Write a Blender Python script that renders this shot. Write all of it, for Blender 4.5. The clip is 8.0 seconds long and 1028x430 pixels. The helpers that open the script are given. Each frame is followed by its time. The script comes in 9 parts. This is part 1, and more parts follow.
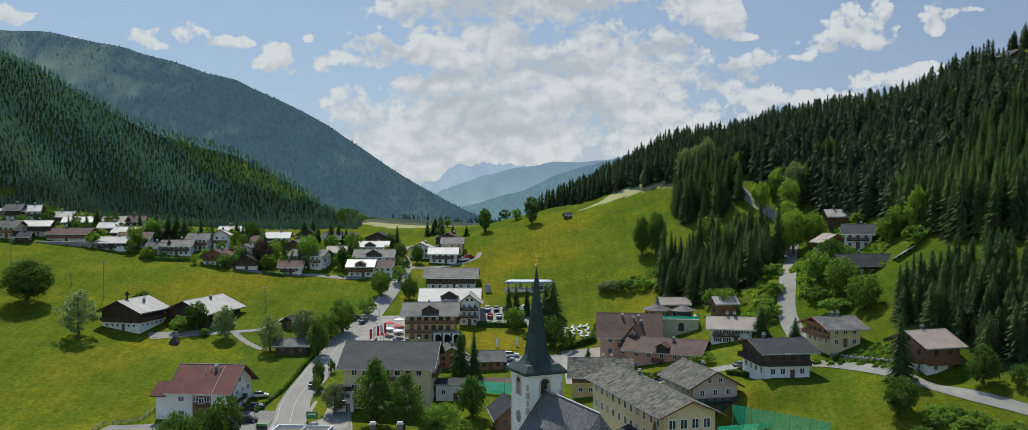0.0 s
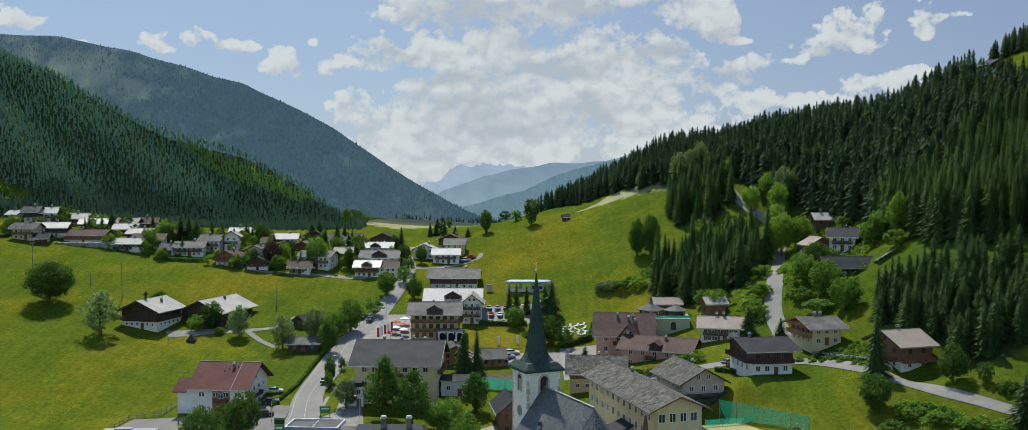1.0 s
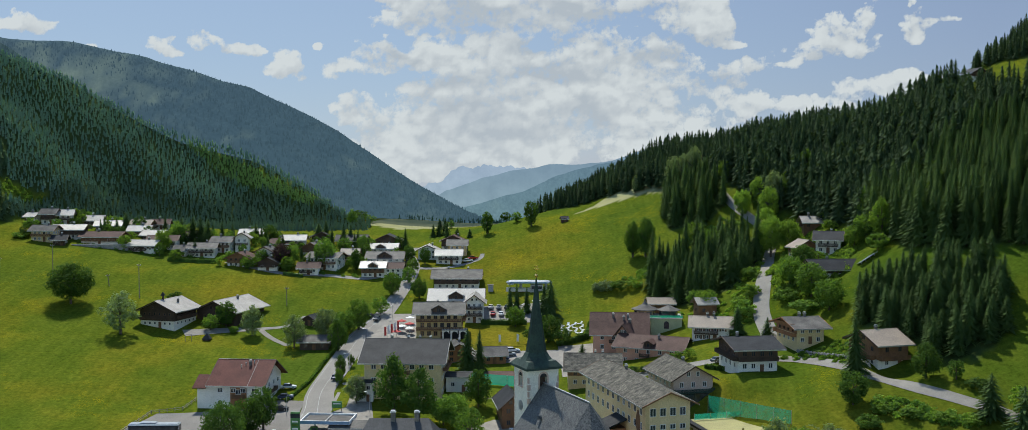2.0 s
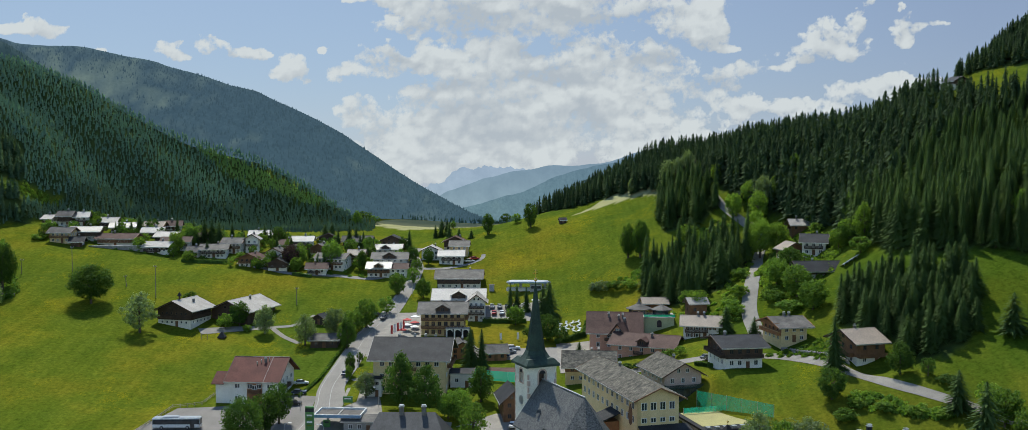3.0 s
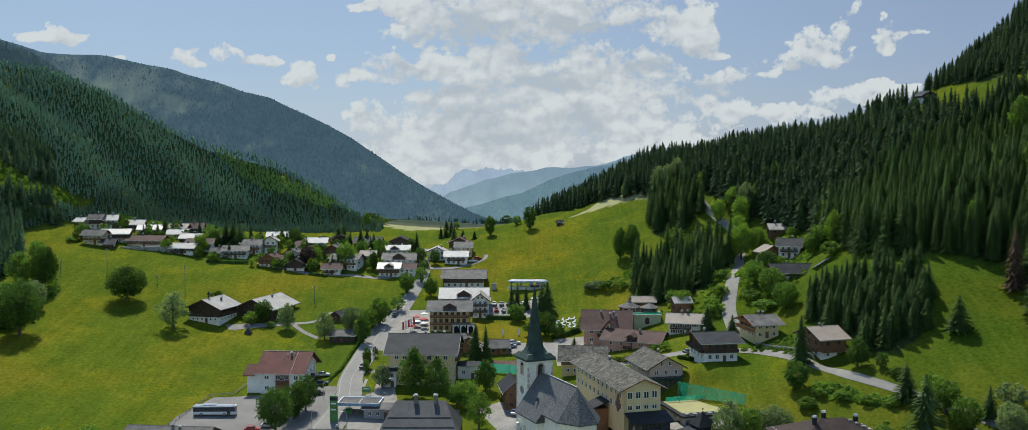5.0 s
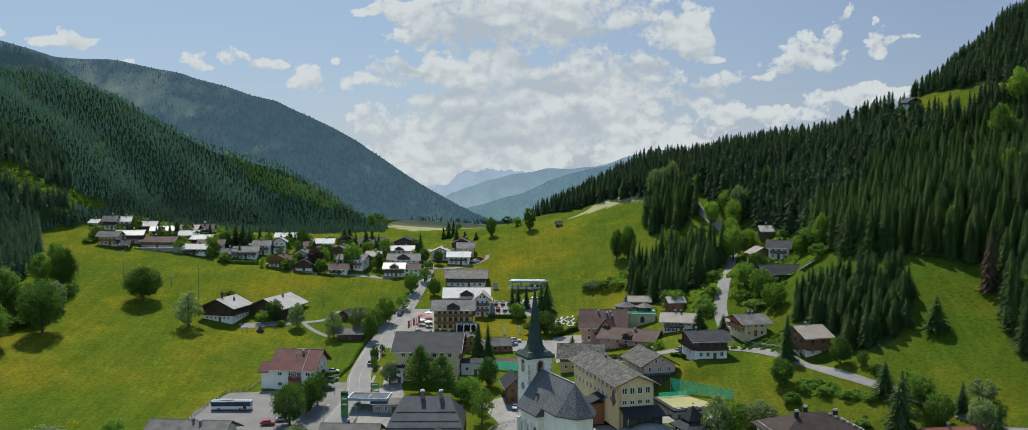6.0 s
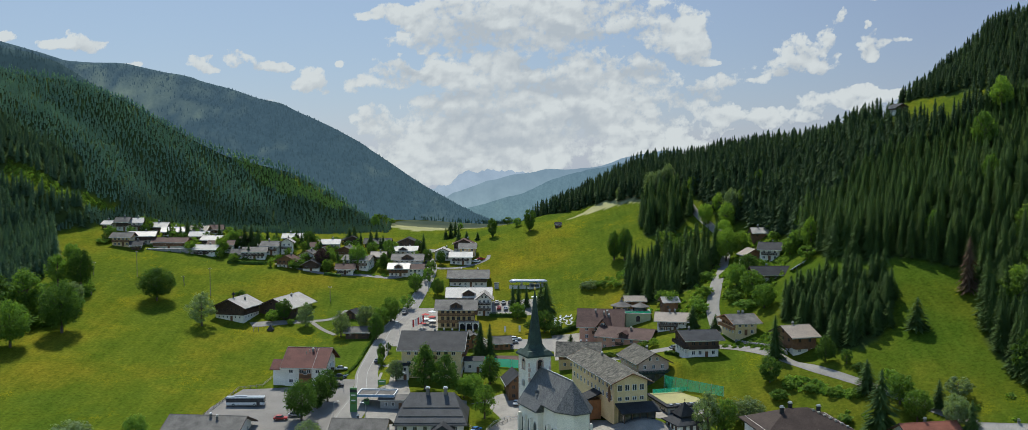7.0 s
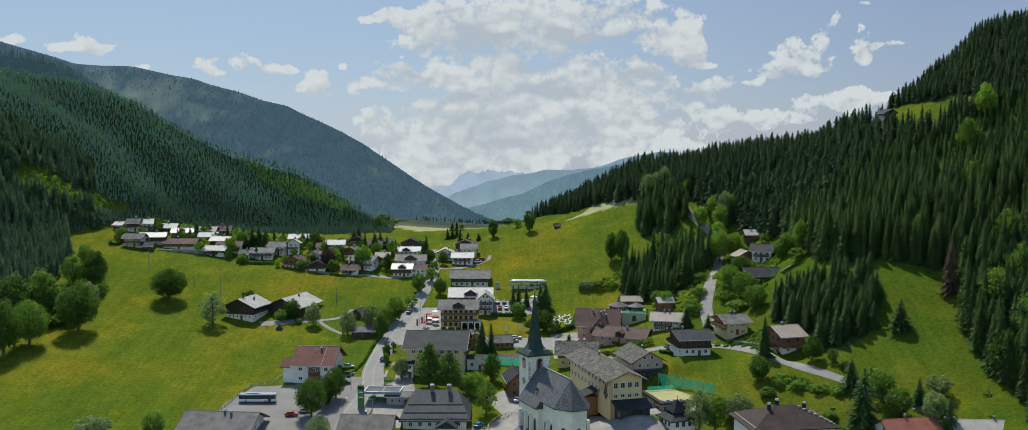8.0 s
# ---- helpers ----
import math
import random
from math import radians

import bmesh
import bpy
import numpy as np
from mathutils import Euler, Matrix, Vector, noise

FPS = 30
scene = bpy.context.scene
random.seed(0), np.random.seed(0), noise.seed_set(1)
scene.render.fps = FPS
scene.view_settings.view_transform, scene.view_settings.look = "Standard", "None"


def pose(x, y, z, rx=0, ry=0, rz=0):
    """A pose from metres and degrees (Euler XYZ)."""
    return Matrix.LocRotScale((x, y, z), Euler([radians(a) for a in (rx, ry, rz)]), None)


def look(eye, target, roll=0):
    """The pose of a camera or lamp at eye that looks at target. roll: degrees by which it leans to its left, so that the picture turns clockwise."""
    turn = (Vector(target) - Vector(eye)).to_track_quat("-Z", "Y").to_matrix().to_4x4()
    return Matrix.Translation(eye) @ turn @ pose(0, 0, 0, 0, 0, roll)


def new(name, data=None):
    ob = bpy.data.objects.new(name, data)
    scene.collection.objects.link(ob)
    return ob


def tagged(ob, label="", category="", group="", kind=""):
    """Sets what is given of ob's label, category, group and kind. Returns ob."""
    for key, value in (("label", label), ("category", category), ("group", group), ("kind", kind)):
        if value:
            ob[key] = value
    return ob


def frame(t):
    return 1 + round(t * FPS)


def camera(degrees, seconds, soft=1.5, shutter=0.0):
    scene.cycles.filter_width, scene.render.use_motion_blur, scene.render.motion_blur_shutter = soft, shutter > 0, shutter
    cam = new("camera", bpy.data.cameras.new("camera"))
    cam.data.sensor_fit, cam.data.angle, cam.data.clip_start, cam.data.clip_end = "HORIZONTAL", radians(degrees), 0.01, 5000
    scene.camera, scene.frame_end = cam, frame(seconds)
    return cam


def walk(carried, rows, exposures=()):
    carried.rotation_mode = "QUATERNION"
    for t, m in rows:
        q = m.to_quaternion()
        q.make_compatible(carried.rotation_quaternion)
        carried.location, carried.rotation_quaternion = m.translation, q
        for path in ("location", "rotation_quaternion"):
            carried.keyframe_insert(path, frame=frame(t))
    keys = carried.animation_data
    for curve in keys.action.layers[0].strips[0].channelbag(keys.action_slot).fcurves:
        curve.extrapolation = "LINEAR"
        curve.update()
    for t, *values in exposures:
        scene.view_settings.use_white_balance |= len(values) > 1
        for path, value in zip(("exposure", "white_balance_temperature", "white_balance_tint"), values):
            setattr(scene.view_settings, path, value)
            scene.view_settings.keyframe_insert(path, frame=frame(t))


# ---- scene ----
cam = camera(53.9, 8.0, soft=0.7)
METRES, EYE, TILT, LEAN, TURN = 130.0, 76.0, -2.0, 0.0, 0.0
ROWS = [
    (0.0, 0.0, 0.0, 0.0, -0.0, 0.0, 0.0),
    (0.5, -0.0023, -0.0564, 0.011, -0.03, -0.14, -0.01),
    (1.0, -0.004, -0.1179, 0.0228, -0.06, -0.29, -0.01),
    (1.5, -0.006, -0.1756, 0.0336, -0.08, -0.41, -0.01),
    (3.0, -0.0115, -0.3644, 0.0699, -0.16, -0.81, 0.02),
    (3.5, -0.013, -0.4253, 0.0809, -0.17, -0.93, 0.03),
    (4.0, -0.0145, -0.492, 0.0937, -0.18, -1.08, 0.03),
    (4.5, -0.0159, -0.5541, 0.1057, -0.2, -1.2, 0.02),
    (6.0, -0.0227, -0.7467, 0.144, -0.25, -1.56, 0.01),
    (6.5, -0.0243, -0.8054, 0.1579, -0.26, -1.7, 0.02),
    (7.0, -0.0269, -0.8664, 0.1734, -0.28, -1.85, 0.01),
    (7.5, -0.0292, -0.9213, 0.1873, -0.29, -1.98, -0.01),
    (8.0, -0.0314, -0.9784, 0.2025, -0.32, -2.12, -0.02),
]
walk(cam, [(t, pose(0, 0, EYE, TILT, LEAN, TURN) @ pose(METRES * x, METRES * y, METRES * z, 90 + pitch, roll, yaw)) for t, x, y, z, yaw, pitch, roll in ROWS])
scene.view_settings.exposure = 0.32
scene.view_settings.use_white_balance = True
scene.view_settings.white_balance_temperature, scene.view_settings.white_balance_tint = 6350, 6

# ---- daylight ----
SUN_UP, SUN_ROUND = 56.0, -15.0          # height above the horizon, and degrees right of the valley's axis
sky_world = bpy.data.worlds.new("sky")
scene.world = sky_world
sky_world.use_nodes = True
wn = sky_world.node_tree.nodes
wn.clear()
sky = wn.new("ShaderNodeTexSky")
sky.sky_type, sky.sun_disc = "NISHITA", False
sky.sun_elevation, sky.sun_rotation = radians(SUN_UP), radians(SUN_ROUND)
sky.air_density, sky.dust_density, sky.ozone_density = 1.0, 0.15, 2.0
bg = wn.new("ShaderNodeBackground")
bg.inputs["Strength"].default_value = 0.15
wo = wn.new("ShaderNodeOutputWorld")
sky_world.node_tree.links.new(sky.outputs[0], bg.inputs[0])
sky_world.node_tree.links.new(bg.outputs[0], wo.inputs[0])

sun_data = bpy.data.lights.new("sun", "SUN")
sun_data.energy, sun_data.angle, sun_data.color = 4.4, radians(0.55), (1.0, 0.95, 0.86)
sun_ob = new("sun", sun_data)
su, sr = radians(SUN_UP), radians(SUN_ROUND)
sun_ob.matrix_world = look((900 * math.cos(su) * math.sin(sr), 900 * math.cos(su) * math.cos(sr), 900 * math.sin(su)), (0, 0, 0))

# ---- materials ----
def nodes_of(m):
    m.use_nodes = True
    t = m.node_tree
    return t, t.nodes, t.links, t.nodes["Principled BSDF"]


def noise_node(t, scale, detail=4.0, rough=0.55, vec=None):
    n = t.nodes.new("ShaderNodeTexNoise")
    n.inputs["Scale"].default_value, n.inputs["Detail"].default_value, n.inputs["Roughness"].default_value = scale, detail, rough
    if vec is not None:
        t.links.new(vec, n.inputs["Vector"])
    return n


def ramp_node(t, fac, stops):
    r = t.nodes.new("ShaderNodeValToRGB")
    while len(r.color_ramp.elements) < len(stops):
        r.color_ramp.elements.new(0.5)
    for e, (p, c) in zip(r.color_ramp.elements, stops):
        e.position, e.color = p, (*c, 1)
    t.links.new(fac, r.inputs[0])
    return r


def mix_node(t, kind, fac, a, b):
    n = t.nodes.new("ShaderNodeMix")
    n.data_type, n.blend_type = "RGBA", kind
    for sock, v in ((n.inputs[0], fac), (n.inputs[6], a), (n.inputs[7], b)):
        if isinstance(v, (int, float)):
            sock.default_value = v
        elif isinstance(v, tuple):
            sock.default_value = (*v, 1)
        else:
            t.links.new(v, sock)
    return n.outputs[2]


def place(t):
    return t.nodes.new("ShaderNodeNewGeometry").outputs["Position"]


def surface(name, light, dark, rough=0.7, scale=0.4, fine=6.0, bump=0.1, metal=0.0, vary=0.0, spec=0.5, streak=None):
    """Two tones mixed in patches, fine grain over them, and a fine relief; vary: spread from object to object."""
    m = bpy.data.materials.new(name)
    t, n, l, b = nodes_of(m)
    p = place(t)
    if streak:
        mp = n.new("ShaderNodeMapping")
        mp.inputs["Scale"].default_value = streak
        l.new(p, mp.inputs["Vector"])
        p2 = mp.outputs[0]
    else:
        p2 = p
    patch = noise_node(t, scale, 5.0, 0.6, p)
    grain = noise_node(t, fine, 3.0, 0.6, p2)
    c = ramp_node(t, patch.outputs[0], [(0.32, dark), (0.68, light)]).outputs[0]
    g = ramp_node(t, grain.outputs[0], [(0.3, (0.62, 0.62, 0.62)), (0.7, (1.15, 1.15, 1.15))]).outputs[0]
    c = mix_node(t, "MULTIPLY", 0.8, c, g)
    if vary:
        info = n.new("ShaderNodeObjectInfo")
        hsv = n.new("ShaderNodeHueSaturation")
        mr = n.new("ShaderNodeMapRange")
        mr.inputs["To Min"].default_value, mr.inputs["To Max"].default_value = 1 - vary, 1 + vary
        l.new(info.outputs["Random"], mr.inputs[0])
        l.new(mr.outputs[0], hsv.inputs["Value"])
        l.new(c, hsv.inputs["Color"])
        c = hsv.outputs[0]
    l.new(c, b.inputs["Base Color"])
    b.inputs["Roughness"].default_value, b.inputs["Metallic"].default_value = rough, metal
    b.inputs["Specular IOR Level"].default_value = spec
    if bump:
        bn = n.new("ShaderNodeBump")
        bn.inputs["Strength"].default_value, bn.inputs["Distance"].default_value = bump, 0.05
        l.new(grain.outputs[0], bn.inputs["Height"])
        l.new(bn.outputs[0], b.inputs["Normal"])
    return m


def leafage(name, light, dark, scale=0.25, glow=0.25, island=0.35):
    """Leaves and needles: tones by clump and by tree, part of the light passing through."""
    m = bpy.data.materials.new(name)
    t, n, l, b = nodes_of(m)
    p = place(t)
    patch = noise_node(t, scale, 3.0, 0.6, p)
    c = ramp_node(t, patch.outputs[0], [(0.3, dark), (0.7, light)]).outputs[0]
    geo = n.new("ShaderNodeNewGeometry")
    info = n.new("ShaderNodeObjectInfo")
    add = n.new("ShaderNodeMath")
    add.operation = "ADD"
    l.new(geo.outputs["Random Per Island"], add.inputs[0])
    l.new(info.outputs["Random"], add.inputs[1])
    mr = n.new("ShaderNodeMapRange")
    mr.inputs["From Max"].default_value = 2.0
    mr.inputs["To Min"].default_value, mr.inputs["To Max"].default_value = 1 - island, 1 + island
    l.new(add.outputs[0], mr.inputs[0])
    hsv = n.new("ShaderNodeHueSaturation")
    l.new(mr.outputs[0], hsv.inputs["Value"])
    l.new(c, hsv.inputs["Color"])
    l.new(hsv.outputs[0], b.inputs["Base Color"])
    b.inputs["Roughness"].default_value = 0.8
    b.inputs["Specular IOR Level"].default_value = 0.06
    tr = n.new("ShaderNodeBsdfTranslucent")
    warm = mix_node(t, "MULTIPLY", 1.0, hsv.outputs[0], (1.5, 1.6, 0.6))
    l.new(warm, tr.inputs["Color"])
    mx = n.new("ShaderNodeMixShader")
    mx.inputs[0].default_value = glow
    l.new(b.outputs[0], mx.inputs[1])
    l.new(tr.outputs[0], mx.inputs[2])
    l.new(mx.outputs[0], n["Material Output"].inputs["Surface"])
    return m


def meadow_material():
    m = bpy.data.materials.new("meadow_grass")
    t, n, l, b = nodes_of(m)
    p = place(t)
    wide = noise_node(t, 0.016, 4.0, 0.6, p)
    mid = noise_node(t, 0.085, 6.0, 0.7, p)
    fine = noise_node(t, 0.9, 5.0, 0.75, p)
    base = ramp_node(t, wide.outputs[0], [(0.36, (0.061, 0.091, 0.0112)), (0.50, (0.082, 0.105, 0.0108)), (0.68, (0.138, 0.122, 0.0125))]).outputs[0]
    tuft = ramp_node(t, mid.outputs[0], [(0.28, (0.76, 0.84, 0.8)), (0.5, (1.0, 1.0, 1.0)), (0.72, (1.26, 1.16, 1.2))]).outputs[0]
    c = mix_node(t, "MULTIPLY", 1.0, base, tuft)
    blade = ramp_node(t, fine.outputs[0], [(0.3, (0.42, 0.48, 0.45)), (0.7, (1.55, 1.5, 1.45))]).outputs[0]
    c = mix_node(t, "MULTIPLY", 0.7, c, blade)
    turn = n.new("ShaderNodeMapping")
    turn.inputs["Rotation"].default_value, turn.inputs["Scale"].default_value = (0, 0, 0.9), (0.5, 0.035, 0.1)
    l.new(p, turn.inputs["Vector"])
    swath = noise_node(t, 1.0, 3.0, 0.6, turn.outputs[0])
    c = mix_node(t, "MULTIPLY", 0.55, c, ramp_node(t, swath.outputs[0], [(0.35, (0.8, 0.86, 0.85)), (0.65, (1.2, 1.14, 1.2))]).outputs[0])
    bloom = noise_node(t, 0.055, 5.0, 0.7, turn.inputs["Vector"].links[0].from_socket)
    gate = ramp_node(t, bloom.outputs[0], [(0.55, (0, 0, 0)), (0.68, (1, 1, 1))]).outputs[0]
    speck = noise_node(t, 2.6, 2.0, 0.6, p)
    dots = ramp_node(t, speck.outputs[0], [(0.52, (0, 0, 0)), (0.60, (1, 1, 1))]).outputs[0]
    both = mix_node(t, "MULTIPLY", 1.0, gate, dots)
    c = mix_node(t, "MIX", both, c, (0.25, 0.20, 0.008))
    # Grass darker and less red on the eastern slope and lower western meadow.
    deep_green = n.new("ShaderNodeAttribute")
    deep_green.attribute_name = "deep_green"
    c = mix_node(t, "MULTIPLY", deep_green.outputs["Fac"], c, (0.62, 0.78, 0.8))
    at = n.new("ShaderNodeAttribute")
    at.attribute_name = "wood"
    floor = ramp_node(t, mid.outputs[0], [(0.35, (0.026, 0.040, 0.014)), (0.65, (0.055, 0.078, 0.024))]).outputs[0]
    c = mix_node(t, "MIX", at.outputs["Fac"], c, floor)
    hay = n.new("ShaderNodeAttribute")
    hay.attribute_name = "mown"
    dry = ramp_node(t, mid.outputs[0], [(0.3, (0.24, 0.235, 0.115)), (0.7, (0.32, 0.31, 0.16))]).outputs[0]
    c = mix_node(t, "MIX", hay.outputs["Fac"], c, dry)
    l.new(c, b.inputs["Base Color"])
    b.inputs["Roughness"].default_value = 0.85
    b.inputs["Specular IOR Level"].default_value = 0.0
    bn = n.new("ShaderNodeBump")
    bn.inputs["Strength"].default_value, bn.inputs["Distance"].default_value = 0.35, 0.2
    l.new(fine.outputs[0], bn.inputs["Height"])
    l.new(bn.outputs[0], b.inputs["Normal"])
    return m


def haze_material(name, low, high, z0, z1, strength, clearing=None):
    """Far mountains seen through kilometres of air: the haze is put into a plain glowing backdrop."""
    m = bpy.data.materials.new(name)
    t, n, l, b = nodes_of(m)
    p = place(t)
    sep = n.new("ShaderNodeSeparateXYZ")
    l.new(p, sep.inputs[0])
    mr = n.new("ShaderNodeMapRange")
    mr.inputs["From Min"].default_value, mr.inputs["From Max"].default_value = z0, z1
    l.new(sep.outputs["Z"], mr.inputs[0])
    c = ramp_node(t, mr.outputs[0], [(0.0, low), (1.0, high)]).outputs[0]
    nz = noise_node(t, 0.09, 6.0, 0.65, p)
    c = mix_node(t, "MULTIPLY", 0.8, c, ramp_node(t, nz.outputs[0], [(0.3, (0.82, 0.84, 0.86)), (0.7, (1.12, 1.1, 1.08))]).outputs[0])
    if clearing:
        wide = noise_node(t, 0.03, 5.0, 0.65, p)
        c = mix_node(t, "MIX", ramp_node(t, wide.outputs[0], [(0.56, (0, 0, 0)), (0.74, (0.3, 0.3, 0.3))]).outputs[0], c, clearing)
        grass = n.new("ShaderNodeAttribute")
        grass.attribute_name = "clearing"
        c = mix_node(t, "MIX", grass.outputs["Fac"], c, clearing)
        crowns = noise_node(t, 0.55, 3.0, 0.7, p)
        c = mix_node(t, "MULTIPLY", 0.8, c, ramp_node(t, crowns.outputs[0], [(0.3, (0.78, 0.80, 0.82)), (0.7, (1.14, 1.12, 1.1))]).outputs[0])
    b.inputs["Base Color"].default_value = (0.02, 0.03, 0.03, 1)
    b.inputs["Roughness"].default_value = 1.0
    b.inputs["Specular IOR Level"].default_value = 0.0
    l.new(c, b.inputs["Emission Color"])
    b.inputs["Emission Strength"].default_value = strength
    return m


def cloud_material():
    m = bpy.data.materials.new("cloud_vapour")
    t, n, l, b = nodes_of(m)
    p = place(t)
    cover, lit = n.new("ShaderNodeAttribute"), n.new("ShaderNodeAttribute")
    cover.attribute_name, lit.attribute_name = "cover", "lit"
    wisp = noise_node(t, 0.15, 10.0, 0.64, p)
    s = n.new("ShaderNodeMath")
    s.operation = "MULTIPLY_ADD"
    l.new(wisp.outputs[0], s.inputs[0])
    s.inputs[1].default_value = 1.9
    l.new(cover.outputs["Fac"], s.inputs[2])
    half = n.new("ShaderNodeMath")
    half.operation = "MULTIPLY"
    half.inputs[1].default_value = 0.5
    l.new(s.outputs[0], half.inputs[0])
    veil = ramp_node(t, half.outputs[0], [(0.40, (0, 0, 0)), (0.47, (0.5, 0.5, 0.5)), (0.58, (0.97, 0.97, 0.97))]).outputs[0]
    s2 = n.new("ShaderNodeMath")
    s2.operation = "MULTIPLY_ADD"
    l.new(wisp.outputs[0], s2.inputs[0])
    s2.inputs[1].default_value = 0.5
    l.new(lit.outputs["Fac"], s2.inputs[2])
    tone = ramp_node(t, s2.outputs[0], [(0.32, (0.52, 0.565, 0.62)), (0.60, (0.62, 0.655, 0.69)), (0.88, (0.755, 0.785, 0.80))]).outputs[0]
    em = n.new("ShaderNodeEmission")
    l.new(tone, em.inputs["Color"])
    em.inputs["Strength"].default_value = 0.70
    clear = n.new("ShaderNodeBsdfTransparent")
    air = n.new("ShaderNodeEmission")
    sep = n.new("ShaderNodeSeparateXYZ")
    l.new(p, sep.inputs[0])
    mr = n.new("ShaderNodeMapRange")
    mr.inputs["From Min"].default_value, mr.inputs["From Max"].default_value = -260, 300
    l.new(sep.outputs["X"], mr.inputs[0])
    l.new(ramp_node(t, mr.outputs[0], [(0.0, (0.236, 0.300, 0.425)), (0.45, (0.224, 0.282, 0.402)), (1.0, (0.165, 0.198, 0.308))]).outputs[0], air.inputs["Color"])
    hz = n.new("ShaderNodeAttribute")
    hz.attribute_name = "haze"
    blue = n.new("ShaderNodeMixShader")
    l.new(hz.outputs["Fac"], blue.inputs[0])
    l.new(clear.outputs[0], blue.inputs[1])
    l.new(air.outputs[0], blue.inputs[2])
    mx = n.new("ShaderNodeMixShader")
    l.new(veil, mx.inputs[0])
    l.new(blue.outputs[0], mx.inputs[1])
    l.new(em.outputs[0], mx.inputs[2])
    l.new(mx.outputs[0], n["Material Output"].inputs["Surface"])
    return m


GRASS = meadow_material()
CLOUD = cloud_material()
NEEDLE = leafage("spruce_needles", (0.088, 0.137, 0.038), (0.050, 0.085, 0.029), 0.14, 0.26, 0.16)
# The blue of the haze is put into the far needles' base colours.
NEEDLE_FAR = leafage("haze_tinted_spruce_needles", (0.205, 0.312, 0.238), (0.148, 0.240, 0.212), 0.035, 0.40, 0.10)
# Darker copy of the far needles, with shade put into the colour.
NEEDLE_MID = leafage("shade_toned_far_needles", (0.140, 0.212, 0.140), (0.092, 0.150, 0.118), 0.035, 0.34, 0.10)
NEEDLE_RIDGE = leafage("dark_ridge_needles", (0.056, 0.088, 0.034), (0.032, 0.055, 0.026), 0.12, 0.22, 0.16)
NEEDLE_WEST = leafage("western_spruce_needles", (0.112, 0.176, 0.090), (0.070, 0.118, 0.066), 0.1, 0.30, 0.14)
NEEDLE_YOUNG = leafage("young_light_needles", (0.31, 0.43, 0.16), (0.22, 0.33, 0.115), 0.08, 0.5, 0.25)
# Far trees glow faintly blue: the haze is put into their colour.
HAZE_TREES = haze_material("distant_spruce_haze", (0.070, 0.126, 0.160), (0.066, 0.114, 0.158), 60, 160, 0.53)
HAZE_SHOULDER_TREES = haze_material("shoulder_spruce_haze", (0.040, 0.080, 0.088), (0.042, 0.078, 0.096), 100, 170, 0.48)
NEEDLE_DEAD = leafage("withered_needles", (0.15, 0.098, 0.062), (0.09, 0.060, 0.040), 0.3, 0.15)
LEAF = leafage("broad_leaves", (0.142, 0.226, 0.042), (0.078, 0.140, 0.030), 0.35, 0.42)
LEAF_LIGHT = leafage("light_leaves", (0.19, 0.28, 0.05), (0.10, 0.165, 0.032), 0.35, 0.48)
LEAF_GREY = leafage("willow_leaves", (0.20, 0.25, 0.13), (0.11, 0.15, 0.075), 0.4, 0.42)
LEAF_DARK = leafage("dark_leaves", (0.080, 0.138, 0.028), (0.045, 0.084, 0.020), 0.35, 0.38)
LEAF_RED = leafage("copper_leaves", (0.075, 0.045, 0.045), (0.035, 0.022, 0.024), 0.35, 0.2)
BARK = surface("bark", (0.12, 0.09, 0.065), (0.06, 0.045, 0.032), 0.9, 0.8, 9, 0.4)
ASPHALT = surface("asphalt", (0.262, 0.245, 0.218), (0.205, 0.192, 0.170), 0.85, 0.12, 5, 0.15, spec=0.15)
ASPHALT_DARK = surface("worn_dark_asphalt", (0.215, 0.20, 0.178), (0.165, 0.154, 0.137), 0.85, 0.12, 5, 0.15, spec=0.15)
GRAVEL = surface("gravel", (0.26, 0.245, 0.215), (0.19, 0.178, 0.155), 0.9, 0.25, 6, 0.2, spec=0.15)
PAVING = surface("paving", (0.3, 0.277, 0.24), (0.21, 0.194, 0.168), 0.8, 0.3, 7, 0.15, spec=0.15)
LINE = surface("road_paint", (0.42, 0.42, 0.4), (0.26, 0.26, 0.25), 0.7, 0.8, 8, 0.0)
PLASTER = surface("white_plaster", (0.84, 0.80, 0.72), (0.72, 0.68, 0.60), 0.85, 0.35, 7, 0.08, vary=0.04, spec=0.15)
CREAM = surface("cream_plaster", (0.76, 0.59, 0.32), (0.66, 0.50, 0.25), 0.85, 0.3, 7, 0.08)
OCHRE = surface("ochre_plaster", (0.62, 0.46, 0.22), (0.52, 0.38, 0.17), 0.85, 0.3, 7, 0.08)
PINK = surface("pink_plaster", (0.68, 0.36, 0.25), (0.58, 0.30, 0.20), 0.85, 0.3, 7, 0.08)
ROSE = surface("pale_pink_plaster", (0.62, 0.45, 0.36), (0.52, 0.37, 0.29), 0.85, 0.3, 7, 0.08)
PALEGREEN = surface("pale_green_plaster", (0.50, 0.52, 0.30), (0.40, 0.42, 0.24), 0.85, 0.3, 7, 0.08)
STONE = surface("field_stone", (0.38, 0.35, 0.31), (0.20, 0.185, 0.165), 0.9, 0.9, 3, 0.5)
CONCRETE = surface("concrete", (0.42, 0.40, 0.37), (0.32, 0.305, 0.28), 0.85, 0.3, 6, 0.15)
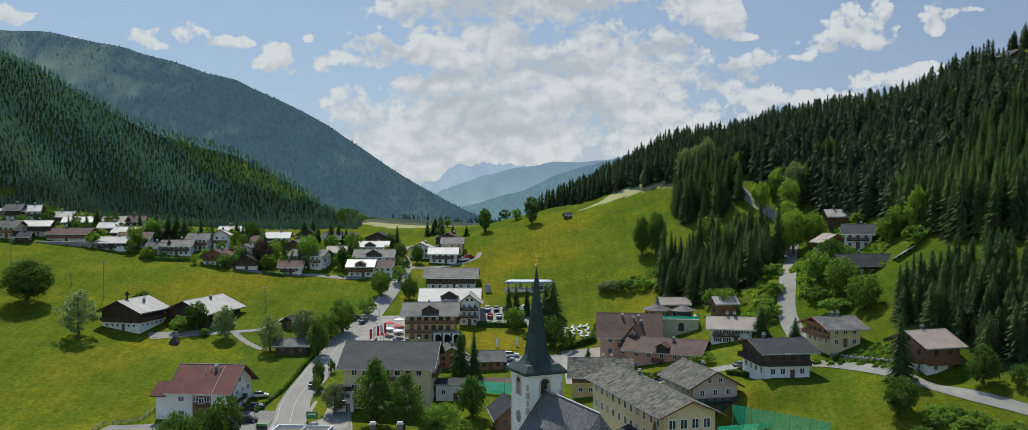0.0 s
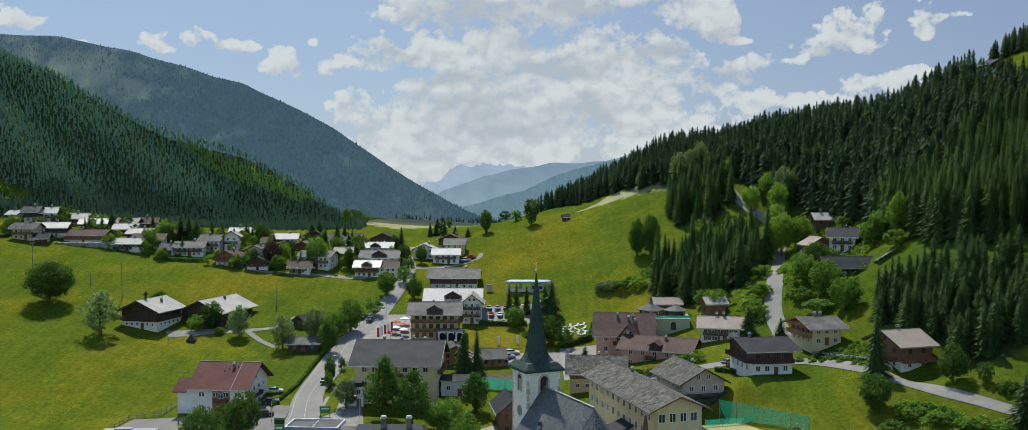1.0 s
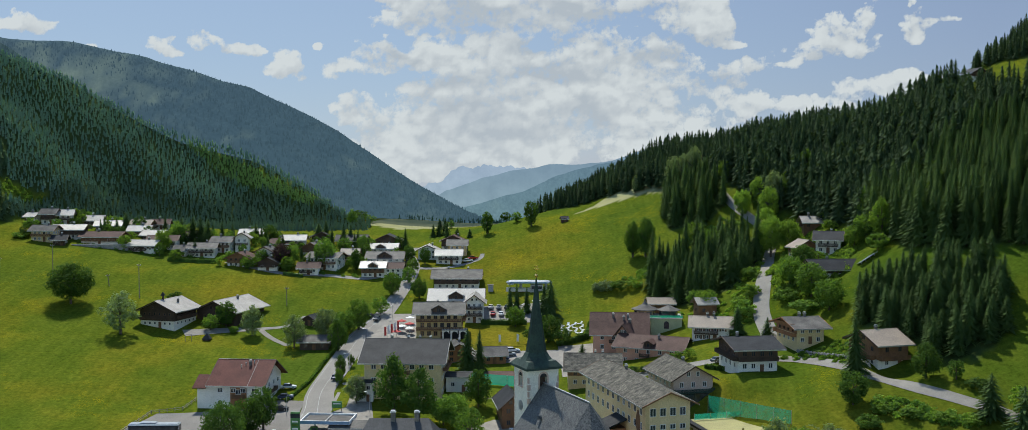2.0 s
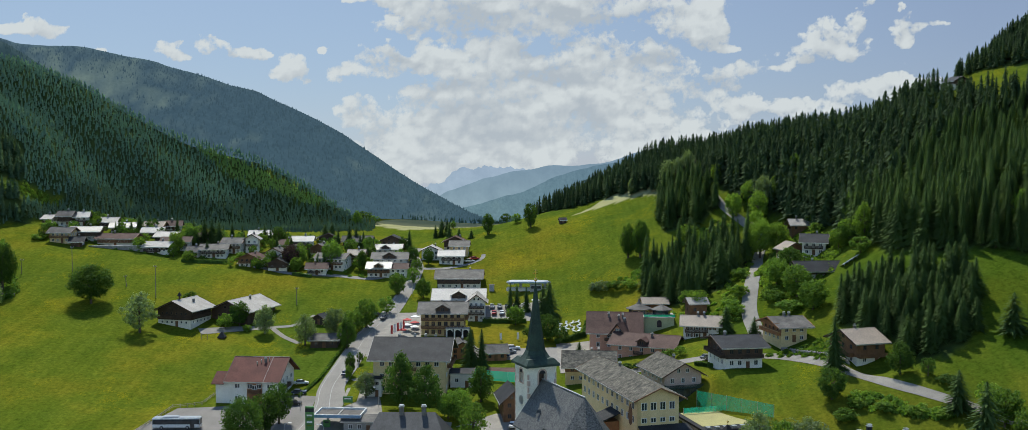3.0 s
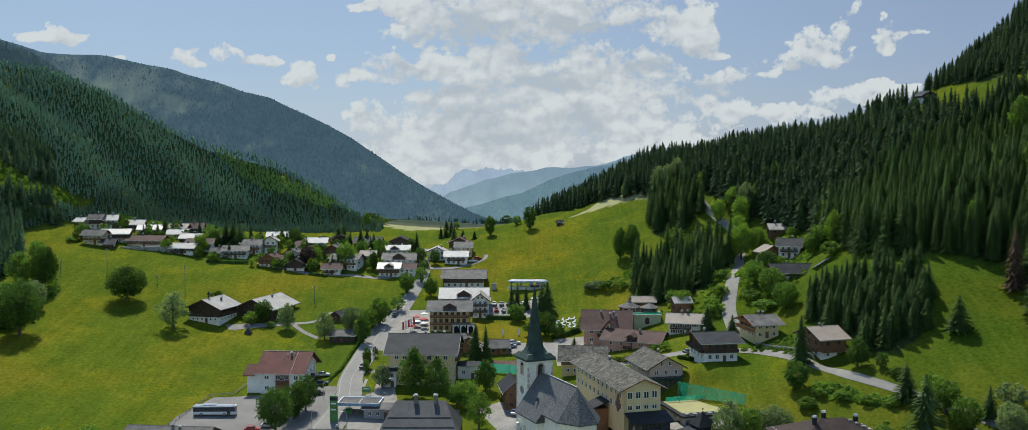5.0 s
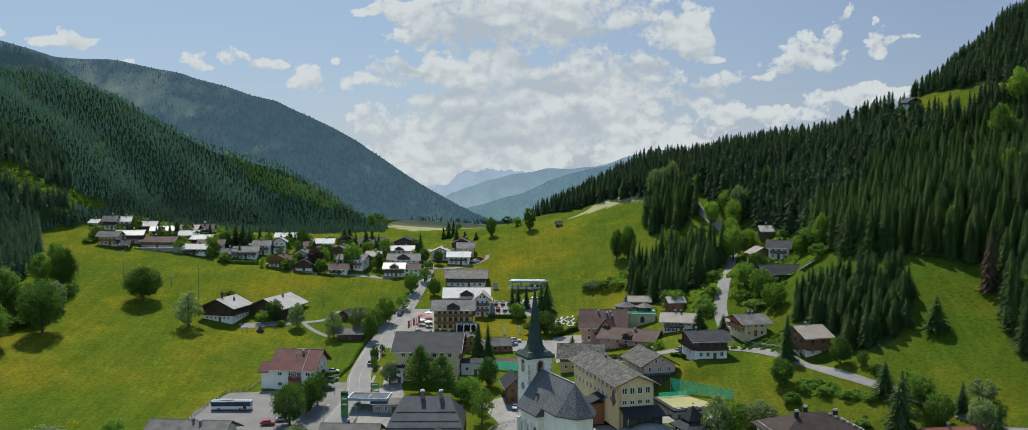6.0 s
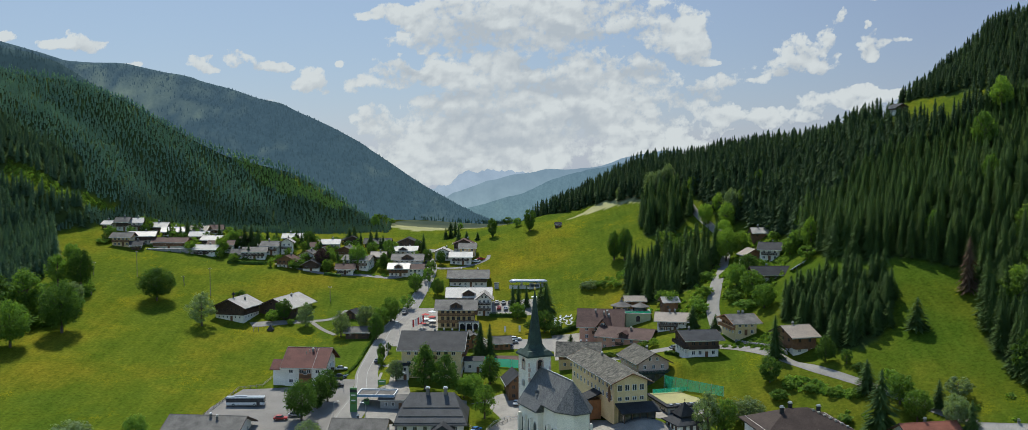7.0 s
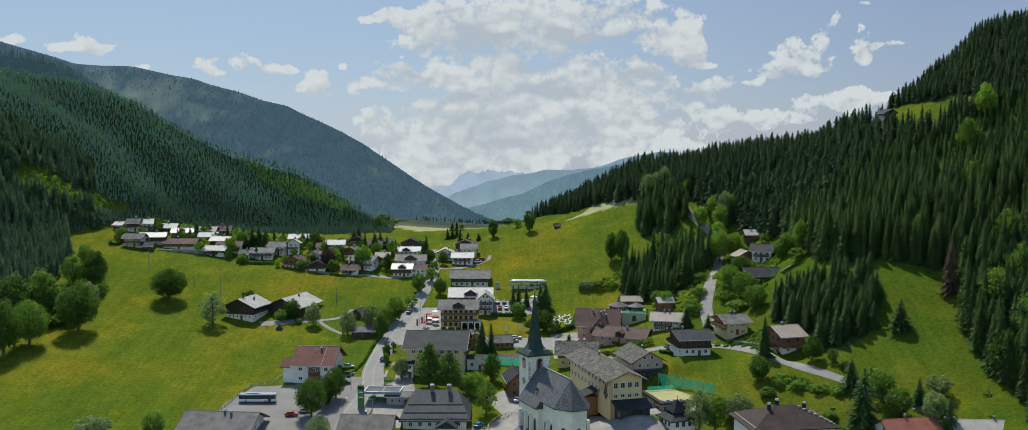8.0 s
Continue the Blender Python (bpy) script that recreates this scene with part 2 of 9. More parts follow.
WOOD_DARK = surface("dark_stained_timber", (0.085, 0.048, 0.028), (0.040, 0.024, 0.015), 0.75, 0.5, 3, 0.3, vary=0.25, streak=(4, 4, 0.6))
WOOD_BROWN = surface("brown_timber", (0.22, 0.105, 0.042), (0.12, 0.056, 0.024), 0.7, 0.5, 3, 0.3, vary=0.15, streak=(4, 4, 0.6))
WOOD_WARM = surface("warm_timber", (0.36, 0.16, 0.06), (0.24, 0.10, 0.04), 0.65, 0.5, 3, 0.25, vary=0.12, streak=(4, 4, 0.6))
WOOD_GREY = surface("weathered_boards", (0.30, 0.26, 0.21), (0.17, 0.145, 0.115), 0.85, 0.5, 3, 0.3, streak=(4, 4, 0.6))
ROOF_GREY = surface("grey_roof_sheet", (0.155, 0.145, 0.13), (0.085, 0.08, 0.073), 0.55, 0.3, 2.5, 0.12, vary=0.12, streak=(3, 0.6, 0.6), spec=0.03)
ROOF_PALE = surface("pale_roof_sheet", (0.36, 0.33, 0.285), (0.25, 0.23, 0.20), 0.5, 0.3, 2.5, 0.12, vary=0.10, streak=(3, 0.6, 0.6), spec=0.3)
ROOF_WHITE = surface("bright_metal_roof", (0.46, 0.43, 0.385), (0.36, 0.335, 0.30), 0.55, 0.25, 2.5, 0.08, vary=0.15, streak=(3, 0.5, 0.5), spec=0.1)
ROOF_CLAY = surface("terracotta_roof", (0.27, 0.105, 0.07), (0.19, 0.075, 0.052), 0.65, 0.25, 2.5, 0.12, spec=0.05)
CHIMNEY = surface("sooty_chimney_render", (0.20, 0.185, 0.165), (0.10, 0.092, 0.082), 0.85, 0.8, 5, 0.1)
ROOF_BEIGE = surface("beige_roof_sheet", (0.31, 0.255, 0.2), (0.23, 0.19, 0.15), 0.55, 0.3, 2.5, 0.12, vary=0.1, streak=(3, 0.6, 0.6), spec=0.12)
ROOF_DARK = surface("dark_grey_roof", (0.052, 0.053, 0.055), (0.034, 0.035, 0.036), 0.6, 0.3, 3, 0.15, vary=0.12, streak=(3, 0.6, 0.6), spec=0.03)
ROOF_LEAD = surface("dark_sheet_roof", (0.088, 0.089, 0.090), (0.056, 0.057, 0.058), 0.55, 0.3, 3, 0.15, vary=0.12, streak=(3, 0.6, 0.6), spec=0.1)
ROOF_RED = surface("oxide_red_roof", (0.128, 0.052, 0.042), (0.09, 0.038, 0.031), 0.55, 0.25, 2.5, 0.12, vary=0.12, streak=(3, 0.6, 0.6), spec=0.03)
ROOF_BROWN = surface("brown_tile_roof", (0.115, 0.072, 0.06), (0.076, 0.048, 0.04), 0.6, 0.3, 3, 0.15, vary=0.12, spec=0.03)
ROOF_UMBER = surface("umber_tile_roof", (0.070, 0.052, 0.043), (0.045, 0.034, 0.029), 0.6, 0.3, 3, 0.15, vary=0.1, spec=0.03)
METAL = surface("galvanised_metal", (0.55, 0.56, 0.57), (0.42, 0.43, 0.44), 0.35, 0.8, 6, 0.05, metal=0.8)
LIMEWASH = surface("old_limewash", (0.86, 0.80, 0.69), (0.74, 0.68, 0.57), 0.9, 0.3, 5, 0.1, spec=0.1)
COPPER = surface("patinated_copper", (0.046, 0.074, 0.055), (0.024, 0.039, 0.031), 0.6, 0.5, 4, 0.15, spec=0.2)
GOLD = surface("gilding", (0.85, 0.60, 0.20), (0.75, 0.50, 0.15), 0.25, 1, 6, 0.0, metal=1.0)
FRAME = surface("white_joinery", (0.80, 0.79, 0.76), (0.70, 0.69, 0.66), 0.6, 1, 6, 0.0)
FRAME_DARK = surface("brown_joinery", (0.14, 0.07, 0.035), (0.09, 0.045, 0.022), 0.6, 1, 6, 0.0)
RUBBER = surface("rubber", (0.03, 0.03, 0.03), (0.02, 0.02, 0.02), 0.85, 1, 6, 0.0)
NET_GREEN = surface("green_netting", (0.03, 0.36, 0.22), (0.02, 0.28, 0.17), 0.8, 0.8, 12, 0.1)
_t = NET_GREEN.node_tree
_mix, _clear = _t.nodes.new("ShaderNodeMixShader"), _t.nodes.new("ShaderNodeBsdfTransparent")
_mix.inputs[0].default_value = 0.8
_t.links.new(_clear.outputs[0], _mix.inputs[1])
_thin, _half = _t.nodes.new("ShaderNodeBsdfTranslucent"), _t.nodes.new("ShaderNodeMixShader")
_thin.inputs["Color"].default_value = (0.03, 0.38, 0.24, 1)
_half.inputs[0].default_value = 0.6
_t.links.new(_t.nodes["Principled BSDF"].outputs[0], _half.inputs[1])
_t.links.new(_thin.outputs[0], _half.inputs[2])
_t.links.new(_half.outputs[0], _mix.inputs[2])
_t.links.new(_mix.outputs[0], _t.nodes["Material Output"].inputs["Surface"])
NET_OPEN = NET_GREEN.copy()
NET_OPEN.name = "open_green_netting"
NET_OPEN.node_tree.nodes[_mix.name].inputs[0].default_value = 0.62
SIGN_GREEN = surface("green_sign_panel", (0.08, 0.24, 0.06), (0.06, 0.18, 0.045), 0.5, 0.8, 6, 0.0)
LIFT_GREY = surface("blue_grey_cladding", (0.25, 0.29, 0.32), (0.20, 0.23, 0.26), 0.45, 0.5, 5, 0.05)
LIFT_BLUE = surface("blue_sheet_metal", (0.20, 0.32, 0.46), (0.14, 0.24, 0.36), 0.4, 0.8, 6, 0.0)
TURF = surface("sports_court_turf", (0.34, 0.31, 0.12), (0.27, 0.25, 0.10), 0.9, 0.3, 6, 0.1)
CANVAS = surface("white_canvas", (0.80, 0.79, 0.75), (0.70, 0.69, 0.66), 0.8, 1, 6, 0.0)
RED_CLOTH = surface("red_cloth", (0.50, 0.05, 0.04), (0.38, 0.035, 0.03), 0.8, 1, 6, 0.0)


def glass_material(name, tint):
    m = bpy.data.materials.new(name)
    t, n, l, b = nodes_of(m)
    nz = noise_node(t, 0.7, 2.0, 0.5, place(t))
    c = ramp_node(t, nz.outputs[0], [(0.35, tint), (0.65, tuple(min(1, v * 2.2) for v in tint))]).outputs[0]
    l.new(c, b.inputs["Base Color"])
    b.inputs["Roughness"].default_value = 0.08
    b.inputs["Specular IOR Level"].default_value = 0.7
    return m


GLASS = glass_material("window_glass", (0.020, 0.024, 0.028))
SOLAR = glass_material("solar_glass", (0.16, 0.18, 0.21))


def sheet_roof_material():
    """Weathered roof sheets in courses, each a tone of its own, with lichen stains."""
    m = bpy.data.materials.new("lichen_worn_roof")
    t, n, l, b = nodes_of(m)
    co = n.new("ShaderNodeTexCoord").outputs["Object"]
    br = n.new("ShaderNodeTexBrick")
    br.inputs["Scale"].default_value = 1.0
    br.inputs["Brick Width"].default_value, br.inputs["Row Height"].default_value = 0.9, 0.5
    br.inputs["Mortar Size"].default_value, br.inputs["Bias"].default_value = 0.04, 0.1
    br.inputs["Color1"].default_value, br.inputs["Color2"].default_value = (0.165, 0.155, 0.132, 1), (0.105, 0.100, 0.088, 1)
    br.inputs["Mortar"].default_value = (0.075, 0.072, 0.066, 1)
    l.new(co, br.inputs["Vector"])
    stain = noise_node(t, 0.7, 5.0, 0.7, co)
    c = mix_node(t, "MULTIPLY", 0.9, br.outputs["Color"], ramp_node(t, stain.outputs[0], [(0.36, (0.42, 0.43, 0.43)), (0.64, (1.35, 1.31, 1.2))]).outputs[0])
    fine = noise_node(t, 4.0, 3.0, 0.6, co)
    c = mix_node(t, "MULTIPLY", 0.6, c, ramp_node(t, fine.outputs[0], [(0.3, (0.7, 0.7, 0.7)), (0.7, (1.15, 1.15, 1.15))]).outputs[0])
    l.new(c, b.inputs["Base Color"])
    b.inputs["Roughness"].default_value, b.inputs["Specular IOR Level"].default_value = 0.8, 0.05
    bn = n.new("ShaderNodeBump")
    bn.inputs["Strength"].default_value, bn.inputs["Distance"].default_value = 0.4, 0.04
    l.new(br.outputs["Fac"], bn.inputs["Height"])
    l.new(bn.outputs[0], b.inputs["Normal"])
    return m


ROOF_WORN = sheet_roof_material()


def slate_material():
    """Courses of small slates, each a tone of its own, with lifted edges."""
    m = bpy.data.materials.new("slate_shingles")
    t, n, l, b = nodes_of(m)
    p = place(t)
    vo = n.new("ShaderNodeTexVoronoi")
    vo.inputs["Scale"].default_value = 4.2
    l.new(p, vo.inputs["Vector"])
    tone = ramp_node(t, vo.outputs["Color"], [(0.2, (0.030, 0.030, 0.030)), (0.8, (0.115, 0.114, 0.108))]).outputs[0]
    nz = noise_node(t, 0.25, 5, 0.6, p)
    c = mix_node(t, "MULTIPLY", 0.7, tone, ramp_node(t, nz.outputs[0], [(0.3, (0.65, 0.68, 0.7)), (0.7, (1.2, 1.18, 1.1))]).outputs[0])
    l.new(c, b.inputs["Base Color"])
    b.inputs["Roughness"].default_value = 0.6
    bn = n.new("ShaderNodeBump")
    bn.inputs["Strength"].default_value, bn.inputs["Distance"].default_value = 0.4, 0.06
    l.new(vo.outputs["Color"], bn.inputs["Height"])
    l.new(bn.outputs[0], b.inputs["Normal"])
    return m


SLATE = slate_material()
PAINTS = {}


def paint(name, rgb):
    if name not in PAINTS:
        PAINTS[name] = surface(name + "_car_paint", rgb, tuple(v * 0.85 for v in rgb), 0.3, 1.5, 8, 0.0)
    return PAINTS[name]


# ---- terrain: cross-sections of the valley, metres of height at the stations STATIONS ----
STATIONS = [-420, -300, -240, -200, -160, -125, -95, -70, -45, -20, 5, 30, 55, 80, 105, 130, 155, 190, 240, 320, 420]
SECTION = {}
SECTION[-250] = [-15.0, -20.0, -24.1, -27.1, -29.8, -31.9, -33.4, -34.4, -35.0, -35.2, -35.1, -34.6, -33.7, -32.4, -30.7, -28.6, -26.0, -21.5, -12.7, 6.2, 36.4]
SECTION[-50] = [6.5, -0.5, -5.4, -8.9, -12.3, -15.1, -17.0, -18.1, -18.7, -18.6, -17.9, -16.5, -14.6, -12.3, -9.6, -6.5, -3.2, 1.9, 10.3, 30.3, 69.5]
SECTION[100] = [23.7, 16.1, 11.2, 8.0, 4.5, 1.8, 0.0, -1.2, -2.0, -2.6, -2.3, -1.0, 1.3, 4.9, 9.7, 14.2, 17.0, 20.8, 27.9, 54.1, 115]
SECTION[150] = [29.9, 21.8, 16.3, 12.7, 9.6, 7.5, 6.0, 5.0, 4.0, 3.2, 3.8, 6.0, 7.8, 9.4, 12.7, 19.4, 25.4, 31.8, 41.4, 71.8, 142]
SECTION[185] = [34.4, 26.2, 20.2, 16.3, 13.4, 11.5, 10.4, 9.7, 8.9, 8.1, 10.0, 16.6, 17.4, 19.9, 25.3, 31.2, 37.1, 44.8, 57.2, 93.5, 165]
SECTION[215] = [38.5, 30.5, 24.2, 20.1, 17.2, 14.9, 13.9, 13.8, 13.8, 13.1, 14.2, 17.9, 22.1, 29.1, 35.1, 42.5, 49.8, 58.4, 74.2, 116, 186]
SECTION[245] = [42.6, 35.3, 28.8, 24.7, 22.1, 19.0, 16.6, 17.1, 18.2, 17.8, 18.0, 21.3, 27.6, 32.9, 42.7, 55.3, 64.2, 73.6, 92.9, 140, 209]
SECTION[275] = [46.8, 40.6, 34.0, 29.5, 27.9, 24.7, 21.8, 21.3, 21.8, 21.7, 21.5, 24.1, 30.6, 36.9, 47.7, 62.8, 75.5, 89.0, 112, 166, 231]
SECTION[305] = [50.9, 46.4, 40.3, 35.9, 33.1, 29.7, 26.8, 26.0, 26.1, 25.7, 25.4, 27.3, 35.0, 45.4, 53.0, 67.5, 85.3, 104, 129, 189, 249]
SECTION[335] = [54.8, 52.4, 47.5, 43.1, 39.5, 35.7, 32.5, 31.5, 30.9, 29.8, 29.6, 32.4, 40.3, 46.1, 54.8, 73.3, 97.1, 118, 142, 206, 261]
SECTION[365] = [58.3, 58.1, 54.7, 49.9, 46.2, 42.9, 40.5, 38.6, 37.4, 35.4, 36.0, 42.9, 51.2, 55.8, 65.6, 82.3, 102, 122, 154, 214, 262]
SECTION[395] = [61.2, 62.8, 61.0, 56.0, 51.4, 47.4, 46.4, 44.9, 43.5, 42.2, 44.4, 51.4, 59.5, 68.3, 81.6, 92.8, 98.8, 108, 164, 212, 256]
SECTION[425] = [63.4, 65.8, 64.3, 60.3, 55.4, 52.4, 50.3, 48.1, 46.9, 49.1, 54.0, 60.1, 66.9, 77.7, 90.8, 96.5, 95.1, 98.2, 143, 202, 244]
SECTION[455] = [64.9, 67.1, 65.2, 61.6, 57.3, 54.8, 52.7, 50.6, 49.8, 53.3, 59.6, 63.9, 75.1, 87.9, 92.7, 90.2, 87.6, 90.6, 123, 183, 225]
SECTION[490] = [65.7, 67.0, 64.7, 61.7, 58.7, 57.2, 55.8, 53.7, 52.3, 53.4, 58.3, 67.0, 79.7, 90.8, 85.0, 75.7, 72.5, 75.6, 97.4, 150, 199]
SECTION[540] = [65.6, 65.5, 62.8, 60.6, 59.4, 58.8, 57.8, 56.1, 54.2, 52.8, 53.5, 56.4, 59.0, 57.8, 51.9, 49.2, 49.0, 50.9, 59.3, 91.7, 160]
SECTION[620] = [63.3, 62.1, 60.1, 58.9, 58.2, 57.7, 57.1, 56.3, 55.0, 52.6, 49.6, 46.8, 44.7, 43.9, 43.0, 39.8, 35.6, 31.2, 30.2, 51.5, 111]


def spline_rows(xs, table, q):
    """Smooth interpolation of the rows of table (at xs) for the values q."""
    xs, table = np.array(xs, float), np.array(table, float)
    slope = np.zeros_like(table)
    dx = np.diff(xs)
    d = np.diff(table, axis=0) / dx[:, None]
    slope[1:-1] = (d[:-1] * dx[1:, None] + d[1:] * dx[:-1, None]) / (dx[:-1] + dx[1:])[:, None]
    slope[0], slope[-1] = d[0], d[-1]
    i = np.clip(np.searchsorted(xs, q) - 1, 0, len(xs) - 2)
    h = (xs[i + 1] - xs[i])[:, None]
    s = np.clip((q - xs[i]) / (xs[i + 1] - xs[i]), 0, 1)[:, None]
    return ((2 * s**3 - 3 * s**2 + 1) * table[i] + (s**3 - 2 * s**2 + s) * h * slope[i]
            + (3 * s**2 - 2 * s**3) * table[i + 1] + (s**3 - s**2) * h * slope[i + 1])


GX, GY, STEP = np.arange(-440, 441, 2.0), np.arange(-260, 641, 2.0), 2.0
_rows = sorted(SECTION)
_a = spline_rows(_rows, [SECTION[k] for k in _rows], GY)
BASE = spline_rows(STATIONS, _a.T, GX).T          # [iy, ix]
_gx, _gy = np.meshgrid(GX, GY)


def knoll(x, y, rx, ry, up):
    return up * np.exp(-((_gx - x) / rx) ** 2 - ((_gy - y) / ry) ** 2)


# shoulder with the upper meadow, and the rounded wooded top beside it
BASE = BASE + knoll(192, 390, 16, 22, 12.0) + knoll(214, 406, 9, 16, 7.0) + knoll(57, 230, 11, 8, 4.2) - knoll(47, 221, 6, 6, 3.0) + knoll(36, 187, 9, 6, 3.4) - knoll(99, 222, 9, 7, 3.6) - 0.55 * np.clip(_gx - 236, 0, 60) * np.exp(-((_gy - 400) / 45) ** 2)

# wooded spur on the western side, and the long mountain behind it: foot line, crest line
SPUR_X = [-440, -345, -311, -279, -248, -229, -211, -192, -172, -157, -142, -127, -112, -90, -74, -60]
SPUR_Z = [196, 165, 153, 145, 135, 129, 121, 112, 103, 97, 90, 83, 76, 63, 56, 50]
FOOT_X = [-440, -300, -240, -215, -196, -181, -146, -117, -96, -80, -60]
FOOT_Y = [215, 315, 375, 416, 432, 444, 455, 462, 472, 484, 489]
LONG_X = [-440, -343, -295, -256, -213, -186, -169, -152, -134, -103, -82, -55, -29, -6, 20]
LONG_Z = [215, 177, 163, 159, 152, 143, 137, 134, 125, 109, 96, 77, 61, 51, 46]


def slope_up(foot, crest_y, crest_z, back):
    f = np.clip((_gy - foot) / np.maximum(crest_y - foot, 1), 0, 1)
    f = f * (0.75 + 0.25 * f)
    z = BASE + (crest_z - BASE) * f
    return np.where(_gy <= crest_y, z, crest_z - (_gy - crest_y) * back)


SPUR_FOOT = np.interp(_gx, FOOT_X, FOOT_Y)
_spur = slope_up(SPUR_FOOT, 490, np.interp(_gx, SPUR_X, SPUR_Z), 2.5)
LONG_FOOT = np.interp(_gx, [-130, -95, -60, 0, 30], [500, 514, 541, 541, 538])
_long = slope_up(LONG_FOOT, 556, np.interp(_gx, LONG_X, LONG_Z), 1.2)
ripple = np.array([[noise.fractal((x * 0.018, y * 0.018, 3.1), 1.0, 2.0, 3) for x in GX[::4]] for y in GY[::4]])
ripple = np.repeat(np.repeat(ripple, 4, 0), 4, 1)[:len(GY), :len(GX)]
for _k in range(3):
    ripple[1:-1, 1:-1] = (ripple[1:-1, 1:-1] * 2 + ripple[:-2, 1:-1] + ripple[2:, 1:-1] + ripple[1:-1, :-2] + ripple[1:-1, 2:]) / 6
_left = (_gx < -55) & (_gy > SPUR_FOOT - 2)
HEIGHT = BASE.copy()
HEIGHT = np.where(_left & (_spur > HEIGHT), _spur + (ripple * 2.5 + 2.6 * np.sin(_gx * 0.05 + _gy * 0.17 + ripple * 2.0)) * np.clip((_gy - SPUR_FOOT) / 15, 0, 1), HEIGHT)
LONG = np.where(_gx < 30, _long - 8.0 * (_gy < LONG_FOOT - 1) + ripple * 3.0 * np.clip((_gy - LONG_FOOT) / 15, 0, 1), 40)
HEIGHT = np.where(_gy > 505, np.minimum(HEIGHT, np.interp(_gy, [505, 560, 600], [80, 56, 44])), HEIGHT)
HEIGHT = np.where((_gy > 612) & (HEIGHT > 44), 44, HEIGHT)


def ground_z(x, y):
    """Height of the ground; x and y may be arrays."""
    fx = np.clip((np.asarray(x, float) - GX[0]) / STEP, 0, len(GX) - 1.001)
    fy = np.clip((np.asarray(y, float) - GY[0]) / STEP, 0, len(GY) - 1.001)
    i, j = fx.astype(int), fy.astype(int)
    u, v = fx - i, fy - j
    z = (HEIGHT[j, i] * (1 - u) * (1 - v) + HEIGHT[j, i + 1] * u * (1 - v) + HEIGHT[j + 1, i] * (1 - u) * v + HEIGHT[j + 1, i + 1] * u * v)
    return float(z) if np.ndim(z) == 0 else z


def inside(poly, x, y):
    """Whether the places x, y lie in the outline."""
    x, y = np.asarray(x, float), np.asarray(y, float)
    r = np.zeros(x.shape, bool)
    for (x0, y0), (x1, y1) in zip(poly, poly[1:] + poly[:1]):
        if y0 != y1:
            r ^= ((y0 > y) != (y1 > y)) & (x < (x1 - x0) * (y - y0) / (y1 - y0) + x0)
    return r


def mesh_of(name, verts, faces, mats, smooth=False, slots=None):
    """A mesh from arrays of vertices and of equal faces."""
    verts, faces = np.asarray(verts, np.float32), np.asarray(faces, np.int32)
    me = bpy.data.meshes.new(name)
    k = faces.shape[1]
    me.vertices.add(len(verts))
    me.vertices.foreach_set("co", verts.ravel())
    me.loops.add(faces.size)
    me.loops.foreach_set("vertex_index", faces.ravel())
    me.polygons.add(len(faces))
    me.polygons.foreach_set("loop_start", np.arange(0, faces.size, k, dtype=np.int32))
    if slots is not None:
        me.polygons.foreach_set("material_index", np.asarray(slots, np.int32))
    for m in mats:
        me.materials.append(m)
    me.polygons.foreach_set("use_smooth", np.full(len(faces), smooth))
    me.update(calc_edges=True)
    return me


def add_field(me, name, values):
    me.attributes.new(name, "FLOAT", "POINT").data.foreach_set("value", np.asarray(values, np.float32))


# outlines of the woods, in plan
WOOD_EAST = [(8, 505), (14, 490), (24, 470), (50, 452), (63, 436), (74, 430), (86, 425), (90, 405), (94, 392), (100, 376), (108, 362), (114, 345), (120, 325), (119, 300), (122, 284), (129, 263), (142, 251), (149, 243), (157, 233), (151, 214), (146, 198), (147, 187), (149, 174), (147, 160), (150, 120), (300, 100), (430, 200), (430, 540), (90, 560), (40, 500)]
UPPER_FIELD = [(167, 374), (170, 350), (180, 332), (192, 330), (204, 334), (211, 338), (206, 342), (200, 347), (195, 353), (191, 362), (188, 372), (185, 392), (184, 430), (174, 430)]
WOOD_COPSE = [(64, 382), (76, 379), (88, 388), (88, 408), (80, 420), (68, 420), (63, 400)]
WOOD_BELT = [(47, 331), (54, 316), (62, 308), (74, 310), (90, 338), (93, 356), (84, 366), (72, 358), (52, 352)]
WOOD_BLOCK = [(98, 261), (95, 252), (99, 243), (104, 231), (106, 217), (113, 214), (123, 221), (131, 240), (123, 255), (109, 263)]
WOOD_WEST = [(-440, 200), (-300, 180), (-262, 225), (-215, 262), (-210, 285), (-214, 318), (-210, 338), (-213, 355), (-222, 375), (-231, 392), (-228, 401), (-218, 406), (-222, 414), (-236, 440), (-440, 470)]
MOWN = [(30, 445), (46, 455), (60, 447), (75, 433), (70, 428), (58, 437), (46, 441)]
MOWN_FAR = [(-84, 500), (-66, 538), (-36, 545), (-11, 543), (14, 540), (4, 508), (-30, 502), (-58, 487)]
STRIP_FELLED = [(-169, 489), (-154, 488.6), (-141, 486.5), (-124, 484), (-111, 484.5), (-100, 487), (-104, 481), (-122, 477), (-140, 480), (-153, 483), (-164, 486)]
WEST_BANK = [(-264, 416), (-247, 415), (-237, 414), (-232, 421), (-224, 427), (-213, 432), (-213, 429), (-221, 422), (-228, 413), (-234, 405), (-247, 402), (-264, 404)]


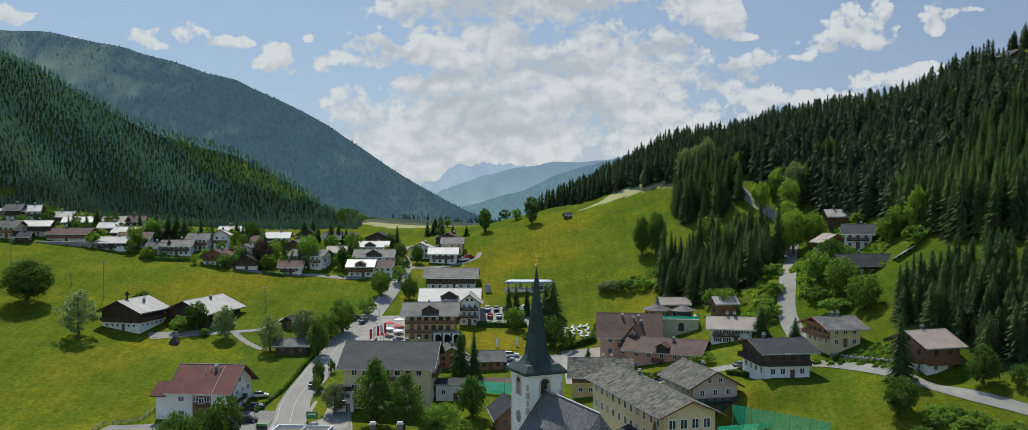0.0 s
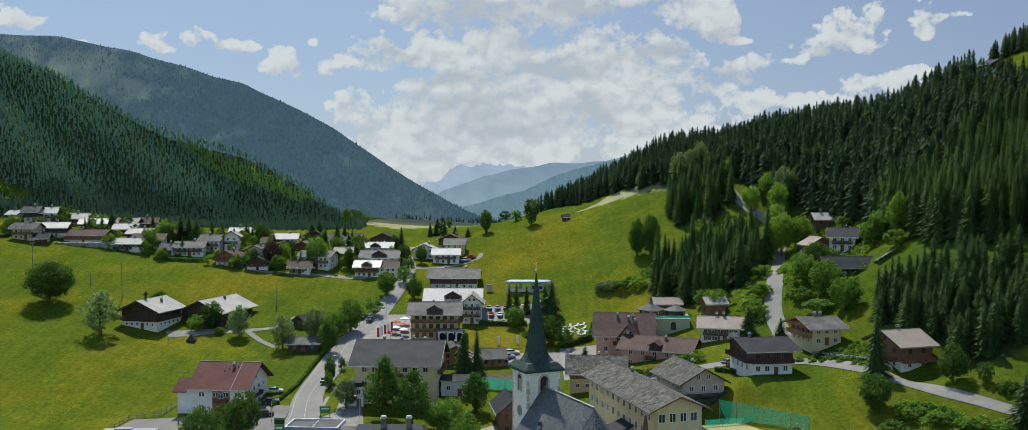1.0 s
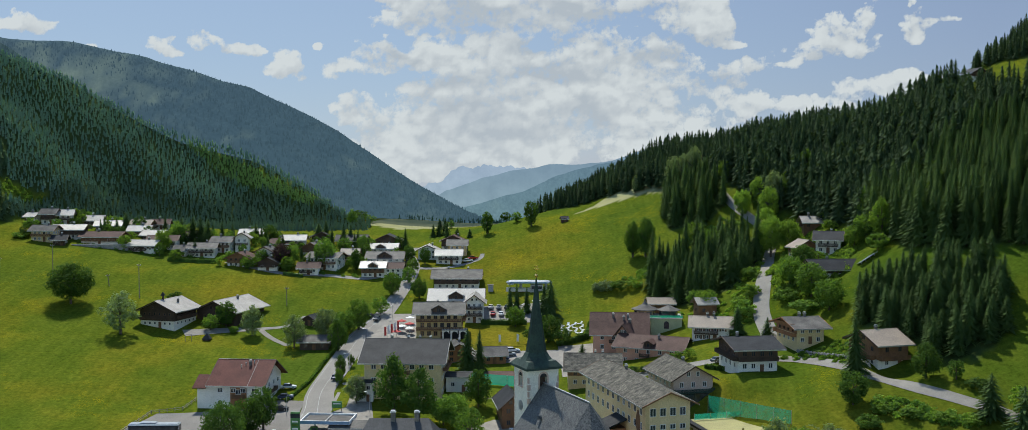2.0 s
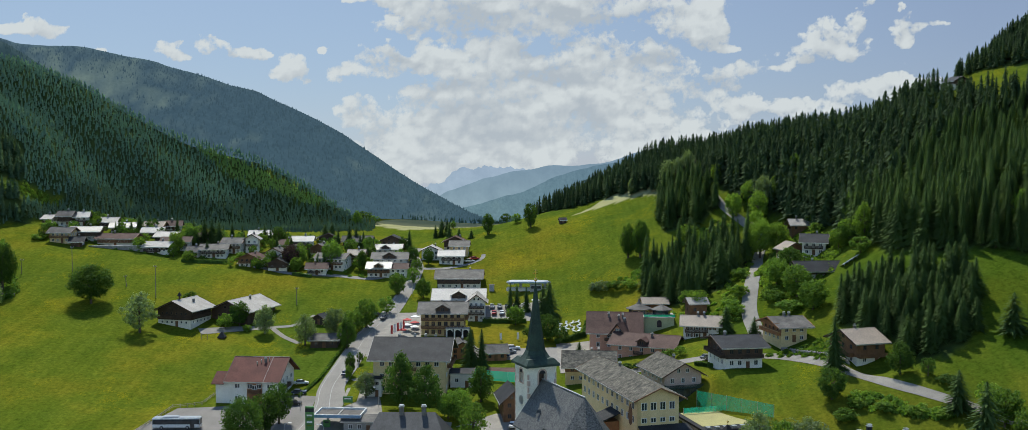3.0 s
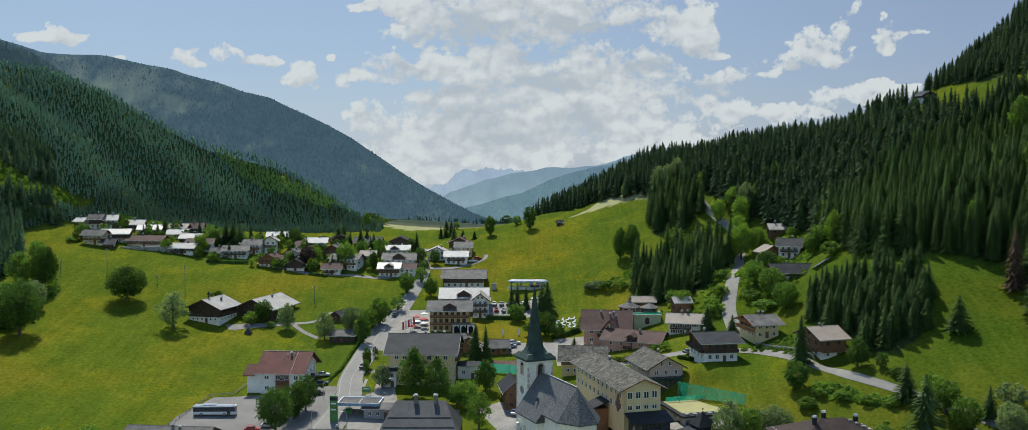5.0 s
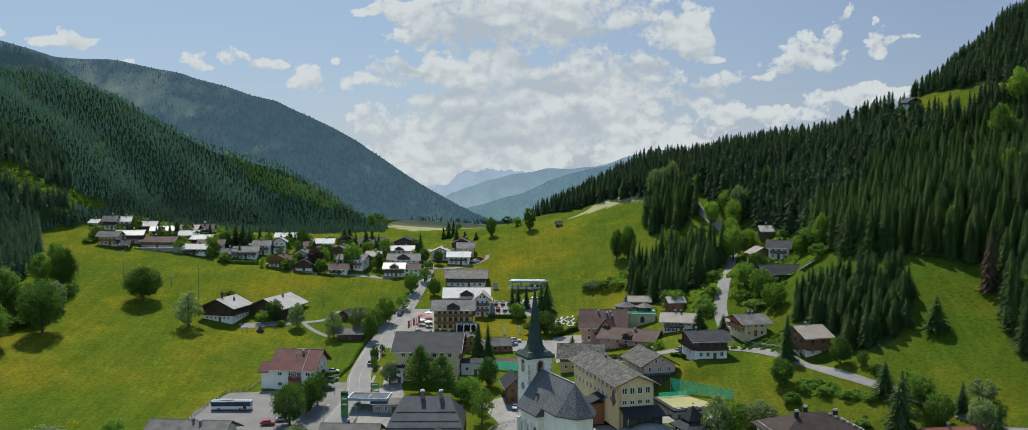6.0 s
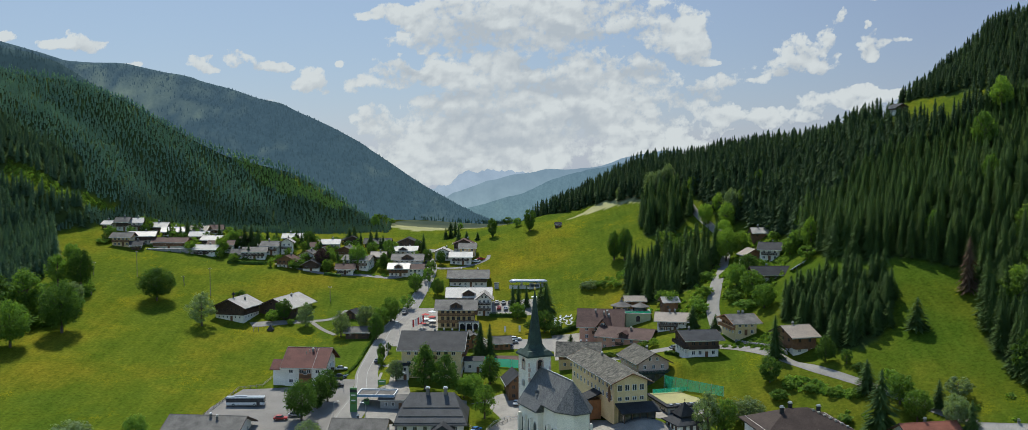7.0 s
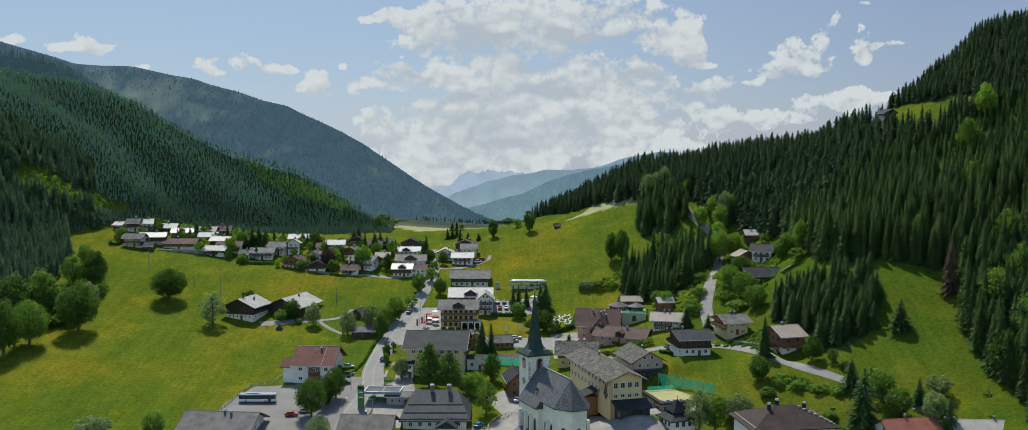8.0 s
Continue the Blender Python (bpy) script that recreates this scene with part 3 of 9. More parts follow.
def wooded(x, y):
    x, y = np.asarray(x, float), np.asarray(y, float)
    w = inside(WOOD_EAST, x, y) & ~inside(UPPER_FIELD, x, y)
    w |= inside(WOOD_COPSE, x, y) | inside(WOOD_BELT, x, y) | inside(WOOD_BLOCK, x, y) | inside(WOOD_WEST, x, y)
    w |= (x < -88) & (y > np.interp(x, FOOT_X, FOOT_Y) + 1)
    w &= ~inside(STRIP_FELLED, x, y) & ~inside(WEST_BANK, x, y)
    w |= (x < 0) & (y > 548)
    return w


def lines(*runs):
    """Grid lines from runs of (start, end, step)."""
    return np.unique(np.concatenate([np.arange(a, b + 0.01, s) for a, b, s in runs]))


tx = lines((-3000, -900, 700), (-900, -440, 115), (-440, -250, 5), (-250, 250, 2.5), (250, 440, 5), (440, 900, 115), (900, 3000, 700))
ty = lines((-2500, -260, 320), (-260, 120, 20), (120, 460, 2.5), (460, 640, 4), (640, 4000, 420))
mx_, my_ = np.meshgrid(tx, ty)
mz_ = ground_z(mx_, my_) - np.clip(my_ - 630, 0, None) * 0.10
mz_ = mz_ + np.where((mx_ > -240) & (mx_ < 150), 0.10, 0.6) * np.array([noise.noise((float(a) * 0.11, float(b) * 0.11, 0.0)) for a, b in zip(mx_.ravel(), my_.ravel())]).reshape(mx_.shape) * np.where((my_ < 230) & (np.abs(mx_) < 60), 0, 1)
nx_, ny_ = len(tx), len(ty)
idx = np.arange(nx_ * ny_).reshape(ny_, nx_)
quads = np.stack([idx[:-1, :-1], idx[:-1, 1:], idx[1:, 1:], idx[1:, :-1]], -1).reshape(-1, 4)
me = mesh_of("ground", np.stack([mx_, my_, mz_], -1).reshape(-1, 3), quads, [GRASS], True)
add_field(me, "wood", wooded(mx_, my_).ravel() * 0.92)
add_field(me, "deep_green", np.maximum(np.clip((mx_ - 52) / 30, 0, 1) * np.clip((320 - my_) / 40, 0, 1), 0.45 * np.clip((262 - my_) / 50, 0, 1) * (mx_ < -60)).ravel())
add_field(me, "mown", (inside(MOWN, mx_, my_) | inside(MOWN_FAR, mx_, my_)).ravel() * 0.95)
ground = tagged(new("ground", me), "green alpine valley meadows rising into wooded slopes", "ground", kind="structure")


# the long hazy mountain down the valley, west of the road
lx, ly = np.arange(-440, 31, 4.0), np.arange(498, 571, 3.0)
qx, qy = np.meshgrid(lx, ly)
LROW = ((qy - GY[0]) / STEP).astype(int), ((qx - GX[0]) / STEP).astype(int)
i = np.arange(qx.size).reshape(qx.shape)
q = np.stack([i[:-1, :-1], i[:-1, 1:], i[1:, 1:], i[1:, :-1]], -1).reshape(-1, 4)


def pasture(x, y):
    """Share of open alpine grass near the crest, in loose patches."""
    n = np.array([noise.fractal((float(a) * 0.09, float(b) * 0.30, 8.8), 1.0, 2.0, 4) for a, b in zip(np.ravel(x), np.ravel(y))]).reshape(np.shape(x))
    near = np.exp(-((np.asarray(x) + 248) / 55) ** 2) * np.exp(-((np.asarray(y) - 548) / 9) ** 2)
    return np.clip(near * 1.1 + n * 1.1 - 0.5, 0, 1)


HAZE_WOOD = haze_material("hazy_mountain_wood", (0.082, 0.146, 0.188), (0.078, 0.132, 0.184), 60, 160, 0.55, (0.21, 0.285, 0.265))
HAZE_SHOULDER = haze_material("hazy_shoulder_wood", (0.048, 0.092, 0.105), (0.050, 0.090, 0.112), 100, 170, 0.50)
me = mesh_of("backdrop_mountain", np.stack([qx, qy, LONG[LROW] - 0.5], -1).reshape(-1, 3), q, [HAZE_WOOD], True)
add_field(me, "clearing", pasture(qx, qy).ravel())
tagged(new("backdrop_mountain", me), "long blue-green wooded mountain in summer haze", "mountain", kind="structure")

# the darker shoulder between the spur and the long mountain
SHOULDER_X, SHOULDER_Z = [-440, -380, -325, -300, -284, -268, -251, -243, -225, -200], [176, 173, 166, 162, 156, 146.5, 136, 132, 122, 108]


def shoulder_z(x, y):
    top = np.interp(x, SHOULDER_X, SHOULDER_Z)
    return top - 0.6 - np.maximum(520 - np.asarray(y), 0) * 2.0 - np.maximum(np.asarray(y) - 520, 0) * 3.0


hx_, hy_ = np.meshgrid(np.arange(-440, -199, 4.0), np.arange(496, 529, 3.0))
hz_ = shoulder_z(hx_, hy_) + np.array([noise.noise((float(a) * 0.06, float(b) * 0.09, 4.0)) for a, b in zip(hx_.ravel(), hy_.ravel())]).reshape(hx_.shape) * 1.2 - 0.4
hi = np.arange(hx_.size).reshape(hx_.shape)
hq = np.stack([hi[:-1, :-1], hi[:-1, 1:], hi[1:, 1:], hi[1:, :-1]], -1).reshape(-1, 4)
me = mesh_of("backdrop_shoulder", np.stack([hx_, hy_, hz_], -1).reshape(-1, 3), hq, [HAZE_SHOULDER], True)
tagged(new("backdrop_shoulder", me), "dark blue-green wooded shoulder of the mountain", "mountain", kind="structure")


def long_z(x, y):
    fx, fy = (np.asarray(x, float) - lx[0]) / 4.0, (np.asarray(y, float) - ly[0]) / 3.0
    a, b = np.clip(fx.astype(int), 0, len(lx) - 2), np.clip(fy.astype(int), 0, len(ly) - 2)
    u, w, z = fx - a, fy - b, LONG[LROW]
    return z[b, a] * (1 - u) * (1 - w) + z[b, a + 1] * u * (1 - w) + z[b + 1, a] * (1 - u) * w + z[b + 1, a + 1] * u * w - 0.6


# ---- sky: far peaks and a sheet of cloud beyond them ----
def ridge_sheet(name, crest, y, depth, material, label, seed, rough, fine=0.06):
    """A far mountain chain: a rough face that falls from its crest towards the valley."""
    xs = np.arange(crest[0][0], crest[-1][0] + 0.1, 1.0)
    cz = np.interp(xs, [c[0] for c in crest], [c[1] for c in crest])
    v = []
    for r in range(13):
        f = r / 12
        for x, z in zip(xs, cz):
            n1 = noise.fractal((x * fine, f * 2.0, seed), 1.0, 2.0, 5)
            v.append((x, y - depth * f + n1 * 3 * f, 30 + (z + n1 * rough * (1 - f) - 30) * (1 - f)))
    i = np.arange(len(v)).reshape(13, len(xs))
    q = np.stack([i[:-1, :-1], i[:-1, 1:], i[1:, 1:], i[1:, :-1]], -1).reshape(-1, 4)
    return tagged(new(name, mesh_of(name, v, q, [material], True)), label, "mountain", kind="structure")


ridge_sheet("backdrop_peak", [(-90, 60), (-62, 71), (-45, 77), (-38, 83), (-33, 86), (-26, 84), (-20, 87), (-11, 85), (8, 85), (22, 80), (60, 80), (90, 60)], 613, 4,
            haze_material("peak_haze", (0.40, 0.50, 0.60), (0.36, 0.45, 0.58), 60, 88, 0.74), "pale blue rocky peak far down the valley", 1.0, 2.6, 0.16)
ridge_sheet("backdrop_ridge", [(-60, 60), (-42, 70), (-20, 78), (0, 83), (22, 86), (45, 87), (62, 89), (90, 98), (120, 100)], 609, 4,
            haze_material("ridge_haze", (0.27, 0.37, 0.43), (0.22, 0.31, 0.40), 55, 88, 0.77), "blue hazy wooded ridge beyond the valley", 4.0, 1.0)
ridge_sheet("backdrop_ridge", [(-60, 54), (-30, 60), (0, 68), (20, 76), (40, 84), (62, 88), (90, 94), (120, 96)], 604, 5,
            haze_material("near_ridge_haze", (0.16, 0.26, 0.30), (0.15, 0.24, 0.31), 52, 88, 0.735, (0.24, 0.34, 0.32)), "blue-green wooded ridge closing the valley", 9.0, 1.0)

PUFFS = [(-363, 179, 13.2, 3.3), (-311, 175, 17.9, 8.5), (-328, 175, 9.4, 4.7), (-295, 172, 9.4, 5.6), (-271, 162, 7.5, 3.3), (-226, 165, 12.5, 7.2), (-217, 168, 4.7, 2.8), (-216, 159, 8.6, 3.8), (-196, 166, 13.2, 6.1), (-177, 160, 16.8, 5.3), (-164, 157, 7.0, 3.8), (-145, 147, 15.4, 8.6), (-155, 146, 8.5, 4.7), (-123, 162, 3.8, 2.4), (-176, 135, 10.6, 2.4), (-104, 197, 12.2, 3.8), (-78, 198, 24.0, 8.6), (-45, 191, 42.3, 23.5), (-11, 191, 47.0, 25.9), (31, 196, 52.8, 24.0)]
PUFFS += [(74, 196, 33.6, 21.6), (112, 186, 26.4, 16.8), (127, 173, 14.4, 11.5), (141, 163, 10.3, 3.8), (-69, 177, 25.8, 10.3), (-107, 147, 16.3, 5.8), (-82, 155, 28.8, 9.6), (-50, 158, 32.9, 10.3), (-16, 153, 38.4, 16.3), (-106, 124, 13.4, 9.6), (-93, 112, 19.2, 12.0), (-76, 98, 28.8, 16.8), (-40, 124, 52.8, 22.1), (8, 129, 52.8, 28.8), (56, 148, 57.6, 28.8), (80, 120, 43.2, 24.0), (32, 100, 62.4, 19.2), (-26, 100, 62.4, 21.6), (103, 144, 28.8, 14.4), (123, 134, 28.8, 12.0)]
PUFFS += [(147, 144, 21.6, 8.6), (161, 124, 33.6, 9.6), (185, 131, 21.6, 6.2), (104, 105, 49.0, 17.2), (-79, 85, 48.0, 18.2), (184, 157, 16.3, 7.7), (198, 164, 16.8, 11.5), (211, 172, 18.2, 10.6), (223, 163, 14.4, 8.6), (231, 193, 5.8, 10.6), (227, 182, 8.5, 8.5), (175, 150, 9.6, 3.8), (251, 176, 9.6, 10.6), (262, 179, 9.6, 4.3), (275, 179, 10.6, 2.4), (248, 189, 2.8, 4.2), (224, 134, 26.4, 8.6), (243, 139, 19.2, 7.2), (208, 124, 14.4, 5.8), (269, 140, 15.4, 4.8), (255, 208, 7.7, 1.9)]
SHADES = [(-26, 180, 25.8, 8.5), (8, 163, 28.2, 6.6), (55, 179, 28.8, 5.8), (-20, 112, 40.8, 13.4), (-45, 138, 28.2, 5.6), (27, 144, 28.8, 6.7), (84, 157, 18.8, 4.2), (-69, 157, 14.1, 3.3), (103, 166, 19.2, 4.3), (46, 120, 19.2, 5.8), (132, 139, 14.4, 3.4), (206, 153, 19.2, 2.9), (32, 186, 18.8, 4.7)]
cx, cz = np.meshgrid(np.arange(-440, 441, 1.5), np.arange(40, 226, 1.5))


def cloud_noise(fx, fz, seed, depth):
    """Soft fractal noise over the sheet of cloud, of mean 0 and spread 1."""
    v = np.array([noise.fractal((float(a) * fx, float(b) * fz, seed), 0.9, 2.1, depth) for a, b in zip(cx.ravel(), cz.ravel())]).reshape(cx.shape)
    return (v - v.mean()) / v.std()


drift_x, drift_z = cloud_noise(0.035, 0.05, 1.7, 5), cloud_noise(0.035, 0.05, 5.1, 5)
puff = np.zeros(cx.shape)
for a, b, ra, rb in PUFFS:
    k = min(1.0, rb / 9)
    d = ((cx + 4.2 * k * drift_x - a) / ra) ** 2 + ((cz + 3.2 * k * drift_z - b) / rb) ** 2
    puff = 1 - (1 - puff) * (1 - np.clip(1.25 - d, 0, 1) ** 0.8)
shade = np.zeros(cx.shape)
for a, b, ra, rb in SHADES:
    shade = np.maximum(shade, np.exp(-((cx + 3.5 * drift_x - a) / ra) ** 2 - ((cz + 2.5 * drift_z - b) / rb) ** 2))
billow = np.abs(cloud_noise(0.05, 0.075, 7.3, 4))
billow = 1 - np.clip(billow / 1.3, 0, 1)
soft = cloud_noise(0.018, 0.032, 2.2, 4)
cover = np.clip(puff, 0, 1) * 1.02 - 0.66 + soft * 0.13 - billow * 0.20
edge = cover - np.roll(np.roll(cover, -4, 0), 2, 1)
lit = 0.50 + np.clip(edge, -0.3, 0.3) * 0.5 - shade * 0.52 - billow * 0.18 + soft * 0.05 + 0.14 * np.exp(-((cz - 85) / 45) ** 2)
cover += 0.46 * np.exp(-((cz - 55) / 44) ** 2) * np.exp(-((cx - 10) / 420) ** 2)
haze = np.full(cx.shape, 0.86)
i = np.arange(cx.size).reshape(cx.shape)
q = np.stack([i[:-1, :-1], i[:-1, 1:], i[1:, 1:], i[1:, :-1]], -1).reshape(-1, 4)
me = mesh_of("cloud_bank", np.stack([cx, 616 + cx * 0, cz], -1).reshape(-1, 3), q, [CLOUD], True)
add_field(me, "cover", cover.ravel())
add_field(me, "lit", lit.ravel())
add_field(me, "haze", haze.ravel())
tagged(new("backdrop_clouds", me), "broken white and grey summer clouds over the valley", "cloud", kind="structure")


# ---- trees ----
def part(name, bm, material, parent, label=""):
    """Links a bmesh as one mesh under a thing or a part."""
    me = bpy.data.meshes.new(name)
    bm.to_mesh(me)
    bm.free()
    me.materials.append(material)
    ob = new(name, me)
    ob.parent = parent
    if label:
        tagged(ob, label)
    return ob


def part_mesh(name, me, parent, m=None):
    ob = new(name, me)
    ob.parent = parent
    if m is not None:
        ob.matrix_basis = m
    return ob


def thing(name, m, label, category, group=""):
    ob = new(name)
    ob.empty_display_size = 0.5
    ob.matrix_basis = m
    return tagged(ob, label, category, group)


def spruce_crown(rng, tiers, arms, slim=0.2, core=True, ragged=0.4, leaf=0.85):
    """Drooping boughs set unevenly round a stem one metre high: vertices and triangles."""
    v, f = [], []
    for k in range(tiers):
        for a in range(arms):
            s = min(0.99, max(0.01, (k + rng.uniform(0.05, 0.95)) / tiers))
            z = 0.05 + 0.93 * s
            r = (slim * (1 - s) ** 0.62 + 0.008) * (1 - ragged + 2 * ragged * rng.random())
            an = 2.4 * k + 6.283 * (a + rng.random()) / arms
            half = 3.1416 / arms * leaf
            sag = r * rng.uniform(0.15, 0.5) + 0.35 / tiers
            b = len(v)
            v += [(0, 0, z + 0.6 / tiers), (0.6 * r * math.cos(an - half), 0.6 * r * math.sin(an - half), z - 0.45 * sag),
                  (r * math.cos(an), r * math.sin(an), z - sag), (0.6 * r * math.cos(an + half), 0.6 * r * math.sin(an + half), z - 0.45 * sag)]
            f += [(b, b + 1, b + 2), (b, b + 2, b + 3)]
    b = len(v)
    v.append((0, 0, 1.0))
    n = 5
    for a in range(n):
        v.append((0.012 * math.cos(6.283 * a / n), 0.012 * math.sin(6.283 * a / n), 0.9))
    f += [(b, b + 1 + a, b + 1 + (a + 1) % n) for a in range(n)]
    if core:
        b = len(v)
        v.append((0, 0, 0.93))
        for a in range(6):
            v.append((slim * 0.5 * math.cos(a * 1.047), slim * 0.5 * math.sin(a * 1.047), 0.07))
        f += [(b, b + 1 + a, b + 1 + (a + 1) % 6) for a in range(6)]
    return np.array(v, np.float32), np.array(f, np.int32)


def stem(rng, h, r, sides=6, z0=-0.03):
    v = [(r * math.cos(6.283 * a / sides), r * math.sin(6.283 * a / sides), z0) for a in range(sides)] + [(0.35 * r * math.cos(6.283 * a / sides), 0.35 * r * math.sin(6.283 * a / sides), h) for a in range(sides)]
    f = []
    for a in range(sides):
        c = (a + 1) % sides
        f += [(a, c, sides + c), (a, sides + c, sides + a)]
    return np.array(v, np.float32), np.array(f, np.int32)


def join_many(name, kinds, spots, mats):
    """Many trees as one mesh. kinds: (vertices, triangles, slots); spots: rows of kind, x, y, z, height, width factor, turn."""
    vs, fs, ss, base = [], [], [], 0
    spots = np.asarray(spots)
    for k, (v, f, s) in enumerate(kinds):
        row = spots[spots[:, 0] == k]
        if not len(row):
            continue
        c, sn = np.cos(row[:, 6]), np.sin(row[:, 6])
        w = row[:, 4] * row[:, 5]
        x = row[:, 1, None] + w[:, None] * (c[:, None] * v[None, :, 0] - sn[:, None] * v[None, :, 1])
        y = row[:, 2, None] + w[:, None] * (sn[:, None] * v[None, :, 0] + c[:, None] * v[None, :, 1])
        z = row[:, 3, None] + row[:, 4, None] * v[None, :, 2]
        vs.append(np.stack([x, y, z], -1).reshape(-1, 3))
        off = base + np.arange(len(row))[:, None, None] * len(v)
        fs.append((f[None] + off).reshape(-1, 3))
        ss.append(np.tile(s, len(row)))
        base += len(row) * len(v)
    return mesh_of(name, np.concatenate(vs), np.concatenate(fs), mats, False, np.concatenate(ss))


def spruce_kind(rng, tiers, arms, slim, trunk=True, leaf=0.85):
    v, f = spruce_crown(rng, tiers, arms, slim, leaf=leaf)
    s = np.zeros(len(f), int)
    if trunk:
        tv, tf = stem(rng, 0.5, 0.016, 5)
        f = np.concatenate([f, tf + len(v)])
        v = np.concatenate([v, tv])
        s = np.concatenate([s, np.ones(len(tf), int)])
    return v, f, s


rng = random.Random(11)
NEAR_KINDS = [spruce_kind(rng, 38, 11, sl, leaf=0.7) for sl in (0.125, 0.14, 0.155, 0.17, 0.135)]
TALL_KINDS = [spruce_kind(rng, 50, 13, sl, leaf=0.62) for sl in (0.12, 0.135, 0.15, 0.16, 0.13)]
MID_KINDS = [spruce_kind(rng, 14, 7, sl, False) for sl in (0.15, 0.17, 0.185, 0.2)]
FAR_KINDS = [spruce_kind(rng, 4, 6, sl, False) for sl in (0.18, 0.21, 0.24)]


def strew(seed, box, gap, keep, jitter=0.6):
    """Places on a jittered lattice over box = (x0, x1, y0, y1) that keep() allows."""
    r = np.random.RandomState(seed)
    gx, gy = np.meshgrid(np.arange(box[0], box[1], gap), np.arange(box[2], box[3], gap))
    x = gx.ravel() + r.uniform(-jitter, jitter, gx.size) * gap
    y = gy.ravel() + r.uniform(-jitter, jitter, gx.size) * gap
    k = keep(x, y)
    return x[k], y[k], r


def plant(name, label, seed, box, gap, keep, kinds, heights, mat, wide=(0.85, 1.2), height_at=ground_z, jitter=0.6, size=None):
    x, y, r = strew(seed, box, gap, keep, jitter)
    n = len(x)
    h = r.uniform(*heights, n) * (0.85 + 0.3 * r.random_sample(n))
    if size is not None:
        h = h * size(x, y)
    spots = np.stack([r.randint(0, len(kinds), n), x, y, height_at(x, y) - 0.3, h, r.uniform(*wide, n), r.uniform(0, 6.28, n)], -1)
    return tagged(new(name, join_many(name, kinds, spots, [mat, BARK])), label, "forest", kind="stuff")


CREST_X, CREST_Y = [8, 50, 94, 135, 158, 192, 202, 300], [515, 500, 480, 428, 408, 396, 428, 428]


def east(x, y):
    return inside(WOOD_EAST, x, y) & ~inside(UPPER_FIELD, x, y) & ((x - 151) ** 2 + (y - 221) ** 2 > 34) & (x < 295) & (y < np.interp(x, CREST_X, CREST_Y))


def shrink(x, y):
    """Trees grow shorter up the hill."""
    return 1 - 0.5 * np.clip((x - 140) / 40, 0, 1) * np.clip((y - 268) / 30, 0, 1)


def shrink_high(x, y):
    return np.where(x > 184, 0.55, np.where((x > 160) & (y < 352), 0.68, 0.95)) * np.interp(y, [400, 470], [1.06, 0.68])


def spur_foot(x):
    return np.interp(x, FOOT_X, FOOT_Y)


def on_spur(x, y):
    return (x < -74) & (x > -330) & (y > spur_foot(x) - np.where(x > -185, 11, -1)) & ~inside(WOOD_WEST, x, y) & ~inside(WEST_BANK, x, y) & (~inside(STRIP_FELLED, x, y) | (np.sin(x * 12.9 + y * 78.2) > 0.93))


# Line on the spur below which the darker, shade-toned needles are planted.
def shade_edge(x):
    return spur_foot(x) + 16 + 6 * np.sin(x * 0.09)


plant("forest", "dense dark green spruce forest on the steep hillside", 1, (80, 300, 120, 320), 3.5, lambda x, y: east(x, y) & (x < 175 + (y - 200) * 0.55) & (y >= 265), NEAR_KINDS, (14, 19.5), NEEDLE, (0.95, 1.3), size=shrink)
plant("forest", "tall dark spruces at the foot of the hillside", 12, (80, 300, 120, 265), 3.5, lambda x, y: east(x, y) & (x < 175 + (y - 200) * 0.55), TALL_KINDS, (14.5, 20.5), NEEDLE, (0.95, 1.3), size=shrink)
plant("forest", "dense dark spruce forest on the upper hillside", 2, (5, 300, 320, 515), 3.1, lambda x, y: east(x, y) & (x < 130 + (y - 320) * 0.9 + 120), MID_KINDS, (13.3, 16), NEEDLE_RIDGE, (1.1, 1.5), size=shrink_high)
plant("forest", "tall dark spruces standing in a copse", 3, (40, 135, 220, 425), 4.2, lambda x, y: inside(WOOD_COPSE, x, y) | inside(WOOD_BELT, x, y), NEAR_KINDS, (11, 16), NEEDLE, (1.0, 1.4))
plant("forest", "block of dark young spruces beside a meadow", 4, (90, 135, 220, 285), 3.1, lambda x, y: inside(WOOD_BLOCK, x, y), NEAR_KINDS, (9, 13.5), NEEDLE, (1.3, 1.75))
plant("forest", "shaded spruce wood at the edge of the meadow", 5, (-330, -205, 180, 470), 3.0, lambda x, y: inside(WOOD_WEST, x, y) & (y < 390) & (x > -100 - 0.52 * y), MID_KINDS, (9, 13.5), NEEDLE_WEST, (1.0, 1.4))
plant("forest", "spruce wood between the meadow and the spur", 13, (-330, -205, 180, 470), 3.0, lambda x, y: inside(WOOD_WEST, x, y) & (y >= 390) & (x > -100 - 0.52 * y) & ~inside(WEST_BANK, x, y), MID_KINDS, (6.5, 9.5), NEEDLE_WEST, (1.1, 1.5))
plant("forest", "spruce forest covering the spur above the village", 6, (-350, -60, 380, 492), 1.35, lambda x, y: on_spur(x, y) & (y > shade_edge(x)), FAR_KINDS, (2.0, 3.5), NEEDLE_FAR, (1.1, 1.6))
plant("forest", "spruce forest toned dark for shade along the foot of the spur", 14, (-350, -60, 380, 492), 1.35, lambda x, y: on_spur(x, y) & (y <= shade_edge(x)), FAR_KINDS, (2.2, 3.8), NEEDLE_MID, (1.1, 1.6))
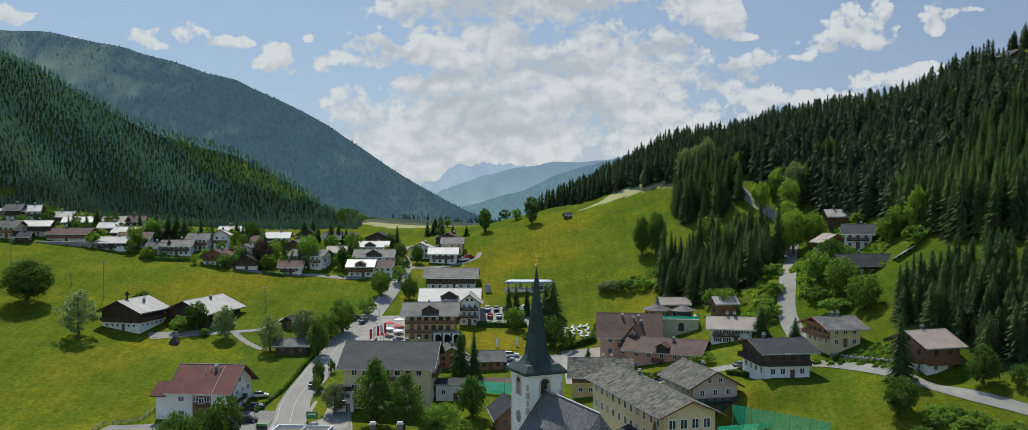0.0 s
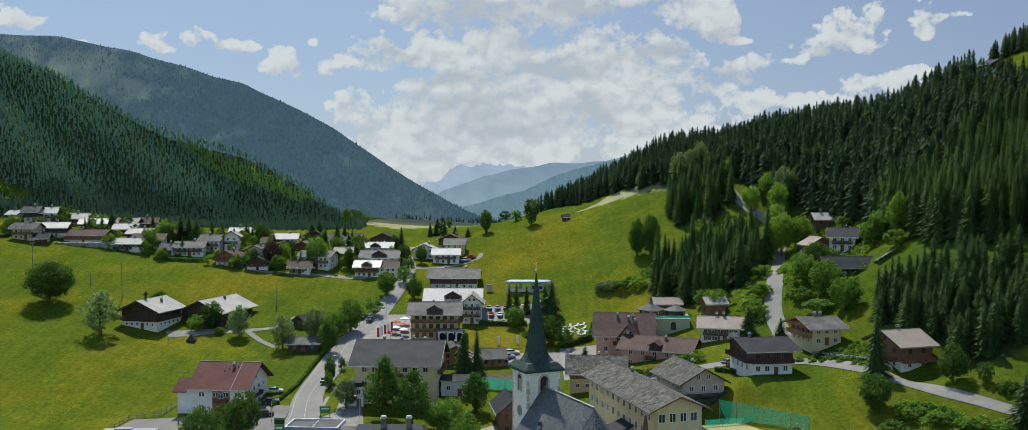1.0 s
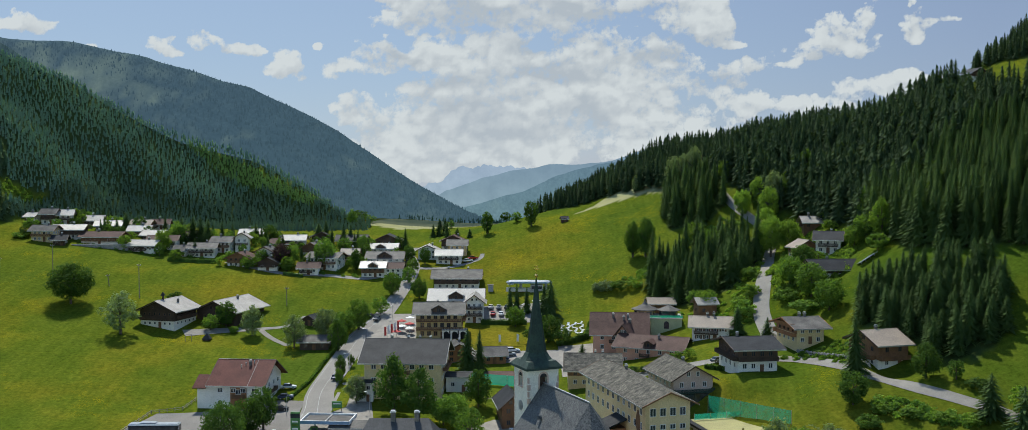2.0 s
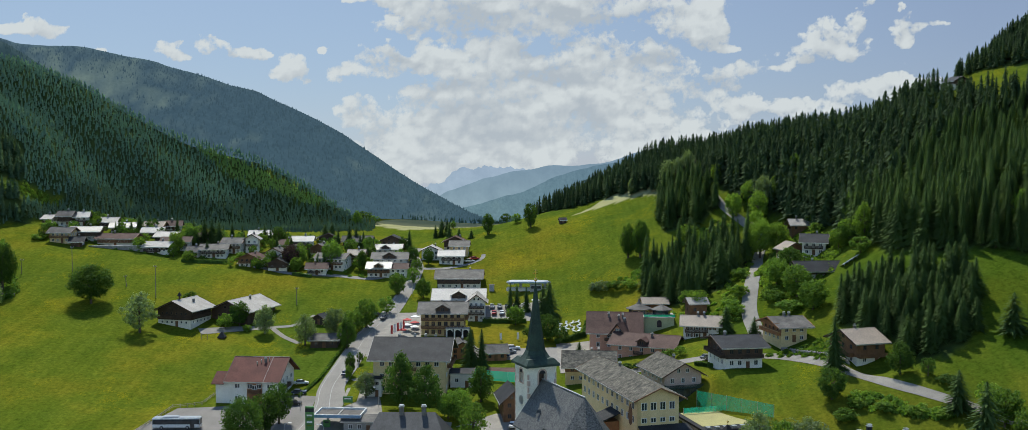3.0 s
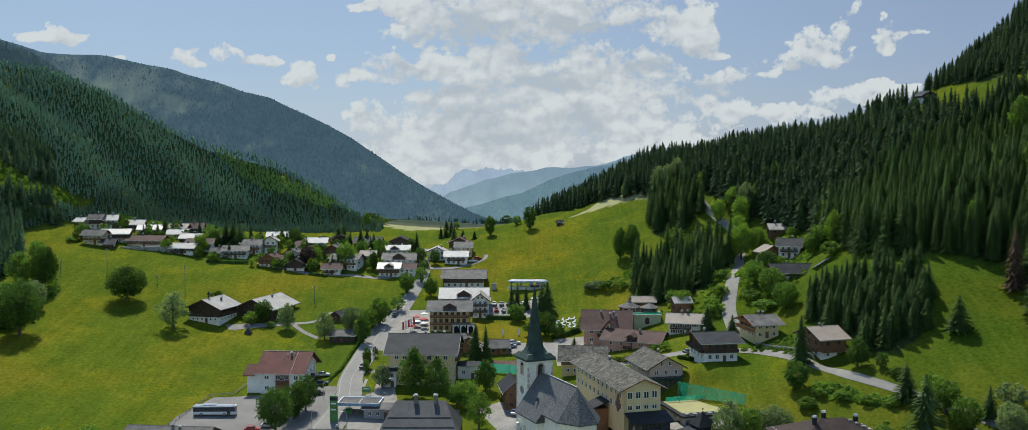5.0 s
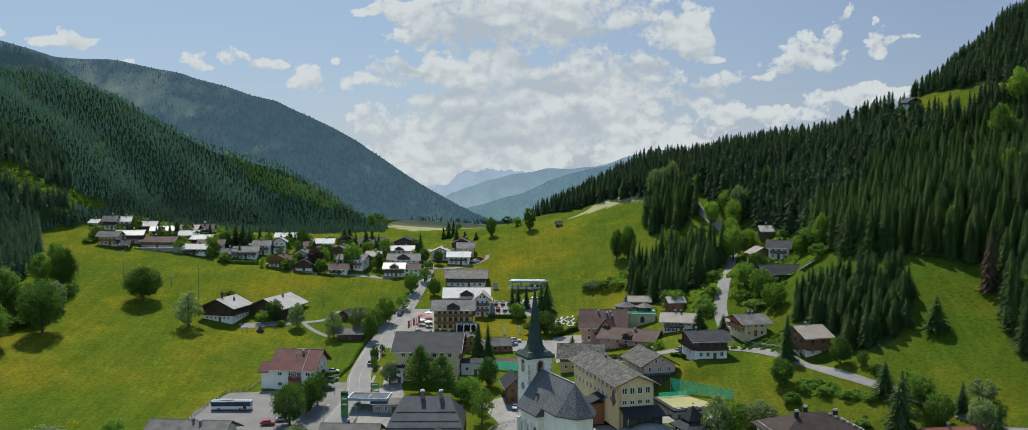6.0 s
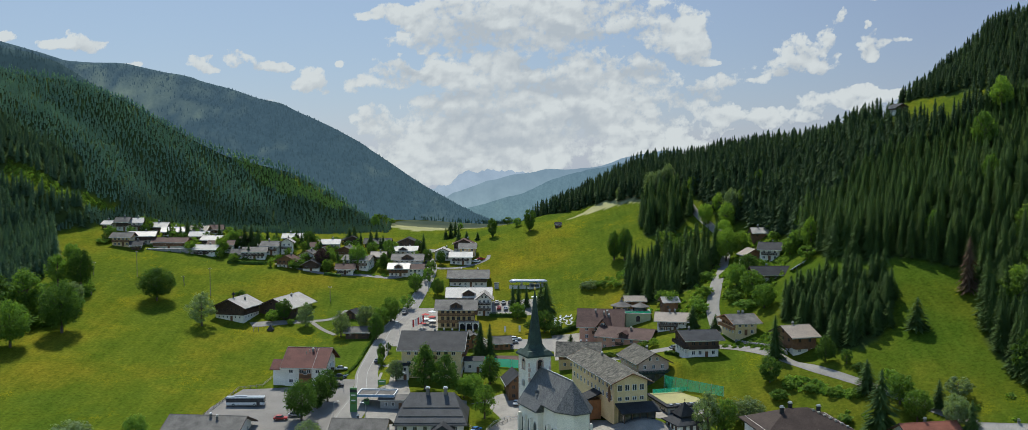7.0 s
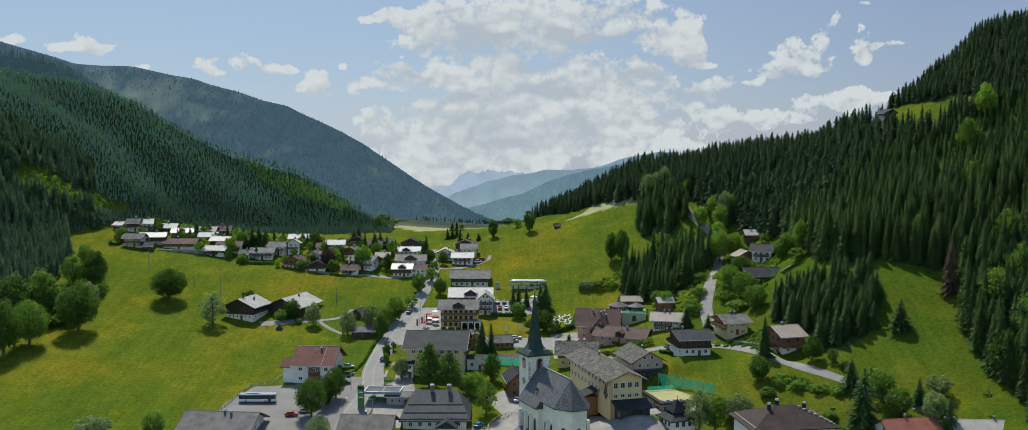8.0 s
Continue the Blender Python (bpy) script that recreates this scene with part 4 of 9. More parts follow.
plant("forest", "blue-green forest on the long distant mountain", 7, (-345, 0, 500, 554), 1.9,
      lambda x, y: (y > 503) & (x < 0) & (long_z(x, y) > ground_z(x, y) + 1) & (pasture(x, y) < 0.35), FAR_KINDS, (1.3, 2.4), HAZE_TREES, (1.5, 2.3), long_z, 1.0)
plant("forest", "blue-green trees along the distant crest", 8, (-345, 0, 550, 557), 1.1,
      lambda x, y: long_z(x, y) > ground_z(x, y) + 1, FAR_KINDS, (0.8, 1.6), HAZE_TREES, (1.5, 2.2), long_z, 1.0)
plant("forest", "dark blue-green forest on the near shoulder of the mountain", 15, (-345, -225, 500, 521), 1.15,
      lambda x, y: shoulder_z(x, y) > ground_z(x, y) + 1, FAR_KINDS, (1.0, 1.9), HAZE_SHOULDER_TREES, (1.3, 1.9), shoulder_z, 1.0)
plant("forest", "dark spruces along the foot of the long mountain", 16, (-80, 32, 534, 548), 1.7, lambda x, y: y > np.interp(x, [-80, -60, 0, 32], [530, 541, 541, 538]), FAR_KINDS, (1.6, 3.4), NEEDLE_MID, (1.2, 1.8))
plant("forest", "light green young spruces in an old felling strip", 9, (-180, -94, 468, 490), 0.85, lambda x, y: inside(STRIP_FELLED, x, y) & (y > spur_foot(x) + 2), FAR_KINDS, (1.6, 2.6), NEEDLE_YOUNG, (1.5, 2.2), jitter=1.0)


# ---- shapes ----
def box_into(bm, x0, x1, y0, y1, z0, z1):
    v = [bm.verts.new(p) for p in ((x0, y0, z0), (x1, y0, z0), (x1, y1, z0), (x0, y1, z0), (x0, y0, z1), (x1, y0, z1), (x1, y1, z1), (x0, y1, z1))]
    for f in ((0, 3, 2, 1), (4, 5, 6, 7), (0, 1, 5, 4), (1, 2, 6, 5), (2, 3, 7, 6), (3, 0, 4, 7)):
        bm.faces.new([v[k] for k in f])


def boxes(*bs):
    bm = bmesh.new()
    for b in bs:
        box_into(bm, *b)
    return bm


def prism_into(bm, outline, axis, a, b):
    """An outline of (u, z) pushed along: axis 'y': u is x; axis 'x': u is y."""
    def at(u, z, s):
        return (u, s, z) if axis == "y" else (s, u, z)
    n = len(outline)
    p = [bm.verts.new(at(u, z, a)) for u, z in outline]
    q = [bm.verts.new(at(u, z, b)) for u, z in outline]
    bm.faces.new(p)
    bm.faces.new(q[::-1])
    for k in range(n):
        bm.faces.new((p[k], q[k], q[(k + 1) % n], p[(k + 1) % n]))


def tidy(bm):
    bmesh.ops.recalc_face_normals(bm, faces=bm.faces)
    return bm


def tube_into(bm, x, y, z0, z1, r0, r1, sides=8):
    a = [bm.verts.new((x + r0 * math.cos(6.2832 * k / sides), y + r0 * math.sin(6.2832 * k / sides), z0)) for k in range(sides)]
    b = [bm.verts.new((x + r1 * math.cos(6.2832 * k / sides), y + r1 * math.sin(6.2832 * k / sides), z1)) for k in range(sides)]
    bm.faces.new(a[::-1])
    bm.faces.new(b)
    for k in range(sides):
        bm.faces.new((a[k], a[(k + 1) % sides], b[(k + 1) % sides], b[k]))


def ball_into(bm, c, r, flat=1.0):
    bmesh.ops.create_icosphere(bm, subdivisions=2, radius=r, matrix=Matrix.Translation(c) @ Matrix.Diagonal((1, 1, flat, 1)))


CACHE = {}


def window_meshes(w, h, style):
    key = (round(w, 2), round(h, 2), style)
    if key not in CACHE:
        t = 0.10
        us = [-w / 2, -w / 2 + t, -0.05, 0.05, w / 2 - t, w / 2] if w > 0.85 else [-w / 2, -w / 2 + t, w / 2 - t, w / 2]
        zs = [0, t, h - t, h]
        bm = bmesh.new()
        g = [[bm.verts.new((u, -0.08, q)) for u in us] for q in zs]
        keep = []
        for r in range(3):
            for c in range(len(us) - 1):
                if r == 1 and c % 2 == 1:
                    continue
                keep.append(bm.faces.new((g[r][c], g[r][c + 1], g[r + 1][c + 1], g[r + 1][c])))
        ext = bmesh.ops.extrude_face_region(bm, geom=keep)
        bmesh.ops.translate(bm, verts=[e for e in ext["geom"] if isinstance(e, bmesh.types.BMVert)], vec=(0, 0.16, 0))
        bmesh.ops.recalc_face_normals(bm, faces=bm.faces)
        fr = bpy.data.meshes.new("window")
        bm.to_mesh(fr)
        bm.free()
        fr.materials.append(FRAME_DARK if style == "dark" else FRAME)
        bm = boxes((-w / 2 + t, w / 2 - t, -0.02, 0.03, t, h - t))
        gl = bpy.data.meshes.new("pane")
        bm.to_mesh(gl)
        bm.free()
        gl.materials.append(GLASS)
        sh = None
        if style == "shutter":
            bm = boxes((-w / 4, w / 4, -0.08, -0.02, 0, h))
            sh = bpy.data.meshes.new("shutter")
            bm.to_mesh(sh)
            bm.free()
            sh.materials.append(FRAME_DARK)
        CACHE[key] = (fr, gl, sh)
    return CACHE[key]


def window(parent, side, u, z, w=1.2, h=1.4, style="white", half=(5, 5)):
    """side: front (-y), back, left, right of a house whose half sizes are half."""
    hw, hd = half
    m = {"front": pose(u, -hd, z), "back": pose(u, hd, z, 0, 0, 180), "left": pose(-hw, u, z, 0, 0, -90), "right": pose(hw, u, z, 0, 0, 90)}[side]
    fr, gl, sh = window_meshes(w, h, style)
    o = part_mesh("window", fr, parent, m)
    part_mesh("pane", gl, o)
    if sh:
        for e in (-1, 1):
            part_mesh("shutter", sh, o, Matrix.Translation((e * (w * 0.75 + 0.05), 0, 0)))
    return o


def balcony(parent, side, half, z, u0, u1, out=1.3, mat=None, high=1.0, posts=True):
    hw, hd = half
    m = {"front": pose(0, -hd, z), "left": pose(-hw, 0, z, 0, 0, -90), "right": pose(hw, 0, z, 0, 0, 90)}[side]
    mat = mat or WOOD_DARK
    ob = part("balcony", boxes((u0, u1, -out, 0.0, -0.12, 0.06)), mat, parent)
    ob.matrix_basis = m
    bs = [(u0, u1, -out - 0.04, -out + 0.04, high - 0.08, high), (u0, u1, -out - 0.03, -out + 0.03, 0.12, 0.2)]
    n = max(6, int((u1 - u0) / 0.28))
    for k in range(n):
        c = u0 + (k + 0.5) * (u1 - u0) / n
        bs.append((c - 0.10, c + 0.10, -out - 0.02, -out + 0.02, 0.06, high - 0.08))
    for u in (u0, u1):
        bs.append((u - 0.04, u + 0.04, -out, 0, high - 0.08, high))
        bs.append((u - 0.02, u + 0.02, -out, 0, 0.1, high - 0.15))
    part("railing", boxes(*bs), mat, ob)
    return ob


def chimney(parent, u, v, z, h=0.85, s=0.62, cap=True, mat=None):
    ob = part("chimney", boxes((u - s / 2, u + s / 2, v - s / 2, v + s / 2, z - 1.6, z + h)), mat or CHIMNEY, parent)
    bm = bmesh.new()
    box_into(bm, u - s * 0.65, u + s * 0.65, v - s * 0.65, v + s * 0.65, z + h, z + h + 0.12)
    if cap:
        box_into(bm, u - s * 0.5, u + s * 0.5, v - s * 0.5, v + s * 0.5, z + h + 0.4, z + h + 0.5)
        for a in (-1, 1):
            for b in (-1, 1):
                box_into(bm, u + a * s * 0.4 - 0.05, u + a * s * 0.4 + 0.05, v + b * s * 0.4 - 0.05, v + b * s * 0.4 + 0.05, z + h + 0.12, z + h + 0.4)
    part("chimney_cap", bm, METAL, ob)
    return ob


def gable_roof(parent, w, d, h, rise, ridge, over, mat, thick=0.22, trim=None, snow=False):
    """Two slabs that meet at the ridge, barge boards and a ridge cap. ridge 'w': along the front, 'd': away from it."""
    if ridge == "w":
        run, length, axis = d / 2, w / 2 + over, "x"
    else:
        run, length, axis = w / 2, d / 2 + over, "y"
    k = rise / run
    e = run + over
    for s in (-1, 1):
        bm = bmesh.new()
        o = [(s * e, h - k * over), (0, h + rise), (0, h + rise + thick), (s * e, h - k * over + thick)]
        prism_into(bm, o, axis, -length, length)
        slab = part("roof", tidy(bm), mat, parent)
        bm = bmesh.new()
        g = [(s * (e + 0.02), h - k * over - 0.12), (s * (e + 0.14), h - k * over - 0.12), (s * (e + 0.14), h - k * over + thick * 0.8), (s * (e + 0.02), h - k * over + thick * 0.8)]
        prism_into(bm, g, axis, -length, length)
        part("gutter", tidy(bm), METAL, slab)
        if snow:
            bm = bmesh.new()
            r = 0.72
            zz = h + rise + thick - k * e * r
            g = [(s * e * r - 0.05, zz), (s * e * r + 0.05, zz), (s * e * r + 0.05, zz + 0.15), (s * e * r - 0.05, zz + 0.15)]
            prism_into(bm, g, axis, -length + 0.4, length - 0.4)
            part("snow_guard", tidy(bm), mat, slab)
    for end in (-1, 1):
        bm = bmesh.new()
        a, b = sorted((end * (length + 0.003), end * (length + 0.12)))
        lo, top = h - k * over, h + rise
        prism_into(bm, [(-e, lo - 0.08), (0, top - 0.08), (e, lo - 0.08), (e, lo + thick + 0.06), (0, top + thick + 0.06), (-e, lo + thick + 0.06)], axis, a, b)
        part("barge_board", tidy(bm), trim or WOOD_DARK, parent)
    bm = bmesh.new()
    prism_into(bm, [(-0.3, h + rise + thick - 0.3 * k + 0.02), (0.3, h + rise + thick - 0.3 * k + 0.02), (0, h + rise + thick + 0.1)], axis, -length, length)
    part("ridge_cap", tidy(bm), mat, parent)


def gable_walls(w, d, z0, h, rise, ridge, grow=0.0):
    bm = bmesh.new()
    hw, hd = w / 2 + grow, d / 2 + grow
    if ridge == "w":
        o = [(-hd, z0), (hd, z0), (hd, h), (0, h + rise), (-hd, h)]
        prism_into(bm, o, "x", -hw, hw)
    else:
        o = [(-hw, z0), (hw, z0), (hw, h), (0, h + rise), (-hw, h)]
        prism_into(bm, o, "y", -hd, hd)
    return tidy(bm)


def house(label, x, yf, w, d, h, rise, ridge="w", rot=0.0, wall=None, upper=None, split=0.5, roof=None, over=1.1, floors=2, cols=4, side_cols=3, style="white",
          balconies=(), chimneys=((0.2, 0.3),), win=(1.1, 1.25), lift=0.0, category="house", group="", name="house", trim=None, dormer=0.0, door=True, sides=("front", "left", "right"), rail=None, dz=None, attic=True, snow=False):
    """A village house whose front stands at yf; sizes are of its walls. split: the share of its height below the timber storey."""
    yc = yf + d / 2
    half = (w / 2, d / 2)
    z = (ground_z(x, yf) if dz is None else dz) + lift
    ob = thing(name, pose(x, yc, z, 0, 0, rot), label, category, group)
    wall = wall or PLASTER
    part("wall", gable_walls(w, d, -3.0, h, rise, ridge), wall, ob)
    if upper:
        zs = h * split
        part("timber_storey", gable_walls(w, d, zs, h, rise - 0.05, ridge, 0.07), upper, ob)
    gable_roof(ob, w, d, h, rise, ridge, over, roof or ROOF_GREY, trim=trim, snow=snow)
    fh = h / floors
    ww, wh = win
    for f in range(floors):
        zz = f * fh + (fh - wh) * 0.55
        st = "dark" if (upper and zz > h * split - 0.3) else style
        g = (half[0] + (0.07 if st == "dark" and upper else 0), half[1] + (0.07 if st == "dark" and upper else 0))
        for side in sides:
            n, span = (cols, w) if side == "front" else (side_cols, d)
            for c in range(n):
                u = (c + 0.5) / n * span * 0.88 - span * 0.44
                if door and f == 0 and side == "front" and c == n // 2:
                    continue
                window(ob, side, u, zz, ww, wh, st, g)
    if ridge == "d" and rise > 2.2 and attic:
        g = half[1] + (0.07 if upper else 0)
        for u in (-w * 0.12, w * 0.12):
            window(ob, "front", u, h + rise * 0.12, ww * 0.9, wh * 0.9, "dark" if upper else style, (half[0], g))
    if ridge == "w" and rise > 2.2:
        g = half[0] + (0.07 if upper else 0)
        for side in ("left", "right"):
            if side in sides:
                window(ob, side, 0, h + rise * 0.12, ww, wh * 0.9, "dark" if upper else style, (g, half[1]))
    if door:
        u = (cols // 2 + 0.5) / cols * w * 0.88 - w * 0.44
        part("door", boxes((u - 0.55, u + 0.55, -half[1] - 0.06, -half[1] + 0.05, 0.0, 2.1)), WOOD_BROWN, ob)
    for b in balconies:
        side, fz, a, c = b
        span = w if side == "front" else d
        balcony(ob, side, (half[0] + 0.07, half[1] + 0.07), fz * h, a * span, c * span, mat=rail or upper or WOOD_DARK)
    for u, v in chimneys:
        uu, vv = u * w, v * d
        zr = h + rise * (1 - abs(v) * 2) if ridge == "w" else h + rise * (1 - abs(u) * 2)
        chimney(ob, uu, vv, zr + 0.3)
    if dormer:
        dw = dormer
        g = h + 0.2
        bm = bmesh.new()
        fy = -half[1] - 0.15
        prism_into(bm, [(-dw / 2, g - 0.4), (dw / 2, g - 0.4), (dw / 2, g + rise * 0.4), (0, g + rise * 0.4 + dw * 0.28), (-dw / 2, g + rise * 0.4)], "y", fy, 0)
        dm = part("dormer", tidy(bm), upper or WOOD_DARK, ob)
        bm = bmesh.new()
        for s in (-1, 1):
            prism_into(bm, [(s * (dw / 2 + 0.6), g + rise * 0.4 - 0.3), (0, g + rise * 0.4 + dw * 0.28 + 0.05), (0, g + rise * 0.4 + dw * 0.28 + 0.3), (s * (dw / 2 + 0.6), g + rise * 0.4 - 0.05)], "y", fy - 0.8, 0.3)
        part("dormer_roof", tidy(bm), roof or ROOF_GREY, dm)
        fr, gl, sh = window_meshes(ww, wh, "dark")
        o = part_mesh("window", fr, dm, pose(0, fy, g - 0.1))
        part_mesh("pane", gl, o)
    return ob


def hip_roof(parent, w, d, h, rise, flat, over, mat, thick=0.3):
    """Four slopes; flat: the length of the ridge along the front."""
    bm = bmesh.new()
    ew, ed = w / 2 + over, d / 2 + over
    lo = h - over * rise / (d / 2)
    v = [bm.verts.new(p) for p in ((-ew, -ed, lo), (ew, -ed, lo), (ew, ed, lo), (-ew, ed, lo), (-flat / 2, 0, h + rise), (flat / 2, 0, h + rise))]
    u = [bm.verts.new(p) for p in ((-ew, -ed, lo - thick), (ew, -ed, lo - thick), (ew, ed, lo - thick), (-ew, ed, lo - thick))]
    for f in ((0, 1, 5, 4), (1, 2, 5), (2, 3, 4, 5), (3, 0, 4)):
        bm.faces.new([v[k] for k in f])
    for k in range(4):
        bm.faces.new((u[k], u[(k + 1) % 4], v[(k + 1) % 4], v[k]))
    bm.faces.new(u[::-1])
    return part("roof", tidy(bm), mat, parent)


# ---- roads, paths and yards: sheets that lie on the ground ----
def strip(name, label, mid, width, mat, up=0.10, kind="structure", category="road", step=1.6):
    """A sheet along a line; width: one number or one for each point."""
    mid = [Vector((a, b)) for a, b in mid]
    if not isinstance(width, (list, tuple)):
        width = [width] * len(mid)
    pts, ws = [], []
    for k in range(len(mid) - 1):
        p0, p1, p2, p3 = mid[max(k - 1, 0)], mid[k], mid[k + 1], mid[min(k + 2, len(mid) - 1)]
        n = max(2, int((p2 - p1).length / step))
        for j in range(n):
            s = j / n
            pts.append(0.5 * (2 * p1 + (p2 - p0) * s + (2 * p0 - 5 * p1 + 4 * p2 - p3) * s * s + (3 * p1 - p0 - 3 * p2 + p3) * s**3))
            ws.append(width[k] * (1 - s) + width[k + 1] * s)
    pts.append(mid[-1])
    ws.append(width[-1])
    across = max(3, int(max(ws) / 1.6) + 1)
    v = []
    for k, p in enumerate(pts):
        t = (pts[min(k + 1, len(pts) - 1)] - pts[max(k - 1, 0)]).normalized()
        nrm = Vector((t.y, -t.x))
        for c in range(across):
            q = p + nrm * ws[k] * (c / (across - 1) - 0.5)
            v.append((q.x, q.y, ground_z(q.x, q.y) + up))
    i = np.arange(len(v)).reshape(len(pts), across)
    q = np.stack([i[:-1, :-1], i[:-1, 1:], i[1:, 1:], i[1:, :-1]], -1).reshape(-1, 4)
    return tagged(new(name, mesh_of(name, v, q, [mat], True)), label, category, kind=kind)


def yard(name, label, poly, mat, up=0.08, cell=1.5, category="pavement"):
    """A sheet on the ground inside an outline."""
    bm = bmesh.new()
    f = bm.faces.new([bm.verts.new((a, b, 0)) for a, b in poly])
    xs, ys = [p[0] for p in poly], [p[1] for p in poly]
    for k in range(1, int((max(xs) - min(xs)) / cell)):
        c = min(xs) + k * cell
        bmesh.ops.bisect_plane(bm, geom=bm.verts[:] + bm.edges[:] + bm.faces[:], plane_co=(c, 0, 0), plane_no=(1, 0, 0))
    for k in range(1, int((max(ys) - min(ys)) / cell)):
        c = min(ys) + k * cell
        bmesh.ops.bisect_plane(bm, geom=bm.verts[:] + bm.edges[:] + bm.faces[:], plane_co=(0, c, 0), plane_no=(0, 1, 0))
    for v in bm.verts:
        v.co.z = ground_z(v.co.x, v.co.y) + up
    bmesh.ops.recalc_face_normals(bm, faces=bm.faces)
    me = bpy.data.meshes.new(name)
    bm.to_mesh(me)
    bm.free()
    me.materials.append(mat)
    return tagged(new(name, me), label, category, kind="structure")


# ---- single trees ----
def leaf_cloud(rng, clumps, per, leaf, shape="round", flat=1.0):
    """Leaf quads in clumps that fill a crown one metre high and wide, with gaps between the clumps."""
    v, f = [], []
    for _ in range(clumps):
        while True:
            p = Vector((rng.uniform(-1, 1), rng.uniform(-1, 1), rng.uniform(-1, 1)))
            if 0.30 < p.length < 1 and rng.random() < p.length + 0.2:
                break
        if shape == "egg":
            taper = 1 - 0.45 * max(0, p.z)
        elif shape == "dome":
            taper = 1.04 - 0.30 * max(0, p.z) ** 2 - 0.12 * max(0, -p.z) ** 3
        elif shape == "tall":
            taper = 1 - 0.7 * max(0, p.z) - 0.1 * max(0, -p.z)
        else:
            taper = 1 - 0.15 * max(0, -p.z)
        c = Vector((p.x * taper * 0.43, p.y * taper * 0.43, 0.5 + p.z * 0.46))
        rad = rng.uniform(0.07, 0.15)
        for _k in range(per):
            d = Vector((rng.gauss(0, 1), rng.gauss(0, 1), rng.gauss(0, 0.8))).normalized()
            q = c + d * rad * rng.uniform(0.55, 1.0)
            n = (d + Vector((rng.uniform(-.7, .7), rng.uniform(-.7, .7), rng.uniform(-.2, .9)))).normalized()
            a = n.orthogonal().normalized()
            a.rotate(Matrix.Rotation(rng.uniform(0, 6.28), 3, n))
            b = n.cross(a)
            s = leaf * rng.uniform(0.6, 1.3)
            k = len(v)
            v += [q - a * s, q - b * s * 0.7, q + a * s, q + b * s * 0.7]
            f.append((k, k + 1, k + 2, k + 3))
    return np.array([tuple(p) for p in v]), np.array(f)


def limb_into(bm, a, b, r0, r1, sides=6):
    d = (b - a).normalized()
    u = d.orthogonal().normalized()
    w = d.cross(u)
    p = [bm.verts.new(a + (u * math.cos(6.2832 * k / sides) + w * math.sin(6.2832 * k / sides)) * r0) for k in range(sides)]
    q = [bm.verts.new(b + (u * math.cos(6.2832 * k / sides) + w * math.sin(6.2832 * k / sides)) * r1) for k in range(sides)]
    for k in range(sides):
        bm.faces.new((p[k], p[(k + 1) % sides], q[(k + 1) % sides], q[k]))
    bm.faces.new(q)


LEAF_MESHES, TRUNK_MESHES = {}, {}


def crown_mesh(kind, mat, seed):
    key = (kind, mat.name, seed)
    if key not in LEAF_MESHES:
        r = random.Random(seed * 7 + len(kind))
        clumps, per, leaf = {"round": (150, 26, 0.0285), "egg": (130, 26, 0.0285), "tall": (120, 28, 0.027), "bush": (60, 30, 0.042), "loose": (100, 26, 0.026), "small": (60, 22, 0.042), "grand": (300, 34, 0.019)}[kind]
        shape = {"bush": "round", "loose": "egg", "small": "round", "grand": "dome"}.get(kind, kind)
        v, f = leaf_cloud(r, clumps, per, leaf, shape)
        LEAF_MESHES[key] = mesh_of("crown", v, f, [mat])
    return LEAF_MESHES[key]


def trunk_mesh(seed):
    if seed not in TRUNK_MESHES:
        r = random.Random(seed)
        bm = bmesh.new()
        limb_into(bm, Vector((0, 0, -0.06)), Vector((0.01, 0, 0.32)), 0.030, 0.022, 8)
        limb_into(bm, Vector((0.01, 0, 0.32)), Vector((0, 0.01, 0.75)), 0.022, 0.008)
        for k in range(6):
            a = k * 1.05 + r.uniform(-.3, .3)
            z = r.uniform(0.26, 0.5)
            limb_into(bm, Vector((0, 0, z)), Vector((0.25 * math.cos(a), 0.25 * math.sin(a), z + r.uniform(0.15, 0.3))), 0.012, 0.004, 5)
        me = bpy.data.meshes.new("trunk")
        bm.to_mesh(me)
        bm.free()
        me.materials.append(BARK)
        TRUNK_MESHES[seed] = me
    return TRUNK_MESHES[seed]


TREE_NO = [0]


def tree(x, y, h, wide=0.8, kind="round", mat=None, label="leafy green tree standing in the grass", low=0.16, group="", name="tree", lift=0.0):
    """A broadleaf tree: trunk with limbs and a crown of leaves; low: the height at which the crown begins."""
    TREE_NO[0] += 1
    s = TREE_NO[0] % 4
    mat = mat or LEAF
    kind = "small" if h < 7.5 and kind != "loose" else "grand" if kind == "round" and h > 13 else kind
    ob = thing(name, pose(x, y, ground_z(x, y) + lift, 0, 0, (TREE_NO[0] * 77) % 360), label, "tree", group)
    if low > 0:
        part_mesh("trunk", trunk_mesh(s), ob, Matrix.Diagonal((h, h, h, 1)))
    part_mesh("crown", crown_mesh(kind, mat, s), ob, Matrix.Translation((0, 0, low * h)) @ Matrix.Diagonal((wide * h, wide * h, h * (1 - low), 1)))
    return ob


